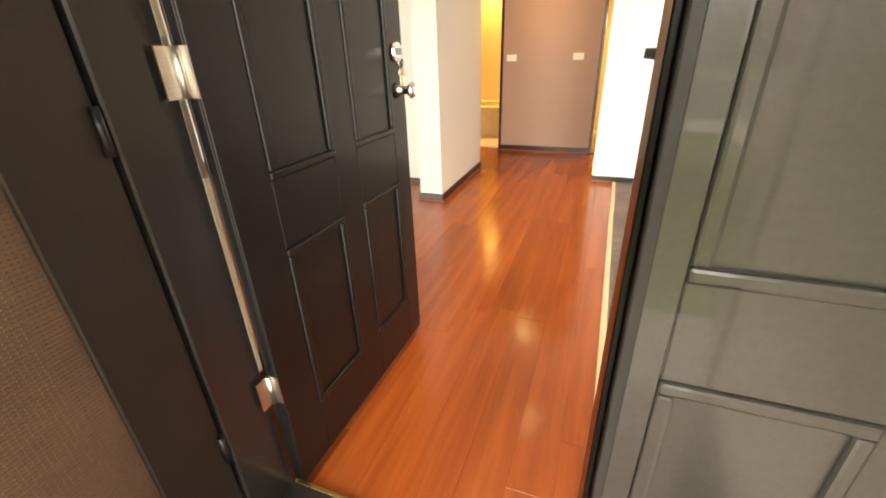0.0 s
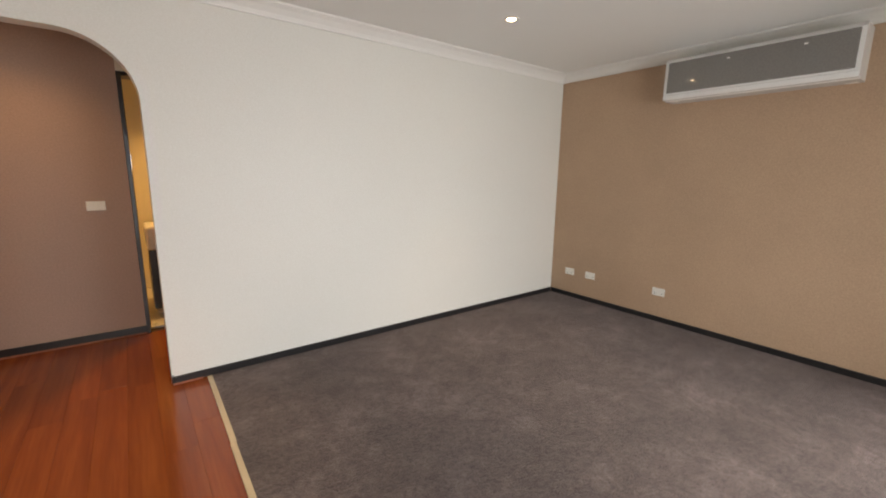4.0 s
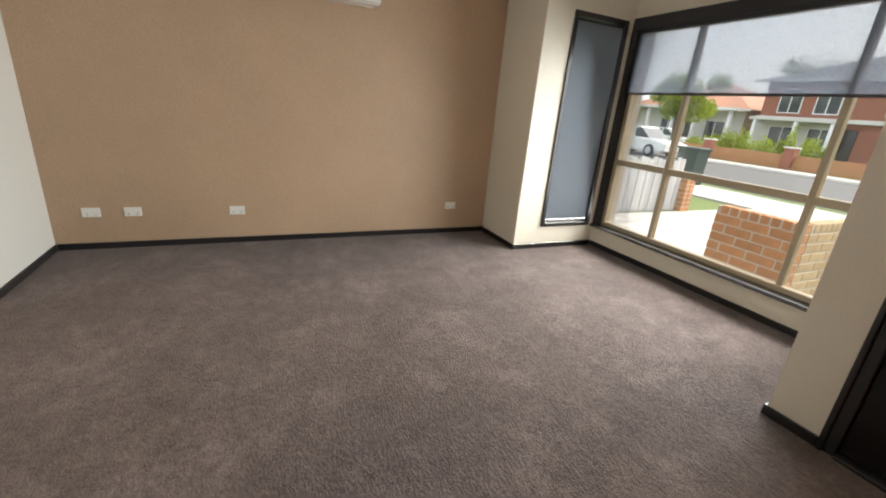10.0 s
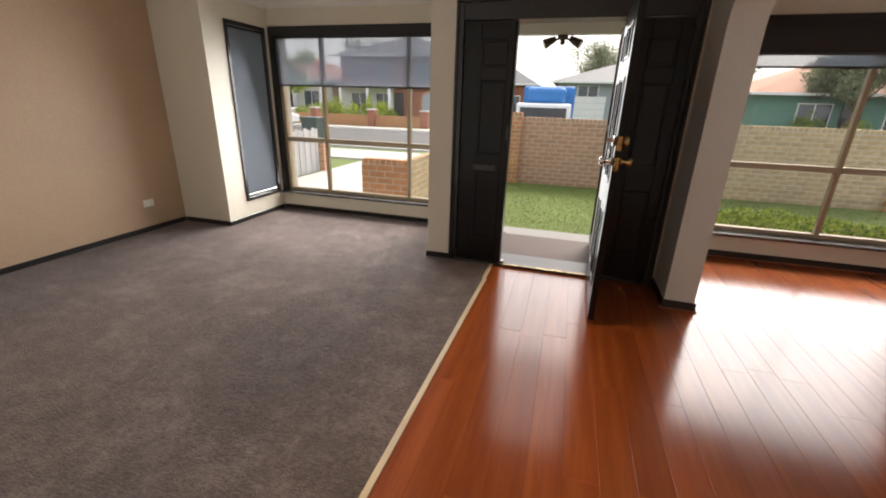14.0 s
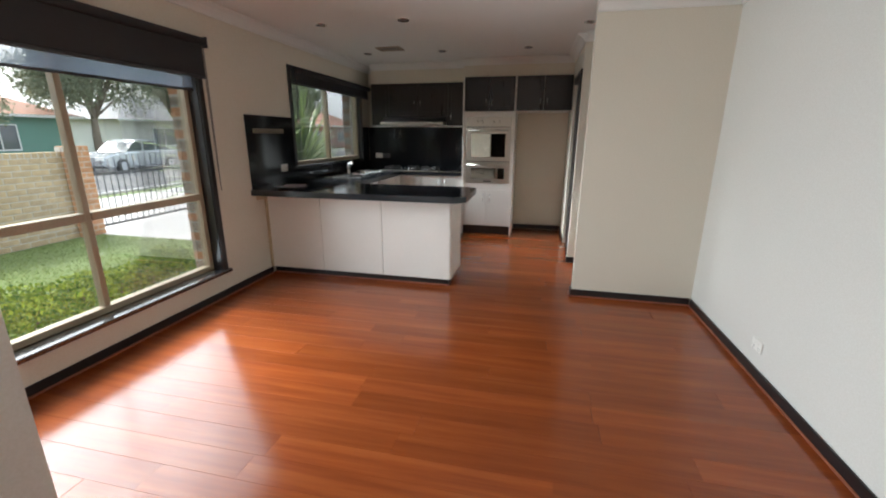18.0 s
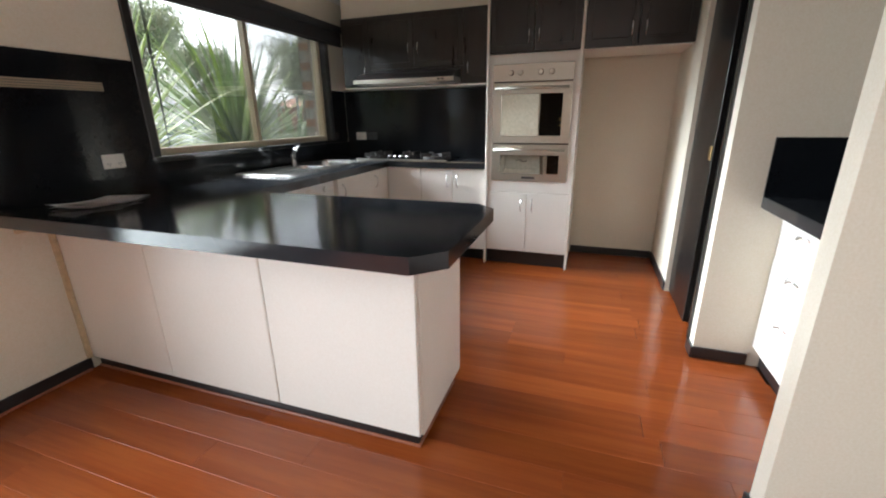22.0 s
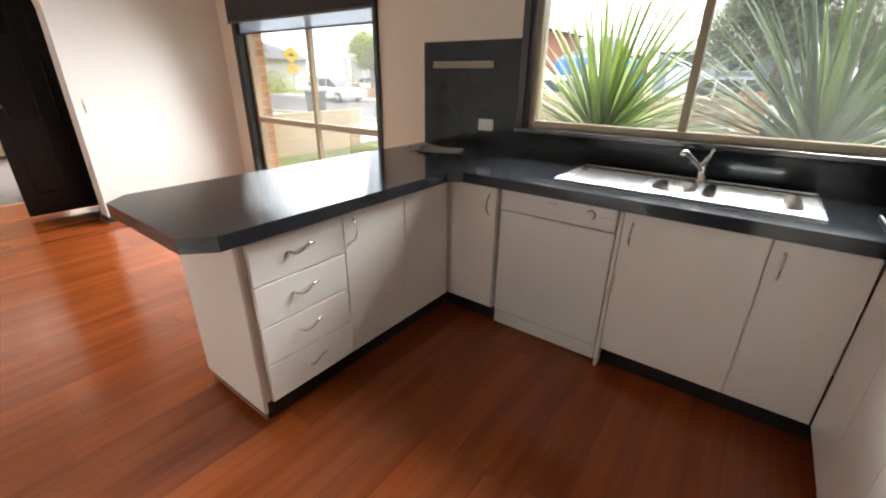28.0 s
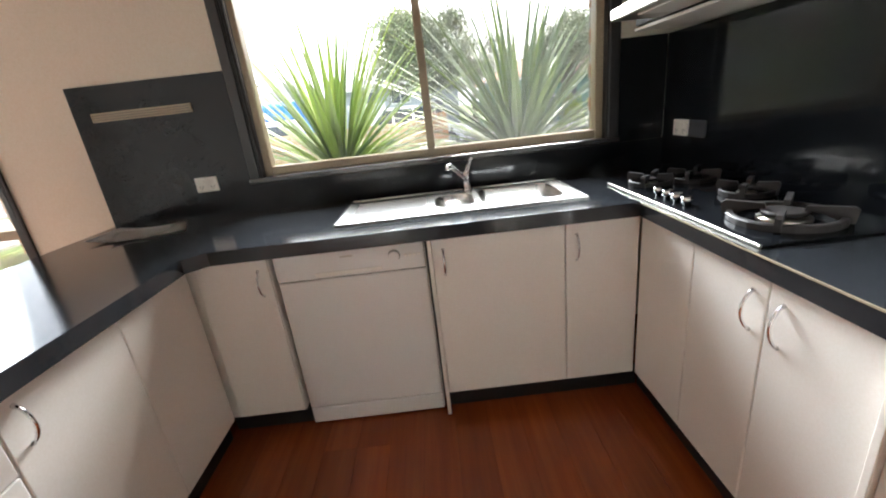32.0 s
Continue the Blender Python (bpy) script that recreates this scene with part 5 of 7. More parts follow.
# oven tower
tower = thing("oven_cabinet", (-5.8, 0.96, 0), "white vinyl oven tower cabinet with black cupboards above", "kitchen cabinet")
for a, b in ((0.589, 0.607), (1.299, 1.317)):
    part("side_panel", B((-6.06, -5.505, a, b, 0.0, 2.19, 0.002)), M_WHITECAB, tower)
part("carcass", B((-6.05, -5.60, 0.608, 1.298, ZK, 2.185)), M_WHITECAB, tower)
part("kickboard", B((-5.565, -5.55, 0.608, 1.298, 0.004, 0.125)), M_BLACKTRIM, tower, "black kickboard")
for b in ((0.608, 0.648, 0.66, 1.735), (1.262, 1.298, 0.66, 1.735), (0.648, 1.262, 1.665, 1.735), (0.648, 1.262, 0.66, 0.752)):
    part("face_panel", B((-5.60, -5.522, *b)), M_WHITECAB, tower)
d = front_x(tower, -5.515, 1, 0.609, 0.953, 0.13, 0.655, M_WHITECAB)
bow_handle(d, (-5.515, 0.905, 0.545), (0, 0, 1), (1, 0, 0), 0.11)
d = front_x(tower, -5.515, 1, 0.953, 1.297, 0.13, 0.655, M_WHITECAB)
bow_handle(d, (-5.515, 1.0, 0.545), (0, 0, 1), (1, 0, 0), 0.11)
for a, b, h in ((0.609, 0.953, 0.915), (0.953, 1.297, 0.99)):
    d = front_x(tower, -5.515, 1, a, b, 1.745, 2.185, M_DARKCAB, "upper_door")
    part("raised_panel", B((-5.5155, -5.51, a + 0.05, b - 0.05, 1.80, 2.13, 0.004, 2)), M_DARKCAB, d)
    bow_handle(d, (-5.515, h, 1.86), (0, 0, 1), (1, 0, 0), 0.10, 0.026)
oven = thing("double_oven", (-5.55, 0.955, 0.755), "stainless steel double wall oven with dark glass doors", "oven")
part("body", B((-5.60, -5.525, 0.65, 1.26, 0.755, 1.662)), M_DARKPLASTIC, oven)
part("control_panel", B((-5.53, -5.508, 0.643, 1.268, 1.535, 1.664, 0.004)), M_STEEL, oven, "brushed steel control panel")
for y in (0.787, 0.862, 1.018, 1.10):
    part("control_knob", tube(bmesh.new(), [(-5.508, y, 1.60), (-5.498, y, 1.60), (-5.482, y, 1.60)], [0.022, 0.019, 0.016], 16), M_STEEL, oven, "steel oven knob")


def oven_door(z0, z1, name):
    d = part(name, B((-5.53, -5.508, 0.643, 1.268, z0, z1, 0.004)), M_STEEL, oven, "brushed steel oven door")
    part("door_glass", B((-5.509, -5.5045, 0.715, 1.196, z0 + 0.06, z1 - 0.085, 0.0015)), M_OVENGLASS, d, "dark mirror glass")
    bm = tube(bmesh.new(), [(-5.462, 0.67, z1 - 0.042), (-5.462, 1.24, z1 - 0.042)], 0.011, 14)
    for y in (0.70, 1.21):
        tube(bm, [(-5.51, y, z1 - 0.042), (-5.462, y, z1 - 0.042)], 0.008, 10)
    part("bar_handle", bm, M_STEEL, d, "steel bar handle")


oven_door(1.062, 1.528, "main_door")
oven_door(0.757, 1.054, "grill_door")
part("badge", B((-5.5085, -5.5065, 0.90, 1.01, 0.775, 0.792)), M_DARKPLASTIC, oven)

fc = thing("fridge_cupboard", (-5.8, 1.68, 1.735), "black-stained cupboard above the empty fridge space", "wall cupboard")
part("carcass", B((-6.05, -5.56, 1.318, 2.047, 1.74, 2.188)), M_WHITECAB, fc)
for a, b, h in ((1.32, 1.68, 1.635), (1.68, 2.045, 1.725)):
    d = front_x(fc, -5.515, 1, a, b, 1.745, 2.185, M_DARKCAB, th=0.03)
    part("raised_panel", B((-5.5155, -5.51, a + 0.05, b - 0.05, 1.80, 2.13, 0.004, 2)), M_DARKCAB, d)
    bow_handle(d, (-5.515, h, 1.86), (0, 0, 1), (1, 0, 0), 0.10, 0.026)

# laundry doorway with its black sliding door
ob = new("door_4")
ob.location = (-4.85, 2.1, 0)
tagged(ob, "black-painted laundry doorway", "door frame", kind="structure")
part("jamb", B((-4.432, -4.42, 2.04, 2.16, 0, 2.06)), M_BLACKTRIM, ob)
part("head", B((-5.27, -4.432, 2.04, 2.16, 2.03, 2.06)), M_BLACKTRIM, ob)
part("architrave", B((-5.27, -4.435, 2.034, 2.05, 2.06, 2.10), (-4.42, -4.405, 2.034, 2.05, 0.07, 2.10)), M_BLACKTRIM, ob)
sd = thing("sliding_door", (-5.0, 2.1, 0), "black-painted sliding door, partly drawn out", "door")
part("leaf", B((-5.30, -4.74, 2.08, 2.115, 0.01, 2.03, 0.003)), M_DOOR, sd)
part("latch", B((-4.80, -4.755, 2.072, 2.08, 1.02, 1.10, 0.002)), M_BRASS, sd, "brass flush latch")
setting("laundry_floor", B((-6.12, -4.42, 2.15, 4.1, -0.012, 0.004)), M_TILE, "pale tiled laundry floor", "floor")

# bench recess beside the nib wall
rc = thing("recess_cabinet", (-3.82, 2.6, 0), "white vinyl drawer cabinet in the bench recess", "kitchen cabinet")
part("carcass", B((-4.32, -3.33, 2.33, 2.95, ZK, ZB)), M_WHITECAB, rc)
part("kickboard", B((-4.32, -3.33, 2.36, 2.375, 0.004, ZK)), M_BLACKTRIM, rc, "black kickboard")
z = ZK + 0.012
for h in (0.3, 0.22, 0.2):
    for a, b in ((-4.318, -3.826), (-3.826, -3.332)):
        d = front_y(rc, 2.312, -1, a, b, z, z + h - 0.004, M_WHITECAB, "drawer")
        bow_handle(d, ((a + b) / 2, 2.312, z + h - 0.07), (1, 0, 0), (0, -1, 0), 0.11, 0.024, True)
    z += h
rb = thing("recess_benchtop", (-3.82, 2.6, ZB), "black laminate benchtop in the recess", "benchtop")
part("top", B((-4.32, -3.33, 2.215, 2.95, ZB, ZT, 0.004, 2)), M_BENCH, rb)

for b, w in (((-3.342, -3.331, 2.215, 2.95, ZT, 1.17), "side"), ((-4.319, -4.308, 2.215, 2.95, ZT, 1.17), "side"), ((-4.308, -3.342, 2.938, 2.949, ZT, 1.17), "back")):
    slab("splashback", b, M_SPLASH, "glossy black splashback round the recess benchtop")

# papers left on the bench
pp = thing("paper_stack", (-3.3, -0.80, ZT), "loose printed papers lying on the benchtop", "papers")
for k, (dx, dy, rz) in enumerate(((0.0, 0.0, 12), (-0.05, 0.02, 28), (0.03, 0.03, -5))):
    bm = bmesh.new()
    nx, ny = 8, 6
    g = [[None] * (ny + 1) for _ in range(nx + 1)]
    for i in range(nx + 1):
        for j in range(ny + 1):
            u, v = (i / nx - 0.5) * 0.297, (j / ny - 0.5) * 0.21
            c, s = math.cos(radians(rz)), math.sin(radians(rz))
            lift = 0.012 * max(0.0, i / nx - 0.6) ** 1.2 * (1 + k) + 0.002 * math.sin(3 * j / ny + k)
            g[i][j] = bm.verts.new((-3.32 + dx + u * c - v * s, -0.80 + dy + u * s + v * c, ZT + 0.0035 + 0.003 * k + lift))
    for i in range(nx):
        for j in range(ny):
            bm.faces.new((g[i][j], g[i + 1][j], g[i + 1][j + 1], g[i][j + 1]))
    bmesh.ops.solidify(bm, geom=bm.faces[:], thickness=0.0006)
    sh = part("sheet", bm, M_PAPER, pp, "", True)

# ---- outside: materials ----
M_CONC = varied("pale_concrete", (0.44, 0.42, 0.39), 0.85, 0.12, 0.8, 40, 0.3, 0.004)
M_PORCH = varied("grey_porch_concrete", (0.25, 0.245, 0.235), 0.8, 0.15, 1.4, 40, 0.25, 0.003)
M_ASPHALT = varied("grey_asphalt", (0.085, 0.083, 0.08), 0.85, 0.15, 0.5, 90, 0.4, 0.004)
M_SOIL = varied("lawn_soil", (0.11, 0.15, 0.035), 0.95, 0.18, 1.2, 50, 0.4, 0.01)
M_CREAMBRICK = brick_piece("cream_brick", (0.46, 0.34, 0.20))
M_ORANGEBRICK = brick_piece("orange_brick", (0.45, 0.22, 0.10))
M_PINKBRICK = brick_piece("pink_brick", (0.42, 0.25, 0.165))
M_REDBRICK = brick_piece("red_brick_wall", (0.30, 0.115, 0.07))
M_MORTAR = varied("mortar", (0.50, 0.46, 0.39), 0.95, 0.1, 4, 120, 0.4, 0.003)
M_RUST = varied("rusty_red_steel", (0.30, 0.10, 0.08), 0.8, 0.2, 8, 60, 0.3, 0.003)
M_PALING = varied("weathered_paling", (0.44, 0.44, 0.43), 0.9, 0.15, 3, 60, 0.4, 0.004, per_piece=0.15, stretch=(20, 20, 1))
M_GRASS = leaf_mat("lawn_blades", (0.11, 0.17, 0.03), (0.20, 0.24, 0.06))
M_HEDGE = leaf_mat("hedge_leaves", (0.06, 0.12, 0.015), (0.27, 0.33, 0.04))
M_GUM = leaf_mat("gum_leaves", (0.13, 0.155, 0.09), (0.28, 0.30, 0.19))
M_LIME = leaf_mat("lime_shrub_leaves", (0.17, 0.25, 0.025), (0.38, 0.43, 0.05))
M_YUCCA = leaf_piece_mat("yucca_leaves", (0.075, 0.13, 0.05), (0.20, 0.27, 0.10))
M_YUCCALIGHT = leaf_piece_mat("young_yucca_leaves", (0.13, 0.22, 0.04), (0.34, 0.44, 0.10))
M_BARK = varied("grey_bark", (0.16, 0.125, 0.09), 0.9, 0.3, 4, 40, 0.6, 0.01, stretch=(4, 4, 1))
M_ROOFGREY = varied("grey_tile_roof", (0.12, 0.12, 0.125), 0.7, 0.15, 1, 30, 0.4, 0.01)
M_ROOFTERRA = varied("terracotta_tile_roof", (0.33, 0.15, 0.085), 0.75, 0.2, 1, 30, 0.4, 0.01)
M_RENDER = varied("pale_render", (0.6, 0.58, 0.54), 0.8, 0.06, 0.6, 30, 0.1, 0.002)
M_GREYREND = varied("grey_render", (0.32, 0.34, 0.36), 0.8, 0.06, 0.6, 30, 0.1, 0.002)
M_GREENPAINT = varied("green_weatherboard", (0.10, 0.22, 0.17), 0.6, 0.08, 2, 40, 0.1, 0.002)
M_WINDARK = varied("dark_window_glass", (0.05, 0.06, 0.07), 0.08, 0.2, 2, 30, 0, 0, coat=0.4)
M_TRIMWHITE = varied("white_exterior_paint", (0.72, 0.71, 0.69), 0.5, 0.04, 2, 60, 0.05, 0.001)
M_SILVER = varied("silver_car_paint", (0.5, 0.52, 0.54), 0.25, 0.03, 2, 60, 0, 0, metal=0.6, coat=0.8)
M_CARWHITE = varied("white_car_paint", (0.75, 0.75, 0.74), 0.25, 0.03, 2, 60, 0, 0, coat=0.8)
M_BLUE = varied("blue_truck_paint", (0.03, 0.17, 0.45), 0.4, 0.06, 2, 60, 0.05, 0.002)
M_TYRE = varied("black_rubber", (0.02, 0.02, 0.02), 0.8)
M_RED = varied("red_lamp_lens", (0.45, 0.03, 0.02), 0.2)
M_YELLOW = varied("yellow_sign_paint", (0.80, 0.52, 0.02), 0.45, 0.04, 4, 60, 0, 0)
M_GALV = varied("galvanised_steel", (0.45, 0.46, 0.47), 0.5, 0.1, 5, 80, 0.05, 0.001, metal=0.6)
M_BINGREEN = varied("dark_green_bin_plastic", (0.03, 0.05, 0.045), 0.5)
GZ = -0.25

# ---- ground, road, paths ----
setting("ground", B((-400, 400, -400, 60, -0.9, GZ - 0.05)), M_SOIL, "grassy ground round the house and across the street", "ground")
setting("driveway", B((3.2, 6.35, -7.6, -1.3, GZ - 0.06, GZ + 0.004), (3.2, 9.0, -9.6, -7.6, GZ - 0.06, GZ + 0.002), (-9.4, -5.0, -9.0, -1.3, GZ - 0.06, GZ + 0.004)), M_CONC, "pale concrete driveway", "driveway")
setting("road", B((-120, 120, -19.2, -10.6, GZ - 0.13, GZ - 0.045)), M_ASPHALT, "grey asphalt street in front of the house", "road")
setting("kerb", B((-120, 120, -10.6, -10.45, GZ - 0.1, GZ + 0.02, 0.02), (-120, 120, -19.35, -19.2, GZ - 0.1, GZ + 0.02, 0.02)), M_CONC, "concrete kerbs along the street", "kerb")
setting("pavement", B((-120, 120, -9.6, -8.2, GZ - 0.08, GZ - 0.002), (-120, 120, -21.6, -20.2, GZ - 0.08, GZ - 0.002)), M_CONC, "concrete footpaths beside the street", "pavement")
setting("porch_slab", B((0.0, 1.745, -1.3, -0.285, -0.5, -0.07), (-0.3, 3.2, -1.98, -1.3, -0.5, -0.20)), M_PORCH, "concrete porch slab and path", "porch")
setting("front_lawn", B((-5.0, 2.85, -5.75, -1.98, GZ - 0.1, GZ)), M_SOIL, "soil of the front lawn", "lawn")

rng = random.Random(3)
bm = bmesh.new()
verts, faces = [], []
for k in range(34000):
    x, y = rng.uniform(-4.95, 2.8), rng.uniform(-5.7, -2.0)
    h, q, w = rng.uniform(0.010, 0.019), rng.uniform(0, 6.283), 0.007
    dx, dy = w * math.cos(q), w * math.sin(q)
    i = len(verts)
    verts += [(x - dx, y - dy, GZ), (x + dx, y + dy, GZ), (x + rng.uniform(-0.02, 0.02), y + rng.uniform(-0.02, 0.02), GZ + h)]
    faces.append((i, i + 1, i + 2))
me = bpy.data.meshes.new("lawn_grass")
me.from_pydata(verts, [], faces)
me.materials.append(M_GRASS)
tagged(new("lawn_grass", me), "short green lawn grass", "grass", kind="stuff")


def leaves(count, place, size, mat, name, rnd):
    """Many small folded leaves as one mesh; place() gives each leaf's spot."""
    vs, fs = [], []
    for _ in range(count):
        p = Vector(place())
        d = Vector((rnd.gauss(0, 1), rnd.gauss(0, 1), rnd.gauss(0.3, 1))).normalized()
        s = d.cross(Vector((rnd.gauss(0, 1), rnd.gauss(0, 1), rnd.gauss(0, 1)))).normalized()
        L, w = size * rnd.uniform(0.7, 1.4), size * rnd.uniform(0.28, 0.45)
        i = len(vs)
        vs += [p, p + d * L * 0.5 + s * w, p + d * L, p + d * L * 0.5 - s * w]
        fs += [(i, i + 1, i + 2), (i, i + 2, i + 3)]
    me = bpy.data.meshes.new(name)
    me.from_pydata([tuple(v) for v in vs], [], fs)
    me.materials.append(mat)
    return me


def hang(me, name, parent, label=""):
    ob = new(name, me)
    ob.parent = parent
    ob.matrix_parent_inverse = Matrix.Translation(-parent.location)
    if label:
        ob["label"] = label
    return ob


hedge = thing("hedge", (-1.6, -1.95, GZ), "low clipped yellow-green hedge under the dining window", "hedge")
rng = random.Random(11)


def hedge_spot():
    while True:
        x, y, z = rng.uniform(-3.1, -0.15), rng.uniform(-2.35, -1.5), rng.uniform(GZ + 0.05, 0.36)
        top = 0.26 + 0.10 * noise.noise((x * 3.1, y * 3.1, 0.3)) - 0.10 * abs((y + 1.92) / 0.43) ** 4
        if z < top and (z > top - 0.14 or abs(y + 1.92) > 0.3):
            return (x, y, z)


hang(leaves(15000, hedge_spot, 0.035, M_HEDGE, "foliage", rng), "foliage", hedge)
for k in range(9):
    x = -2.95 + 0.33 * k
    part("stem", tube(bmesh.new(), [(x, -1.92, GZ - 0.02), (x + 0.03, -1.9, 0.0), (x - 0.05, -1.95, 0.15)], [0.02, 0.014, 0.006], 6), M_BARK, hedge)


def tree(x, y, height, crown, mat, seed, label, count=2600, base=GZ, trunk=0.2, leaf=0.34, name="tree"):
    """Tapered trunk, forking limbs and a crown of leaf clumps with gaps."""
    r = random.Random(seed)
    ob = thing(name, (x, y, base), label, "tree" if name == "tree" else "shrub")
    bm = bmesh.new()
    z0 = base + height * 0.35
    tube(bm, [(x, y, base - 0.1), (x + 0.05, y, base + height * 0.2), (x + r.uniform(-0.2, 0.2), y, z0), (x, y, base + height * 0.7)], [trunk * 1.3, trunk, trunk * 0.75, trunk * 0.3], 10)
    clumps = []
    for k in range(26):
        q, e = r.uniform(0, 6.283), r.uniform(0.25, 1.0)
        c = Vector((x + math.cos(q) * crown * e * r.uniform(0.5, 1), y + math.sin(q) * crown * e * r.uniform(0.5, 1), base + height * r.uniform(0.5, 0.95)))
        clumps.append((c, crown * r.uniform(0.24, 0.42)))
        tube(bm, [(x, y, z0 + height * r.uniform(-0.05, 0.15)), tuple((c + Vector((x, y, z0))) / 2 + Vector((0, 0, 0.1))), tuple(c)], [trunk * 0.36, trunk * 0.18, trunk * 0.05], 6)
    part("trunk", bm, M_BARK, ob, "grey trunk with forking limbs")

    def spot():
        c, rad = clumps[r.randrange(len(clumps))]
        d = Vector((r.gauss(0, 1), r.gauss(0, 1), r.gauss(0, 0.8))).normalized() * rad * r.random() ** 0.45
        return c + d
    hang(leaves(int(count * 1.7), spot, leaf, mat, "crown", r), "crown", ob)
    return ob


def shrub(x, y, w, h, mat, seed, label, count=900, leaf=0.1):
    r = random.Random(seed)
    ob = thing("shrub", (x, y, GZ), label, "shrub")

    def spot():
        d = Vector((r.gauss(0, 1), r.gauss(0, 1), abs(r.gauss(0, 1)))).normalized()
        k = r.random() ** 0.4 * (0.8 + 0.3 * noise.noise(d * 2.2 + Vector((seed, 0, 0))))
        return (x + d.x * w * k, y + d.y * w * k, GZ + 0.05 + d.z * h * k)
    hang(leaves(int(count * 1.7), spot, leaf, mat, "foliage", r), "foliage", ob)
    part("stem", tube(bmesh.new(), [(x, y, GZ - 0.1), (x, y, GZ + h * 0.5)], [0.04, 0.01], 6), M_BARK, ob)


# ---- yuccas against the kitchen window ----
def yucca(x, y, zc, seed, n, reach, mats, spread=92):
    """A rosette of long stiff sword leaves on a short trunk; leaves towards the house wall are kept short."""
    r = random.Random(seed)
    ob = thing("yucca", (x, y, GZ), "tall yucca with long sword leaves outside the kitchen window", "plant", "yuccas")
    part("trunk", tube(bmesh.new(), [(x, y, GZ - 0.05), (x + 0.03, y, 0.3), (x, y, zc)], [0.085, 0.07, 0.06], 10), M_BARK, ob)
    for k in range(n):
        q = 2.39996 * k + r.uniform(-0.25, 0.25)
        tilt = radians(3 + spread * (k / n) ** 0.85 + r.uniform(-7, 7))
        L, w = reach * r.uniform(0.78, 1.12) * (1 - 0.12 * k / n), r.uniform(0.024, 0.036)
        out = Vector((math.cos(q), math.sin(q) * (0.7 if math.sin(q) < 0 else 0.3), 0))
        out.normalize()
        if out.y > 0.25:
            L *= 0.6
        bm = bmesh.new()
        rows, p, t = [], Vector((x, y, zc - 0.10 * k / n)) + out * 0.03, tilt
        side = out.cross(Vector((0, 0, 1))).normalized()
        m = 7
        for j in range(m + 1):
            f = j / m
            ww = w * (0.6 + 1.15 * f if f < 0.35 else (1 - f) / 0.65) + 0.0004
            d = out * math.sin(t) + Vector((0, 0, math.cos(t)))
            up = side.cross(d).normalized()
            rows.append([bm.verts.new(p - side * ww - up * ww * 0.35), bm.verts.new(p), bm.verts.new(p + side * ww - up * ww * 0.35)])
            p = p + d * (L / m)
            t += radians(r.uniform(0.5, 3.5) + 5.5 * (k / n) * f * 1.6)
        for a, b in zip(rows, rows[1:]):
            for i in range(2):
                bm.faces.new((a[i], a[i + 1], b[i + 1], b[i]))
        part("leaf", bm, mats[0] if r.random() < 0.8 else mats[1], ob)


yucca(-4.11, -1.80, 1.00, 5, 130, 1.35, (M_YUCCALIGHT, M_YUCCA))
yucca(-5.40, -1.92, 0.98, 9, 150, 1.4, (M_YUCCA, M_YUCCALIGHT))
yucca(-6.75, -2.3, 0.85, 13, 60, 0.9, (M_YUCCA, M_YUCCALIGHT))

# ---- brick walls ----
brick_cache = {}


def brick_mesh(L, W, H, mat):
    key = (L, W, H, mat.name)
    if key not in brick_cache:
        bm = B((-L / 2, L / 2, -W / 2, W / 2, -H / 2, H / 2, 0.004))
        me = bpy.data.meshes.new("brick")
        bm.to_mesh(me)
        bm.free()
        me.materials.append(mat)
        brick_cache[key] = me
    return brick_cache[key]


BL, BW, BH, JT = 0.23, 0.11, 0.074, 0.013


def brick_wall(ob, x, y, z, length, height, along, mat, budget=300, cap=True):
    """Courses of real bricks from (x, y, z) along x or y, with recessed mortar behind."""
    n = int(height / (BH + JT))
    ux, uy = (1, 0) if along == "x" else (0, 1)
    made, rest = 0, []
    for c in range(n):
        last = cap and c == n - 1
        step = (BH + JT) if last else (BL + JT)
        s = 0.0 if last or c % 2 == 0 else -(BL + JT) / 2
        while s < length - 0.02:
            a, b = max(s, 0.0), min(s + step - JT, length)
            if b - a > 0.03:
                mid = (a + b) / 2
                L = round(b - a, 2)
                loc = (x + ux * mid, y + uy * mid, z + (c + 0.5) * (BH + JT))
                if made < budget:
                    o = bpy.data.objects.new("brick", brick_mesh(L, BW, BH, mat))
                    scene.collection.objects.link(o)
                    o.matrix_basis = Matrix.Translation(loc) @ (Matrix.Rotation(math.pi / 2, 4, "Z") if along == "y" else Matrix.Identity(4))
                    o.parent = ob
                    if ob.type == "EMPTY":
                        o.matrix_parent_inverse = Matrix.Translation(-ob.location)
                    made += 1
                else:
                    rest.append((loc, L))
            s += step
    if rest:
        bm = bmesh.new()
        for (lx, ly, lz), L in rest:
            hx, hy = (L / 2, BW / 2) if along == "x" else (BW / 2, L / 2)
            box(bm, lx - hx, lx + hx, ly - hy, ly + hy, lz - BH / 2, lz + BH / 2)
        o = part("far_bricks", bm, mat, ob)
        tagged(o, kind="stuff")
    hx = (x + 0.005, x + length - 0.005, y - BW / 2 + 0.004, y + BW / 2 - 0.004) if along == "x" else (x - BW / 2 + 0.004, x + BW / 2 - 0.004, y + 0.005, y + length - 0.005)
    part("mortar", B((*hx, z, z + n * (BH + JT) - JT - 0.004)), M_MORTAR, ob)


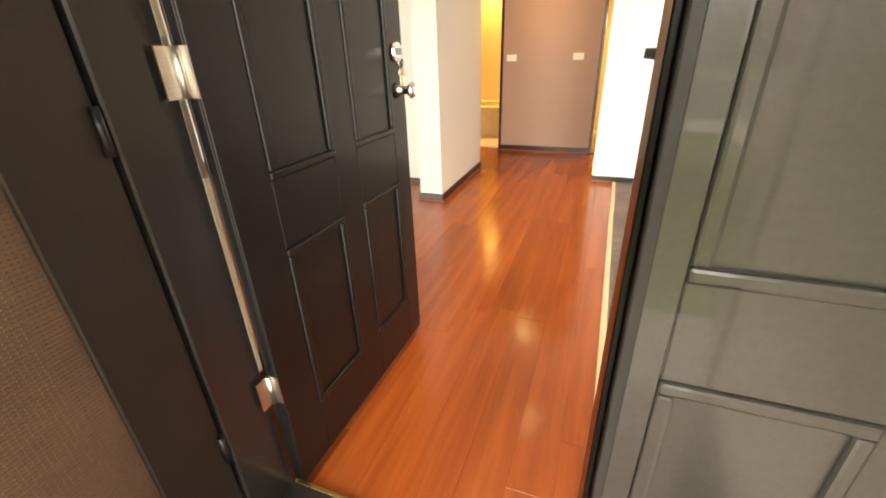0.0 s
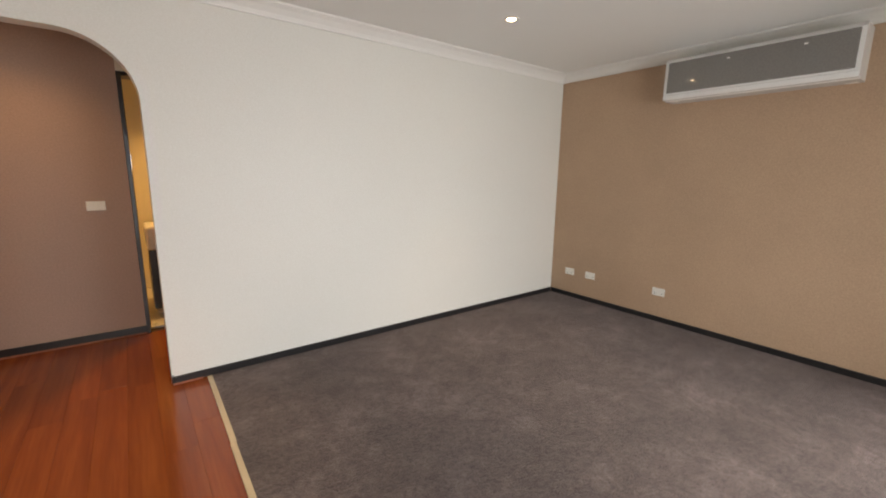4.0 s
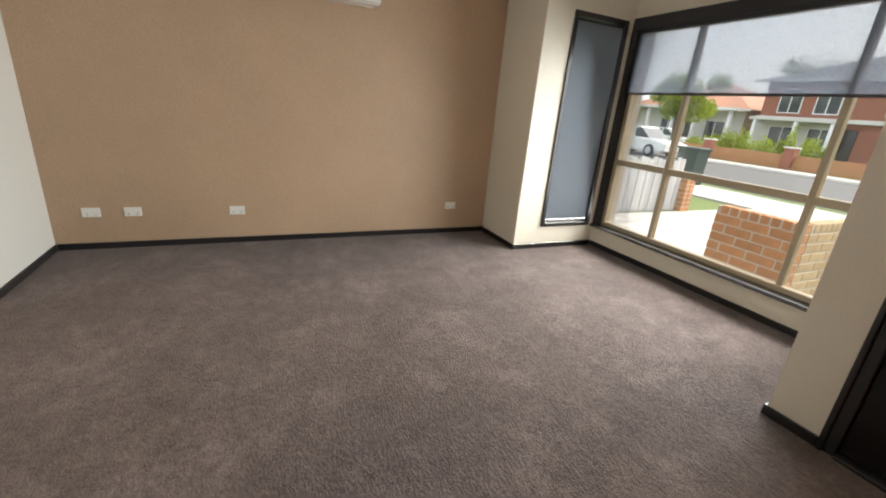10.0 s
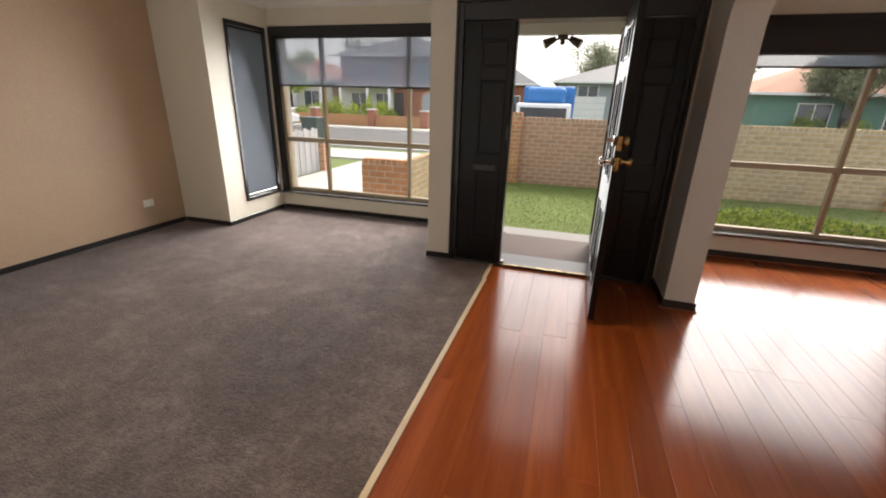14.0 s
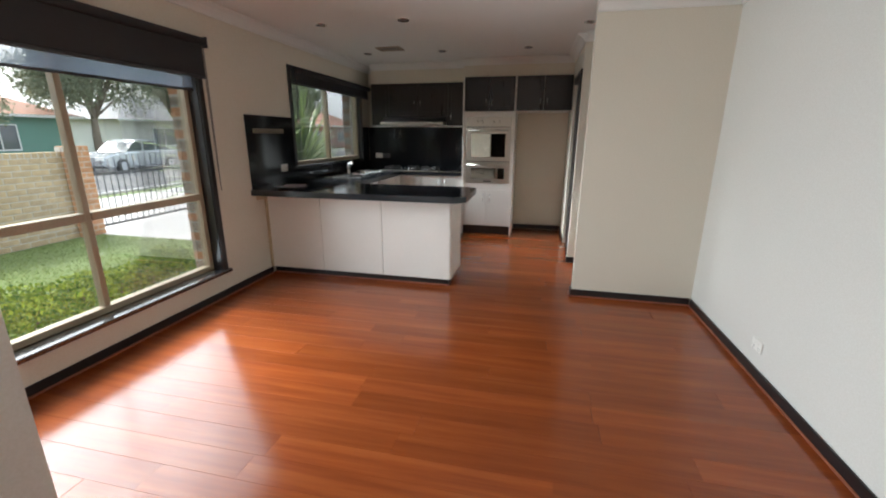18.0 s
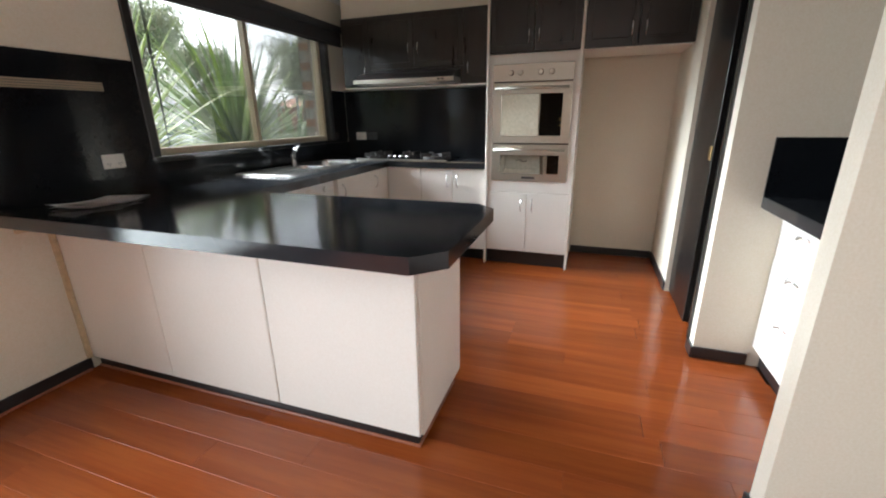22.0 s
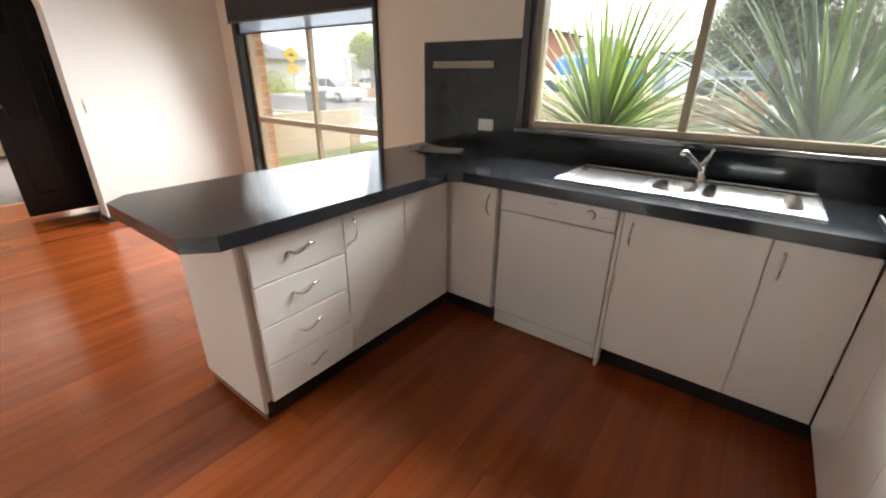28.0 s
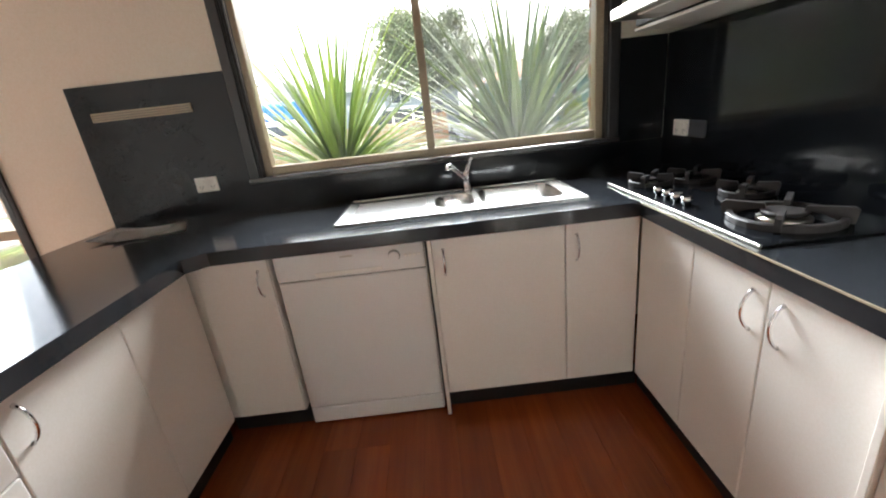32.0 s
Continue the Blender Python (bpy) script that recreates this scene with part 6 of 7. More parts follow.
fence = thing("brick_fence", (-1.5, -5.75, GZ), "cream brick front fence across the lawn", "brick wall")
brick_wall(fence, -4.75, -5.75, GZ, 4.1, 1.42, "x", M_CREAMBRICK, 290)
fence = thing("brick_fence", (0.7, -5.75, GZ), "orange-pink brick front fence facing the front door", "brick wall")
brick_wall(fence, -0.64, -5.75, GZ, 2.6, 1.42, "x", M_PINKBRICK, 290)
for x in (-4.9, 1.98):
    pier = thing("brick_pier", (x, -5.7, GZ), "orange brick pier at the end of the front fence", "brick pier", "fence piers")
    brick_wall(pier, x - 0.17, -5.63, GZ, 0.35, 1.48, "x", M_ORANGEBRICK, 60)
    brick_wall(pier, x - 0.17, -5.75, GZ, 0.35, 1.48, "x", M_ORANGEBRICK, 60)
low = thing("garden_wall", (2.95, -3.0, GZ), "low brick garden wall between lawn and driveway", "brick wall")
brick_wall(low, 2.87, -1.87, GZ, 0.72, 0.92, "x", M_ORANGEBRICK, 60)
brick_wall(low, 2.925, -5.70, GZ, 3.77, 0.92, "y", M_CREAMBRICK, 230)
# brick skin of the house
skin = wall_y(bmesh.new(), -1.305, -1.20, -6.3, 0.0, -0.5, 2.5, [(-2.53, -0.50, 0.24, 2.10), (-5.692, -3.84, 1.05, 2.11)])
wall_y(skin, -1.305, -1.20, 1.745, 4.46, -0.5, 2.5, [(2.04, 4.29, 0.225, 2.11)])
hs = setting("wall_brick_skin", skin, M_MORTAR, "orange brick outer skin of the house", "wall")
for x in (-2.75, -0.51, -5.915):
    brick_wall(hs, x, -1.257, 0.24 if x > -6 else 1.07, 0.235, 1.86 if x > -6 else 1.0, "x", M_ORANGEBRICK, 60, False)
setting("eave", B((-6.6, 1.9, -1.85, -1.306, 2.40, 2.46), (1.7, 5.0, -1.85, -1.306, 2.40, 2.46), (0.0, 1.745, -1.306, -0.2, 2.40, 2.46)), M_TRIMWHITE, "white eave lining above the windows", "eave")
setting("roof", B((-6.8, 5.4, -2.0, 6.6, 2.52, 2.62)), M_ROOFTERRA, "tiled roof of the house", "roof")
setting("wall_outer", B((5.1, 5.2, -0.34, 6.5, -0.5, 2.52), (-6.4, -6.22, -1.3, 6.5, -0.5, 2.52), (-6.3, 5.2, 6.4, 6.5, -0.5, 2.52)), M_ORANGEBRICK, "brick outer walls of the house", "wall")

# porch beam and flood lamps
setting("porch_beam", B((-0.35, 2.0, -1.90, -1.80, 2.135, 2.399, 0.004)), M_TRIMWHITE, "white painted beam along the porch edge", "beam")
LX, LY, LZ = 1.02, -1.85, 2.134
pl = thing("porch_lamp", (LX, LY, LZ), "bronze twin flood lamp under the porch beam", "lamp")
part("base", tube(bmesh.new(), [(LX, LY, LZ), (LX, LY, LZ - 0.03), (LX, LY, LZ - 0.045)], [0.06, 0.055, 0.03], 16), M_LAMPBROWN, pl)
for sg in (-1, 1):
    part("arm", tube(bmesh.new(), [(LX, LY, LZ - 0.03), (LX + sg * 0.09, LY, LZ - 0.045)], 0.012, 8), M_LAMPBROWN, pl)
    part("shade", tube(bmesh.new(), [(LX + sg * 0.08, LY, LZ - 0.035), (LX + sg * 0.13, LY + 0.01, LZ - 0.06), (LX + sg * 0.20, LY + 0.02, LZ - 0.095)], [0.03, 0.042, 0.055], 16), M_LAMPBROWN, pl)
    part("lens", tube(bmesh.new(), [(LX + sg * 0.199, LY + 0.02, LZ - 0.0945), (LX + sg * 0.206, LY + 0.021, LZ - 0.098)], [0.05, 0.046], 16), M_PLASTIC, pl)
part("sensor", tube(bmesh.new(), [(LX, LY, LZ - 0.04), (LX, LY + 0.01, LZ - 0.085), (LX, LY + 0.015, LZ - 0.095)], [0.028, 0.03, 0.018], 12), M_LAMPBROWN, pl)

# iron gate beside the fence
gate = thing("iron_gate", (-6.0, -5.75, GZ), "wrought-iron driveway gate with thin bars", "gate")
part("gate_frame", B((-7.9, -5.12, -5.765, -5.735, GZ + 0.08, GZ + 0.12), (-7.9, -5.12, -5.765, -5.735, 0.72, 0.76), (-5.15, -5.12, -5.765, -5.735, GZ + 0.02, 1.0), (-7.9, -7.87, -5.765, -5.735, GZ + 0.02, 1.0)), M_DARKPLASTIC, gate)
for k in range(22):
    x = -7.8 + 0.122 * k
    part("bar", tube(bmesh.new(), [(x, -5.75, GZ + 0.1), (x, -5.75, 0.95 + 0.12 * math.sin(math.pi * k / 21))], 0.009, 6), M_DARKPLASTIC, gate)

# paling fence on the driveway's far side
pf = thing("paling_fence", (6.5, -3.0, GZ), "grey weathered timber paling fence beside the driveway", "fence")
for k in range(44):
    y = -5.15 + 0.105 * k
    h = 0.72 + 0.03 * math.sin(k * 2.1)
    part("paling", B((6.43 + 0.006 * (k % 2), 6.45 + 0.006 * (k % 2), y, y + 0.1, GZ, h)), M_PALING, pf)
part("rail", B((6.462, 6.50, -5.15, -0.6, 0.05, 0.11), (6.462, 6.50, -5.15, -0.6, 0.5, 0.56)), M_PALING, pf)
pier = thing("brick_pier", (6.5, -5.4, GZ), "orange brick pier at the end of the paling fence", "brick pier", "fence piers")
brick_wall(pier, 6.32, -5.25, GZ, 0.35, 0.75, "x", M_ORANGEBRICK, 40)
brick_wall(pier, 6.32, -5.37, GZ, 0.35, 0.75, "x", M_ORANGEBRICK, 40)
drain = thing("drain_grate", (5.87, -2.24, GZ), "rust-red steel drain grate set in the driveway", "grate")
part("frame", B((5.62, 6.14, -2.42, -2.40, GZ, GZ + 0.012), (5.62, 6.14, -2.08, -2.06, GZ, GZ + 0.012), (5.62, 5.64, -2.40, -2.08, GZ, GZ + 0.012), (6.12, 6.14, -2.40, -2.08, GZ, GZ + 0.012)), M_RUST, drain)
for k in range(8):
    part("bar", B((5.67 + 0.056 * k, 5.695 + 0.056 * k, -2.40, -2.08, GZ, GZ + 0.01)), M_RUST, drain)
bin_ = thing("wheelie_bin", (9.2, -9.2, GZ), "dark green wheelie bin beside the footpath", "bin")
bm = bmesh.new()
prism(bm, [(8.93, GZ + 0.04), (9.42, GZ + 0.04), (9.5, 0.72), (8.88, 0.72)], "y", -9.45, -8.95)
part("body", bm, M_BINGREEN, bin_)
part("lid", B((8.84, 9.54, -9.5, -8.92, 0.72, 0.78, 0.02, 2)), M_BINGREEN, bin_)
for x in (8.96, 9.40):
    part("wheel", tube(bmesh.new(), [(x, -9.46, GZ + 0.06), (x + 0.05, -9.46, GZ + 0.06)], 0.1, 14), M_TYRE, bin_)


# ---- houses across the street ----
def house(x0, x1, y0, y1, eave, ridge, wall, roof, label, wins, garage=None, door=None, base=GZ - 0.1):
    ob = thing("house", ((x0 + x1) / 2, (y0 + y1) / 2, base), label, "house")
    part("wall", B((x0, x1, y0, y1, base, eave)), wall, ob)
    o, s = 0.6, min(x1 - x0, y1 - y0) / 2 + 0.6
    bm = bmesh.new()
    lo = [bm.verts.new(v) for v in ((x0 - o, y0 - o, eave), (x1 + o, y0 - o, eave), (x1 + o, y1 + o, eave), (x0 - o, y1 + o, eave))]
    if x1 - x0 >= y1 - y0:
        hi = [bm.verts.new((x0 - o + s, (y0 + y1) / 2, ridge)), bm.verts.new((x1 + o - s + 0.01, (y0 + y1) / 2, ridge))]
        fs = ((lo[0], lo[1], hi[1], hi[0]), (lo[1], lo[2], hi[1]), (lo[2], lo[3], hi[0], hi[1]), (lo[3], lo[0], hi[0]))
    else:
        hi = [bm.verts.new(((x0 + x1) / 2, y0 - o + s, ridge)), bm.verts.new(((x0 + x1) / 2, y1 + o - s + 0.01, ridge))]
        fs = ((lo[0], lo[1], hi[0]), (lo[1], lo[2], hi[1], hi[0]), (lo[2], lo[3], hi[1]), (lo[3], lo[0], hi[0], hi[1]))
    for f in fs:
        bm.faces.new(f)
    bm.faces.new(lo[::-1])
    part("roof", bm, roof, ob)
    part("gutter", B((x0 - o - 0.05, x1 + o + 0.05, y1 + o - 0.02, y1 + o + 0.08, eave - 0.12, eave + 0.02)), M_TRIMWHITE, ob)
    for a, b, c, d in wins:
        w = part("window", B((a, b, y1 + 0.01, y1 + 0.05, c, d)), M_WINDARK, ob)
        part("frame", B((a - 0.06, b + 0.06, y1 + 0.005, y1 + 0.07, c - 0.07, c), (a - 0.06, b + 0.06, y1 + 0.005, y1 + 0.07, d, d + 0.06), (a - 0.06, a, y1 + 0.005, y1 + 0.07, c, d), (b, b + 0.06, y1 + 0.005, y1 + 0.07, c, d), ((a + b) / 2 - 0.03, (a + b) / 2 + 0.03, y1 + 0.052, y1 + 0.07, c, d)), M_TRIMWHITE, w)
    if garage:
        g = part("garage_door", B((garage[0], garage[1], y1 + 0.01, y1 + 0.06, base, 2.1)), M_TRIMWHITE, ob)
        for k in range(4):
            part("panel_joint", B((garage[0], garage[1], y1 + 0.058, y1 + 0.064, 0.1 + 0.5 * k, 0.12 + 0.5 * k)), M_GREYREND, g)
    if door:
        part("front_door", B((door, door + 0.9, y1 + 0.01, y1 + 0.06, base, 2.0)), M_DARKCAB, ob)
    return ob


hA = house(11.0, 21.0, -42.0, -32.0, 4.95, 7.2, M_REDBRICK, M_ROOFGREY, "two-storey red brick house with grey tiled hip roof", [(18.6, 19.9, 2.9, 4.4), (16.4, 17.7, 2.9, 4.4), (12.6, 14.0, 2.9, 4.4), (18.4, 20.0, 0.4, 1.9), (16.2, 17.6, 0.4, 1.9)], None, 15.0)
arch = [(11.2, GZ), (13.3, GZ), (13.3, 1.55)] + [(12.25 + 1.05 * math.cos(math.pi * k / 12), 1.55 + 0.6 * math.sin(math.pi * k / 12)) for k in range(1, 12)] + [(11.2, 1.55)]
for nm, grow, y, mat in (("garage_surround", 0.16, -31.97, M_ORANGEBRICK), ("garage_door", 0.0, -31.93, M_GREYREND)):
    bm = bmesh.new()
    ring = [bm.verts.new((12.25 + (px - 12.25) * (1 + grow), y, pz if pz == GZ else 1.55 + (pz - 1.55) * (1 + grow * 1.6))) for px, pz in arch]
    face = bm.faces.new(ring)
    ext = bmesh.ops.extrude_face_region(bm, geom=[face])
    for v in ext["geom"]:
        if isinstance(v, bmesh.types.BMVert):
            v.co.y -= 0.06
    bmesh.ops.recalc_face_normals(bm, faces=bm.faces)
    part(nm, bm, mat, hA)
part("ground_floor_render", B((16.0, 21.02, -32.01, -31.992, GZ - 0.1, 2.34)), M_RENDER, hA, "cream rendered ground-floor wall")
for x in (15.95, 18.0, 20.6):
    part("porch_column", tube(bmesh.new(), [(x, -31.0, GZ - 0.1), (x, -31.0, 2.3)], 0.13, 12), M_TRIMWHITE, hA, "white porch column")
part("porch_beam", B((15.7, 21.0, -31.68, -30.85, 2.30, 2.5)), M_RENDER, hA)
part("balcony_band", B((10.9, 21.1, -32.0, -31.7, 2.35, 2.6)), M_RENDER, hA, "pale render band between the storeys")
hB = house(22.6, 34.0, -43.0, -33.0, 3.0, 5.4, M_RENDER, M_ROOFTERRA, "single-storey pale house with tiled roof and porch columns", [(28.5, 30.0, 0.4, 2.0), (24.0, 25.6, 0.4, 2.0)], None, 26.6)
for x in (23.0, 25.9, 28.0, 30.6, 33.4):
    part("column", tube(bmesh.new(), [(x, -31.8, GZ - 0.1), (x, -31.8, 2.9)], 0.16, 12), M_TRIMWHITE, hB)
part("porch_roof", B((22.4, 34.2, -33.0, -31.4, 2.85, 3.05)), M_TRIMWHITE, hB)
house(-7.5, 2.2, -44.0, -34.0, 3.2, 5.0, M_GREYREND, M_ROOFGREY, "grey rendered house with grey hip roof across the street", [(-0.9, 0.6, 1.9, 2.9), (-3.6, -2.2, 1.9, 2.9), (-6.4, -4.6, 0.4, 1.8)], (-1.6, 1.4))
house(4.5, 9.0, -42.0, -35.0, 3.0, 4.6, M_REDBRICK, M_ROOFGREY, "red brick house with grey roof across the street", [(5.4, 7.4, 0.6, 2.0)])
house(-19.0, -9.0, -33.0, -25.0, 2.35, 4.3, M_GREENPAINT, M_ROOFTERRA, "green weatherboard cottage with terracotta roof", [(-12.5, -11.0, 0.6, 1.8), (-16.5, -15.0, 0.6, 1.8)], None, -13.9)
house(-36.0, -24.0, -36.0, -27.0, 2.4, 4.4, M_RENDER, M_ROOFGREY, "pale house with grey roof further along the street", [(-28.5, -26.5, 0.6, 1.8), (-33.5, -31.5, 0.6, 1.8)])
house(38.0, 50.0, -30.0, -22.0, 2.8, 5.0, M_RENDER, M_ROOFGREY, "pale corner house with grey tiled roof", [(40.0, 42.0, 0.6, 1.8), (45.0, 47.0, 0.6, 1.8)])
house(-62.0, -44.0, -34.0, -26.0, 2.6, 4.8, M_REDBRICK, M_ROOFTERRA, "brick house with terracotta roof down the street", [(-50.0, -48.0, 0.6, 1.8), (-57.0, -55.0, 0.6, 1.8)])

of = thing("brick_fence", (15.0, -22.0, GZ), "low orange brick fence in front of the two-storey house", "brick wall")
bm = bmesh.new()
r5 = random.Random(5)
for c in range(8):
    for k in range(70):
        x = 9.5 + 0.24 * k + (0.12 if c % 2 else 0)
        box(bm, x, x + 0.23, -22.1, -21.98, GZ + 0.086 * c, GZ + 0.086 * c + 0.076)
tagged(part("courses", bm, M_ORANGEBRICK, of), kind="stuff")
for x in (9.4, 13.0, 17.2, 21.0, 26.4):
    part("pier", B((x, x + 0.45, -22.25, -21.8, GZ, 0.75)), M_REDBRICK, of)
    part("pier_cap", B((x - 0.05, x + 0.5, -22.3, -21.75, 0.75, 0.82, 0.02)), M_RENDER, of)

# ---- trees and shrubs ----
for k, (x, y, h, c, mat, n) in enumerate(((-19.5, -23.5, 7.5, 3.6, M_GUM, 7000), (-27.0, -25.0, 6.5, 3.0, M_GUM, 3000), (-5.0, -23.0, 6.2, 2.9, M_GUM, 6500), (-13.0, -24.0, 5.5, 2.4, M_GUM, 2600), (-24.0, -13.5, 6.0, 2.6, M_GUM, 3000), (-1.6, -46.0, 7.5, 3.6, M_GUM, 2400),
                                              (21.8, -24.6, 4.6, 2.2, M_LIME, 2800), (36.0, -20.0, 6.0, 3.0, M_GUM, 2400), (17.0, -9.9, 4.6, 1.9, M_LIME, 2600), (24.0, -44.0, 8.0, 3.5, M_GUM, 2000), (-35.0, -23.0, 8.0, 4.0, M_GUM, 2400), (-9.0, -36.0, 7.0, 3.0, M_GUM, 2000))):
    tree(x, y, h, c, mat, 40 + k, "street tree with an open crown of small leaves", int(n * 3.2), trunk=0.16 + 0.02 * h / 3, leaf=0.14)
for k, (x, y, w, h, mat) in enumerate(((15.2, -23.3, 1.0, 1.7, M_LIME), (18.2, -23.4, 0.9, 1.6, M_LIME), (19.6, -23.6, 0.8, 1.3, M_LIME), (13.2, -23.4, 0.8, 2.0, M_LIME), (12.4, -23.2, 0.7, 1.2, M_HEDGE), (23.5, -24.0, 0.8, 1.3, M_LIME), (16.6, -23.5, 0.8, 2.1, M_LIME), (17.3, -23.3, 0.7, 1.9, M_LIME), (14.2, -23.6, 0.6, 2.2, M_LIME), (30.0, -20.8, 1.8, 2.2, M_LIME), (33.0, -20.8, 2.0, 2.4, M_LIME), (-11.0, -23.6, 1.0, 1.9, M_HEDGE), (-13.2, -23.6, 0.9, 1.6, M_LIME), (-10.4, -7.2, 0.9, 1.0, M_HEDGE), (-8.2, -3.4, 0.7, 0.8, M_HEDGE))):
    shrub(x, y, w, h, mat, 80 + k, "rounded yellow-green garden shrub", 1100)
for k, (x, y, w, h) in enumerate(((10.6, -4.7, 1.3, 2.0), (10.0, -3.2, 1.4, 2.15))):
    shrub(x, y, w, h, M_LIME, 130 + k, "large clipped yellow-green bush behind the paling fence", 5200, 0.06)


# ---- vehicles ----
def car(x, y, rz, paint, label, length=4.6, height=1.45, name="car"):
    ob = thing(name, (x, y, GZ - 0.045), label, "car", "parked cars")
    z = GZ - 0.045
    L, m = length, Matrix.Translation((x, y, z)) @ Matrix.Rotation(radians(rz), 4, "Z")

    def pm(nm, bm, mat, parent, label=""):
        bm.transform(m)
        return part(nm, bm, mat, parent, label)
    h = height
    side = [(-L / 2, 0.35), (-L / 2 + 0.03, 0.72), (-L / 2 + 0.5, 0.86), (-0.95, 0.92), (1.25, 0.95), (L / 2 - 0.25, 0.92), (L / 2, 0.75), (L / 2, 0.35), (L / 2 - 0.3, 0.22), (-L / 2 + 0.3, 0.22)]
    bm = prism(bmesh.new(), side, "y", -0.86, 0.86)
    bmesh.ops.bevel(bm, geom=[e for e in bm.edges if abs(e.verts[0].co.y - e.verts[1].co.y) < 0.01 and len(e.link_faces) == 2 and e.calc_face_angle(0) > 0.8], offset=0.07, segments=3, affect="EDGES")
    body = pm("body", bm, paint, ob)
    cab = [(-1.05, 0.9), (-0.35, h - 0.06), (0.0, h), (0.95, h - 0.02), (1.75, 0.93)]
    pm("roof", prism(bmesh.new(), [(-0.42, h - 0.09), (-0.3, h - 0.03), (0.0, h), (0.95, h - 0.01), (1.12, h - 0.1)], "y", -0.64, 0.64), paint, ob)
    pm("glasshouse", prism(bmesh.new(), [(-1.05, 0.9), (-0.42, h - 0.09), (1.12, h - 0.1), (1.75, 0.92)], "y", -0.70, 0.70), M_WINDARK, ob, "dark car windows")
    for px in (-0.05, 0.75):
        pm("pillar", prism(bmesh.new(), [(px, 0.9), (px + 0.09, 0.9), (px + 0.06, h - 0.05), (px - 0.02, h - 0.05)], "y", -0.715, 0.715), paint, ob)
    for wx in (-L / 2 + 0.9, L / 2 - 0.95):
        for wy in (-0.84, 0.84):
            w = pm("wheel", tube(bmesh.new(), [(wx, wy - 0.1, 0.31), (wx, wy - 0.08, 0.31), (wx, wy + 0.08, 0.31), (wx, wy + 0.1, 0.31)], [0.27, 0.31, 0.31, 0.27], 20), M_TYRE, ob)
            sy = math.copysign(0.102, wy)
            pm("rim", tube(bmesh.new(), [(wx, wy + sy * 0.9, 0.31), (wx, wy + sy * 1.06, 0.31)], [0.2, 0.18], 16), M_GALV, w)
    for wy in (-0.62, 0.62):
        pm("tail_light", B((L / 2 - 0.03, L / 2 + 0.012, wy - 0.2, wy + 0.2, 0.66, 0.82, 0.01)), M_RED, ob, "red tail light")
        pm("headlight", B((-L / 2 - 0.012, -L / 2 + 0.05, wy - 0.18, wy + 0.18, 0.58, 0.72, 0.01)), M_PLASTIC, ob, "clear headlight")
    pm("number_plate", B((L / 2, L / 2 + 0.015, -0.2, 0.2, 0.5, 0.6)), M_PLASTIC, ob)
    return ob


car(-16.2, -17.6, 188, M_SILVER, "silver sedan parked on the far side of the street", 4.8)
car(18.5, -17.8, 0, M_CARWHITE, "white hatchback parked across the street", 4.4, 1.5)
car(25.5, -28.5, 4, M_CARWHITE, "white car in the opposite driveway", 4.4, 1.5)
car(-4.2, -16.8, 2, M_CARWHITE, "white wagon parked across the street", 4.6, 1.75)
car(33.0, -17.8, 0, M_SILVER, "silver car parked further along the street", 4.4)
tk = thing("truck", (2.2, -18.0, GZ), "white truck with a blue load body parked across the street", "truck")
part("cab", B((0.9, 3.4, -18.9, -17.0, 0.2, 1.45, 0.12, 3)), M_CARWHITE, tk)
part("windscreen", B((1.1, 3.2, -17.01, -16.985, 0.72, 1.25)), M_WINDARK, tk)
part("load_body", B((0.8, 3.3, -24.5, -18.95, 0.4, 2.25, 0.1, 2)), M_BLUE, tk, "blue load body")
part("wind_deflector", B((1.2, 3.0, -18.8, -17.4, 1.45, 2.15, 0.2, 3)), M_BLUE, tk)
part("bumper", B((0.9, 3.4, -17.0, -16.9, 0.05, 0.28, 0.03)), M_DARKPLASTIC, tk)
for x in (1.0, 3.1):
    for y in (-17.6, -22.5):
        part("wheel", tube(bmesh.new(), [(x - 0.12, y, 0.18), (x + 0.16, y, 0.18)], 0.45, 18), M_TYRE, tk)

# ---- street furniture ----
sg = thing("road_sign", (26.1, -20.0, GZ), "yellow diamond speed hump sign on a steel post", "sign")
part("post", tube(bmesh.new(), [(26.1, -20.0, GZ - 0.1), (26.1, -20.0, 3.1)], 0.04, 10), M_GALV, sg)
bm = B((-0.46, 0.46, -0.012, 0.012, -0.46, 0.46, 0.004))
bm.transform(Matrix.Translation((26.05, -19.94, 2.75)) @ Matrix.Rotation(radians(52), 4, "Z") @ Matrix.Rotation(radians(45), 4, "Y"))
part("diamond_plate", bm, M_YELLOW, sg, "yellow diamond plate")
bm = bmesh.new()
prism(bm, [(-0.3, -0.1), (0.3, -0.1), (0.12, 0.1), (-0.12, 0.1)], "y", 0.013, 0.02)
bm.transform(Matrix.Translation((26.05, -19.94, 2.75)) @ Matrix.Rotation(radians(52), 4, "Z"))
part("hump_symbol", bm, M_DARKPLASTIC, sg)
bm = B((-0.36, 0.36, -0.012, 0.012, -0.3, 0.3, 0.004))
bm.transform(Matrix.Translation((26.05, -19.94, 1.75)) @ Matrix.Rotation(radians(52), 4, "Z"))
part("lower_plate", bm, M_YELLOW, sg, "yellow lower plate")
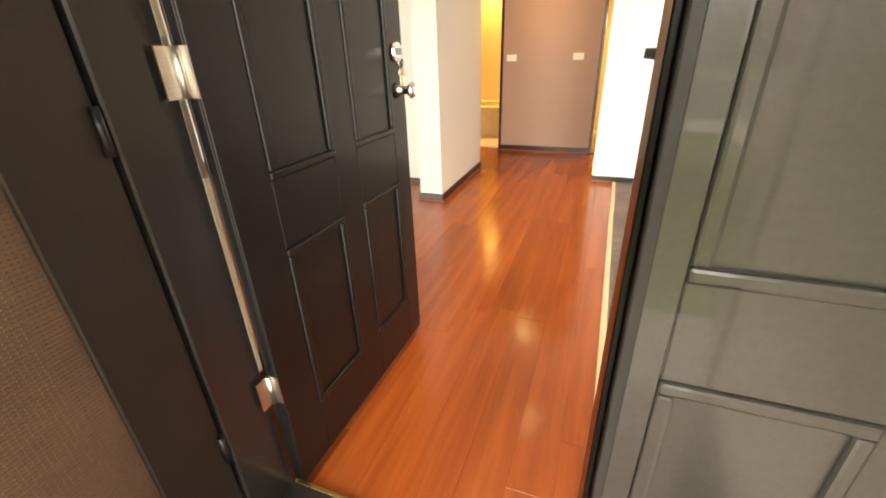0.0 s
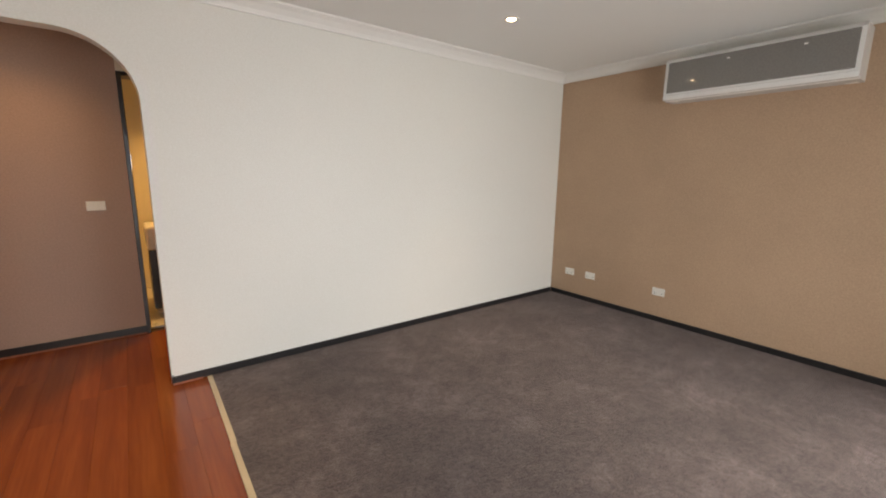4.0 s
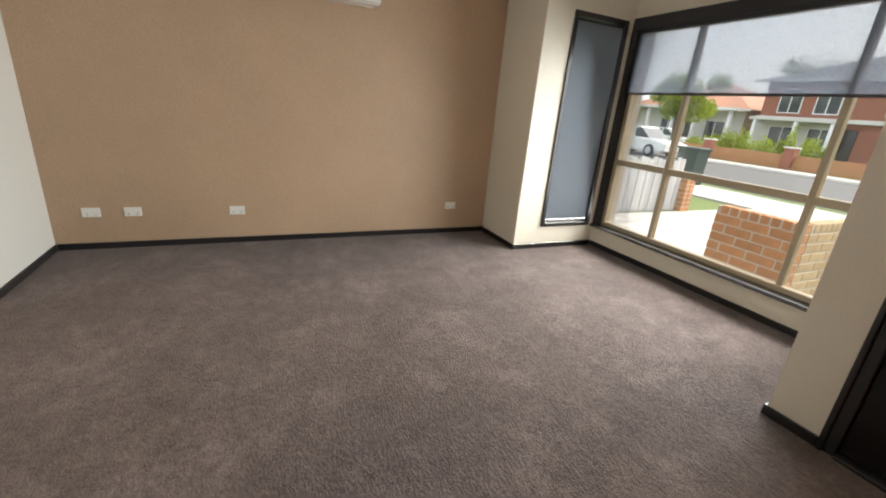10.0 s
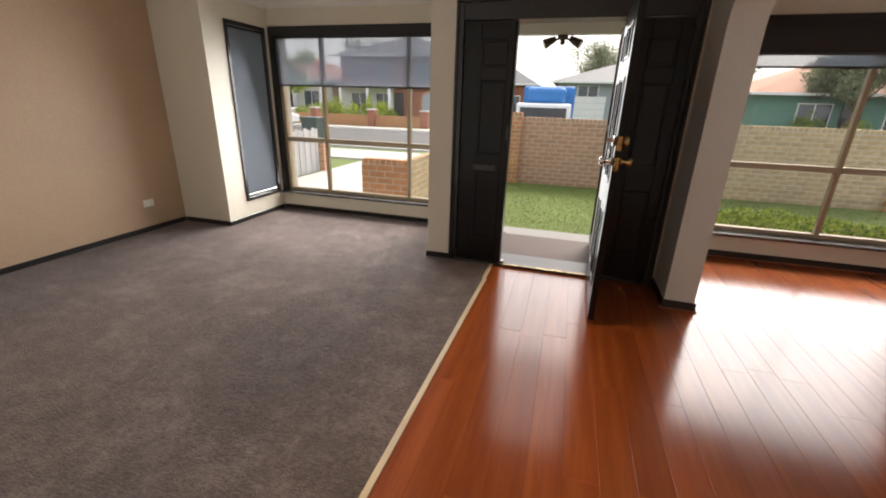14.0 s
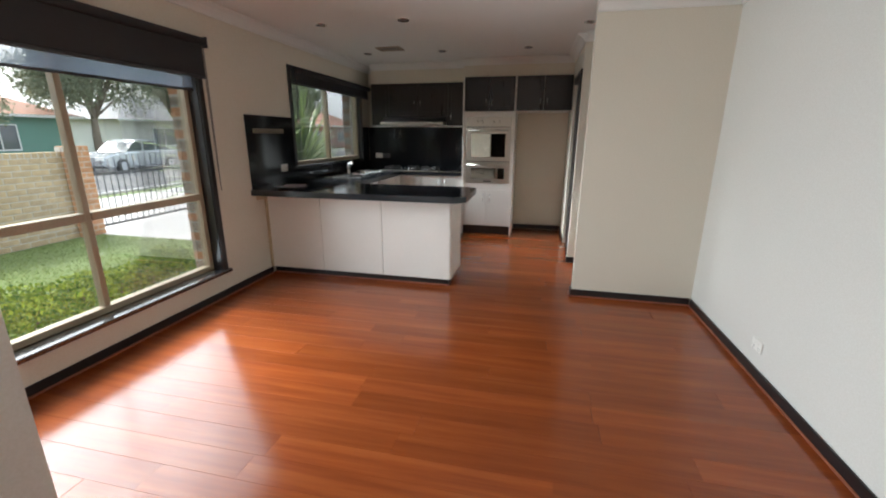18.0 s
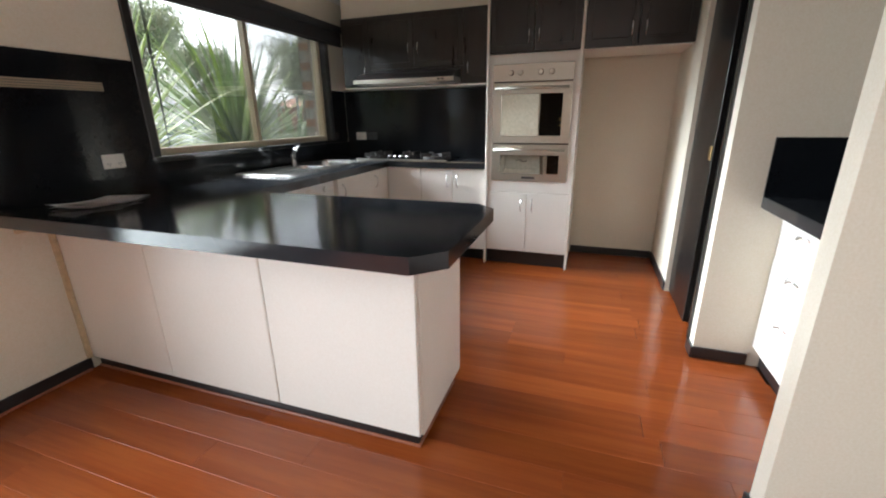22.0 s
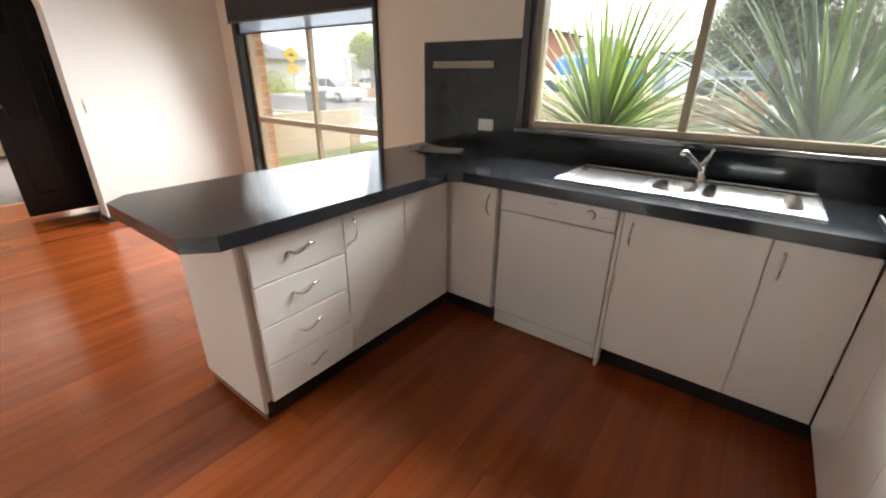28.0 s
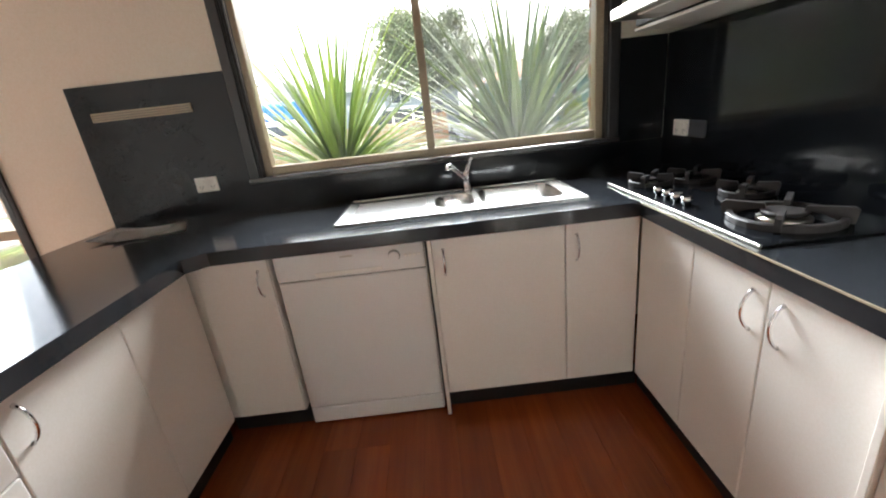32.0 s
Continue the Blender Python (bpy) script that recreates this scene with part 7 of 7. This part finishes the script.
for x, y, h in ((15.7, -9.9, 7.5), (-30.0, -20.0, 8.0)):
    lp = thing("light_pole", (x, y, GZ), "tall grey street light pole", "street lamp", "light poles")
    part("pole", tube(bmesh.new(), [(x, y, GZ - 0.1), (x, y, h)], [0.11, 0.07], 12), M_GALV, lp)
    part("arm", tube(bmesh.new(), [(x, y, h - 0.1), (x, y - 0.8, h + 0.25), (x, y - 1.8, h + 0.3)], [0.05, 0.04, 0.035], 8), M_GALV, lp)
    part("lamp_head", B((x - 0.12, x + 0.12, y - 2.3, y - 1.7, h + 0.22, h + 0.34, 0.03, 2)), M_GALV, lp)

# ---- floor boards, one by one ----
floor = new("floor")
tagged(floor, "glossy red-brown laminate boards through hall, dining room and kitchen", "floor", kind="structure")
PW, PL = 0.142, 1.285
plank_meshes = {}


def plank_mesh(w, length):
    key = (round(w, 3), round(length, 3))
    if key not in plank_meshes:
        bm = bmesh.new()
        g, e = 0.0002, 0.0006
        lo = [bm.verts.new((sx * (w / 2 - g), sy * (length / 2 - g), -0.013)) for sx, sy in ((-1, -1), (1, -1), (1, 1), (-1, 1))]
        mid = [bm.verts.new((sx * (w / 2 - g), sy * (length / 2 - g), -e)) for sx, sy in ((-1, -1), (1, -1), (1, 1), (-1, 1))]
        top = [bm.verts.new((sx * (w / 2 - g - e), sy * (length / 2 - g - e), 0.0)) for sx, sy in ((-1, -1), (1, -1), (1, 1), (-1, 1))]
        for a, b in ((lo, mid), (mid, top)):
            for k in range(4):
                bm.faces.new((a[k], a[(k + 1) % 4], b[(k + 1) % 4], b[k]))
        bm.faces.new(top)
        me = bpy.data.meshes.new("plank")
        bm.to_mesh(me)
        bm.free()
        me.materials.append(M_FLOOR)
        plank_meshes[key] = me
    return plank_meshes[key]


def floor_zone(x):
    """Where boards run along y at a given x."""
    if x > 0.0:
        return [(0.0, 4.70)] if x < 1.2 else [(0.0, 3.56)]
    if x > -0.2:
        return [(0.405, 2.602), (3.8, 4.72)]
    if x > -0.9:
        return [(-1.03, 3.015), (3.8, 4.82)]
    if x > -3.25:
        return [(-1.03, 3.015)]
    if x > -4.42:
        return [(-1.03, 2.36)]
    return [(-1.03, 2.12)]


rng = random.Random(7)
x = 1.385
while x > -6.06:
    w = min(PW, x + 6.06)
    for ya, yb in floor_zone(x - w / 2):
        y = ya - rng.choice((0.1, 0.4, 0.75, 1.0)) - rng.random() * 0.1
        while y < yb:
            a, b = max(y, ya), min(y + PL, yb)
            if b - a > 0.02:
                ob = bpy.data.objects.new("plank", plank_mesh(w, round(b - a, 2) if b - a < PL - 0.001 else PL))
                scene.collection.objects.link(ob)
                ob.location = (x - w / 2, (a + b) / 2, 0.0)
                ob.parent = floor
            y += PL
    x -= PW
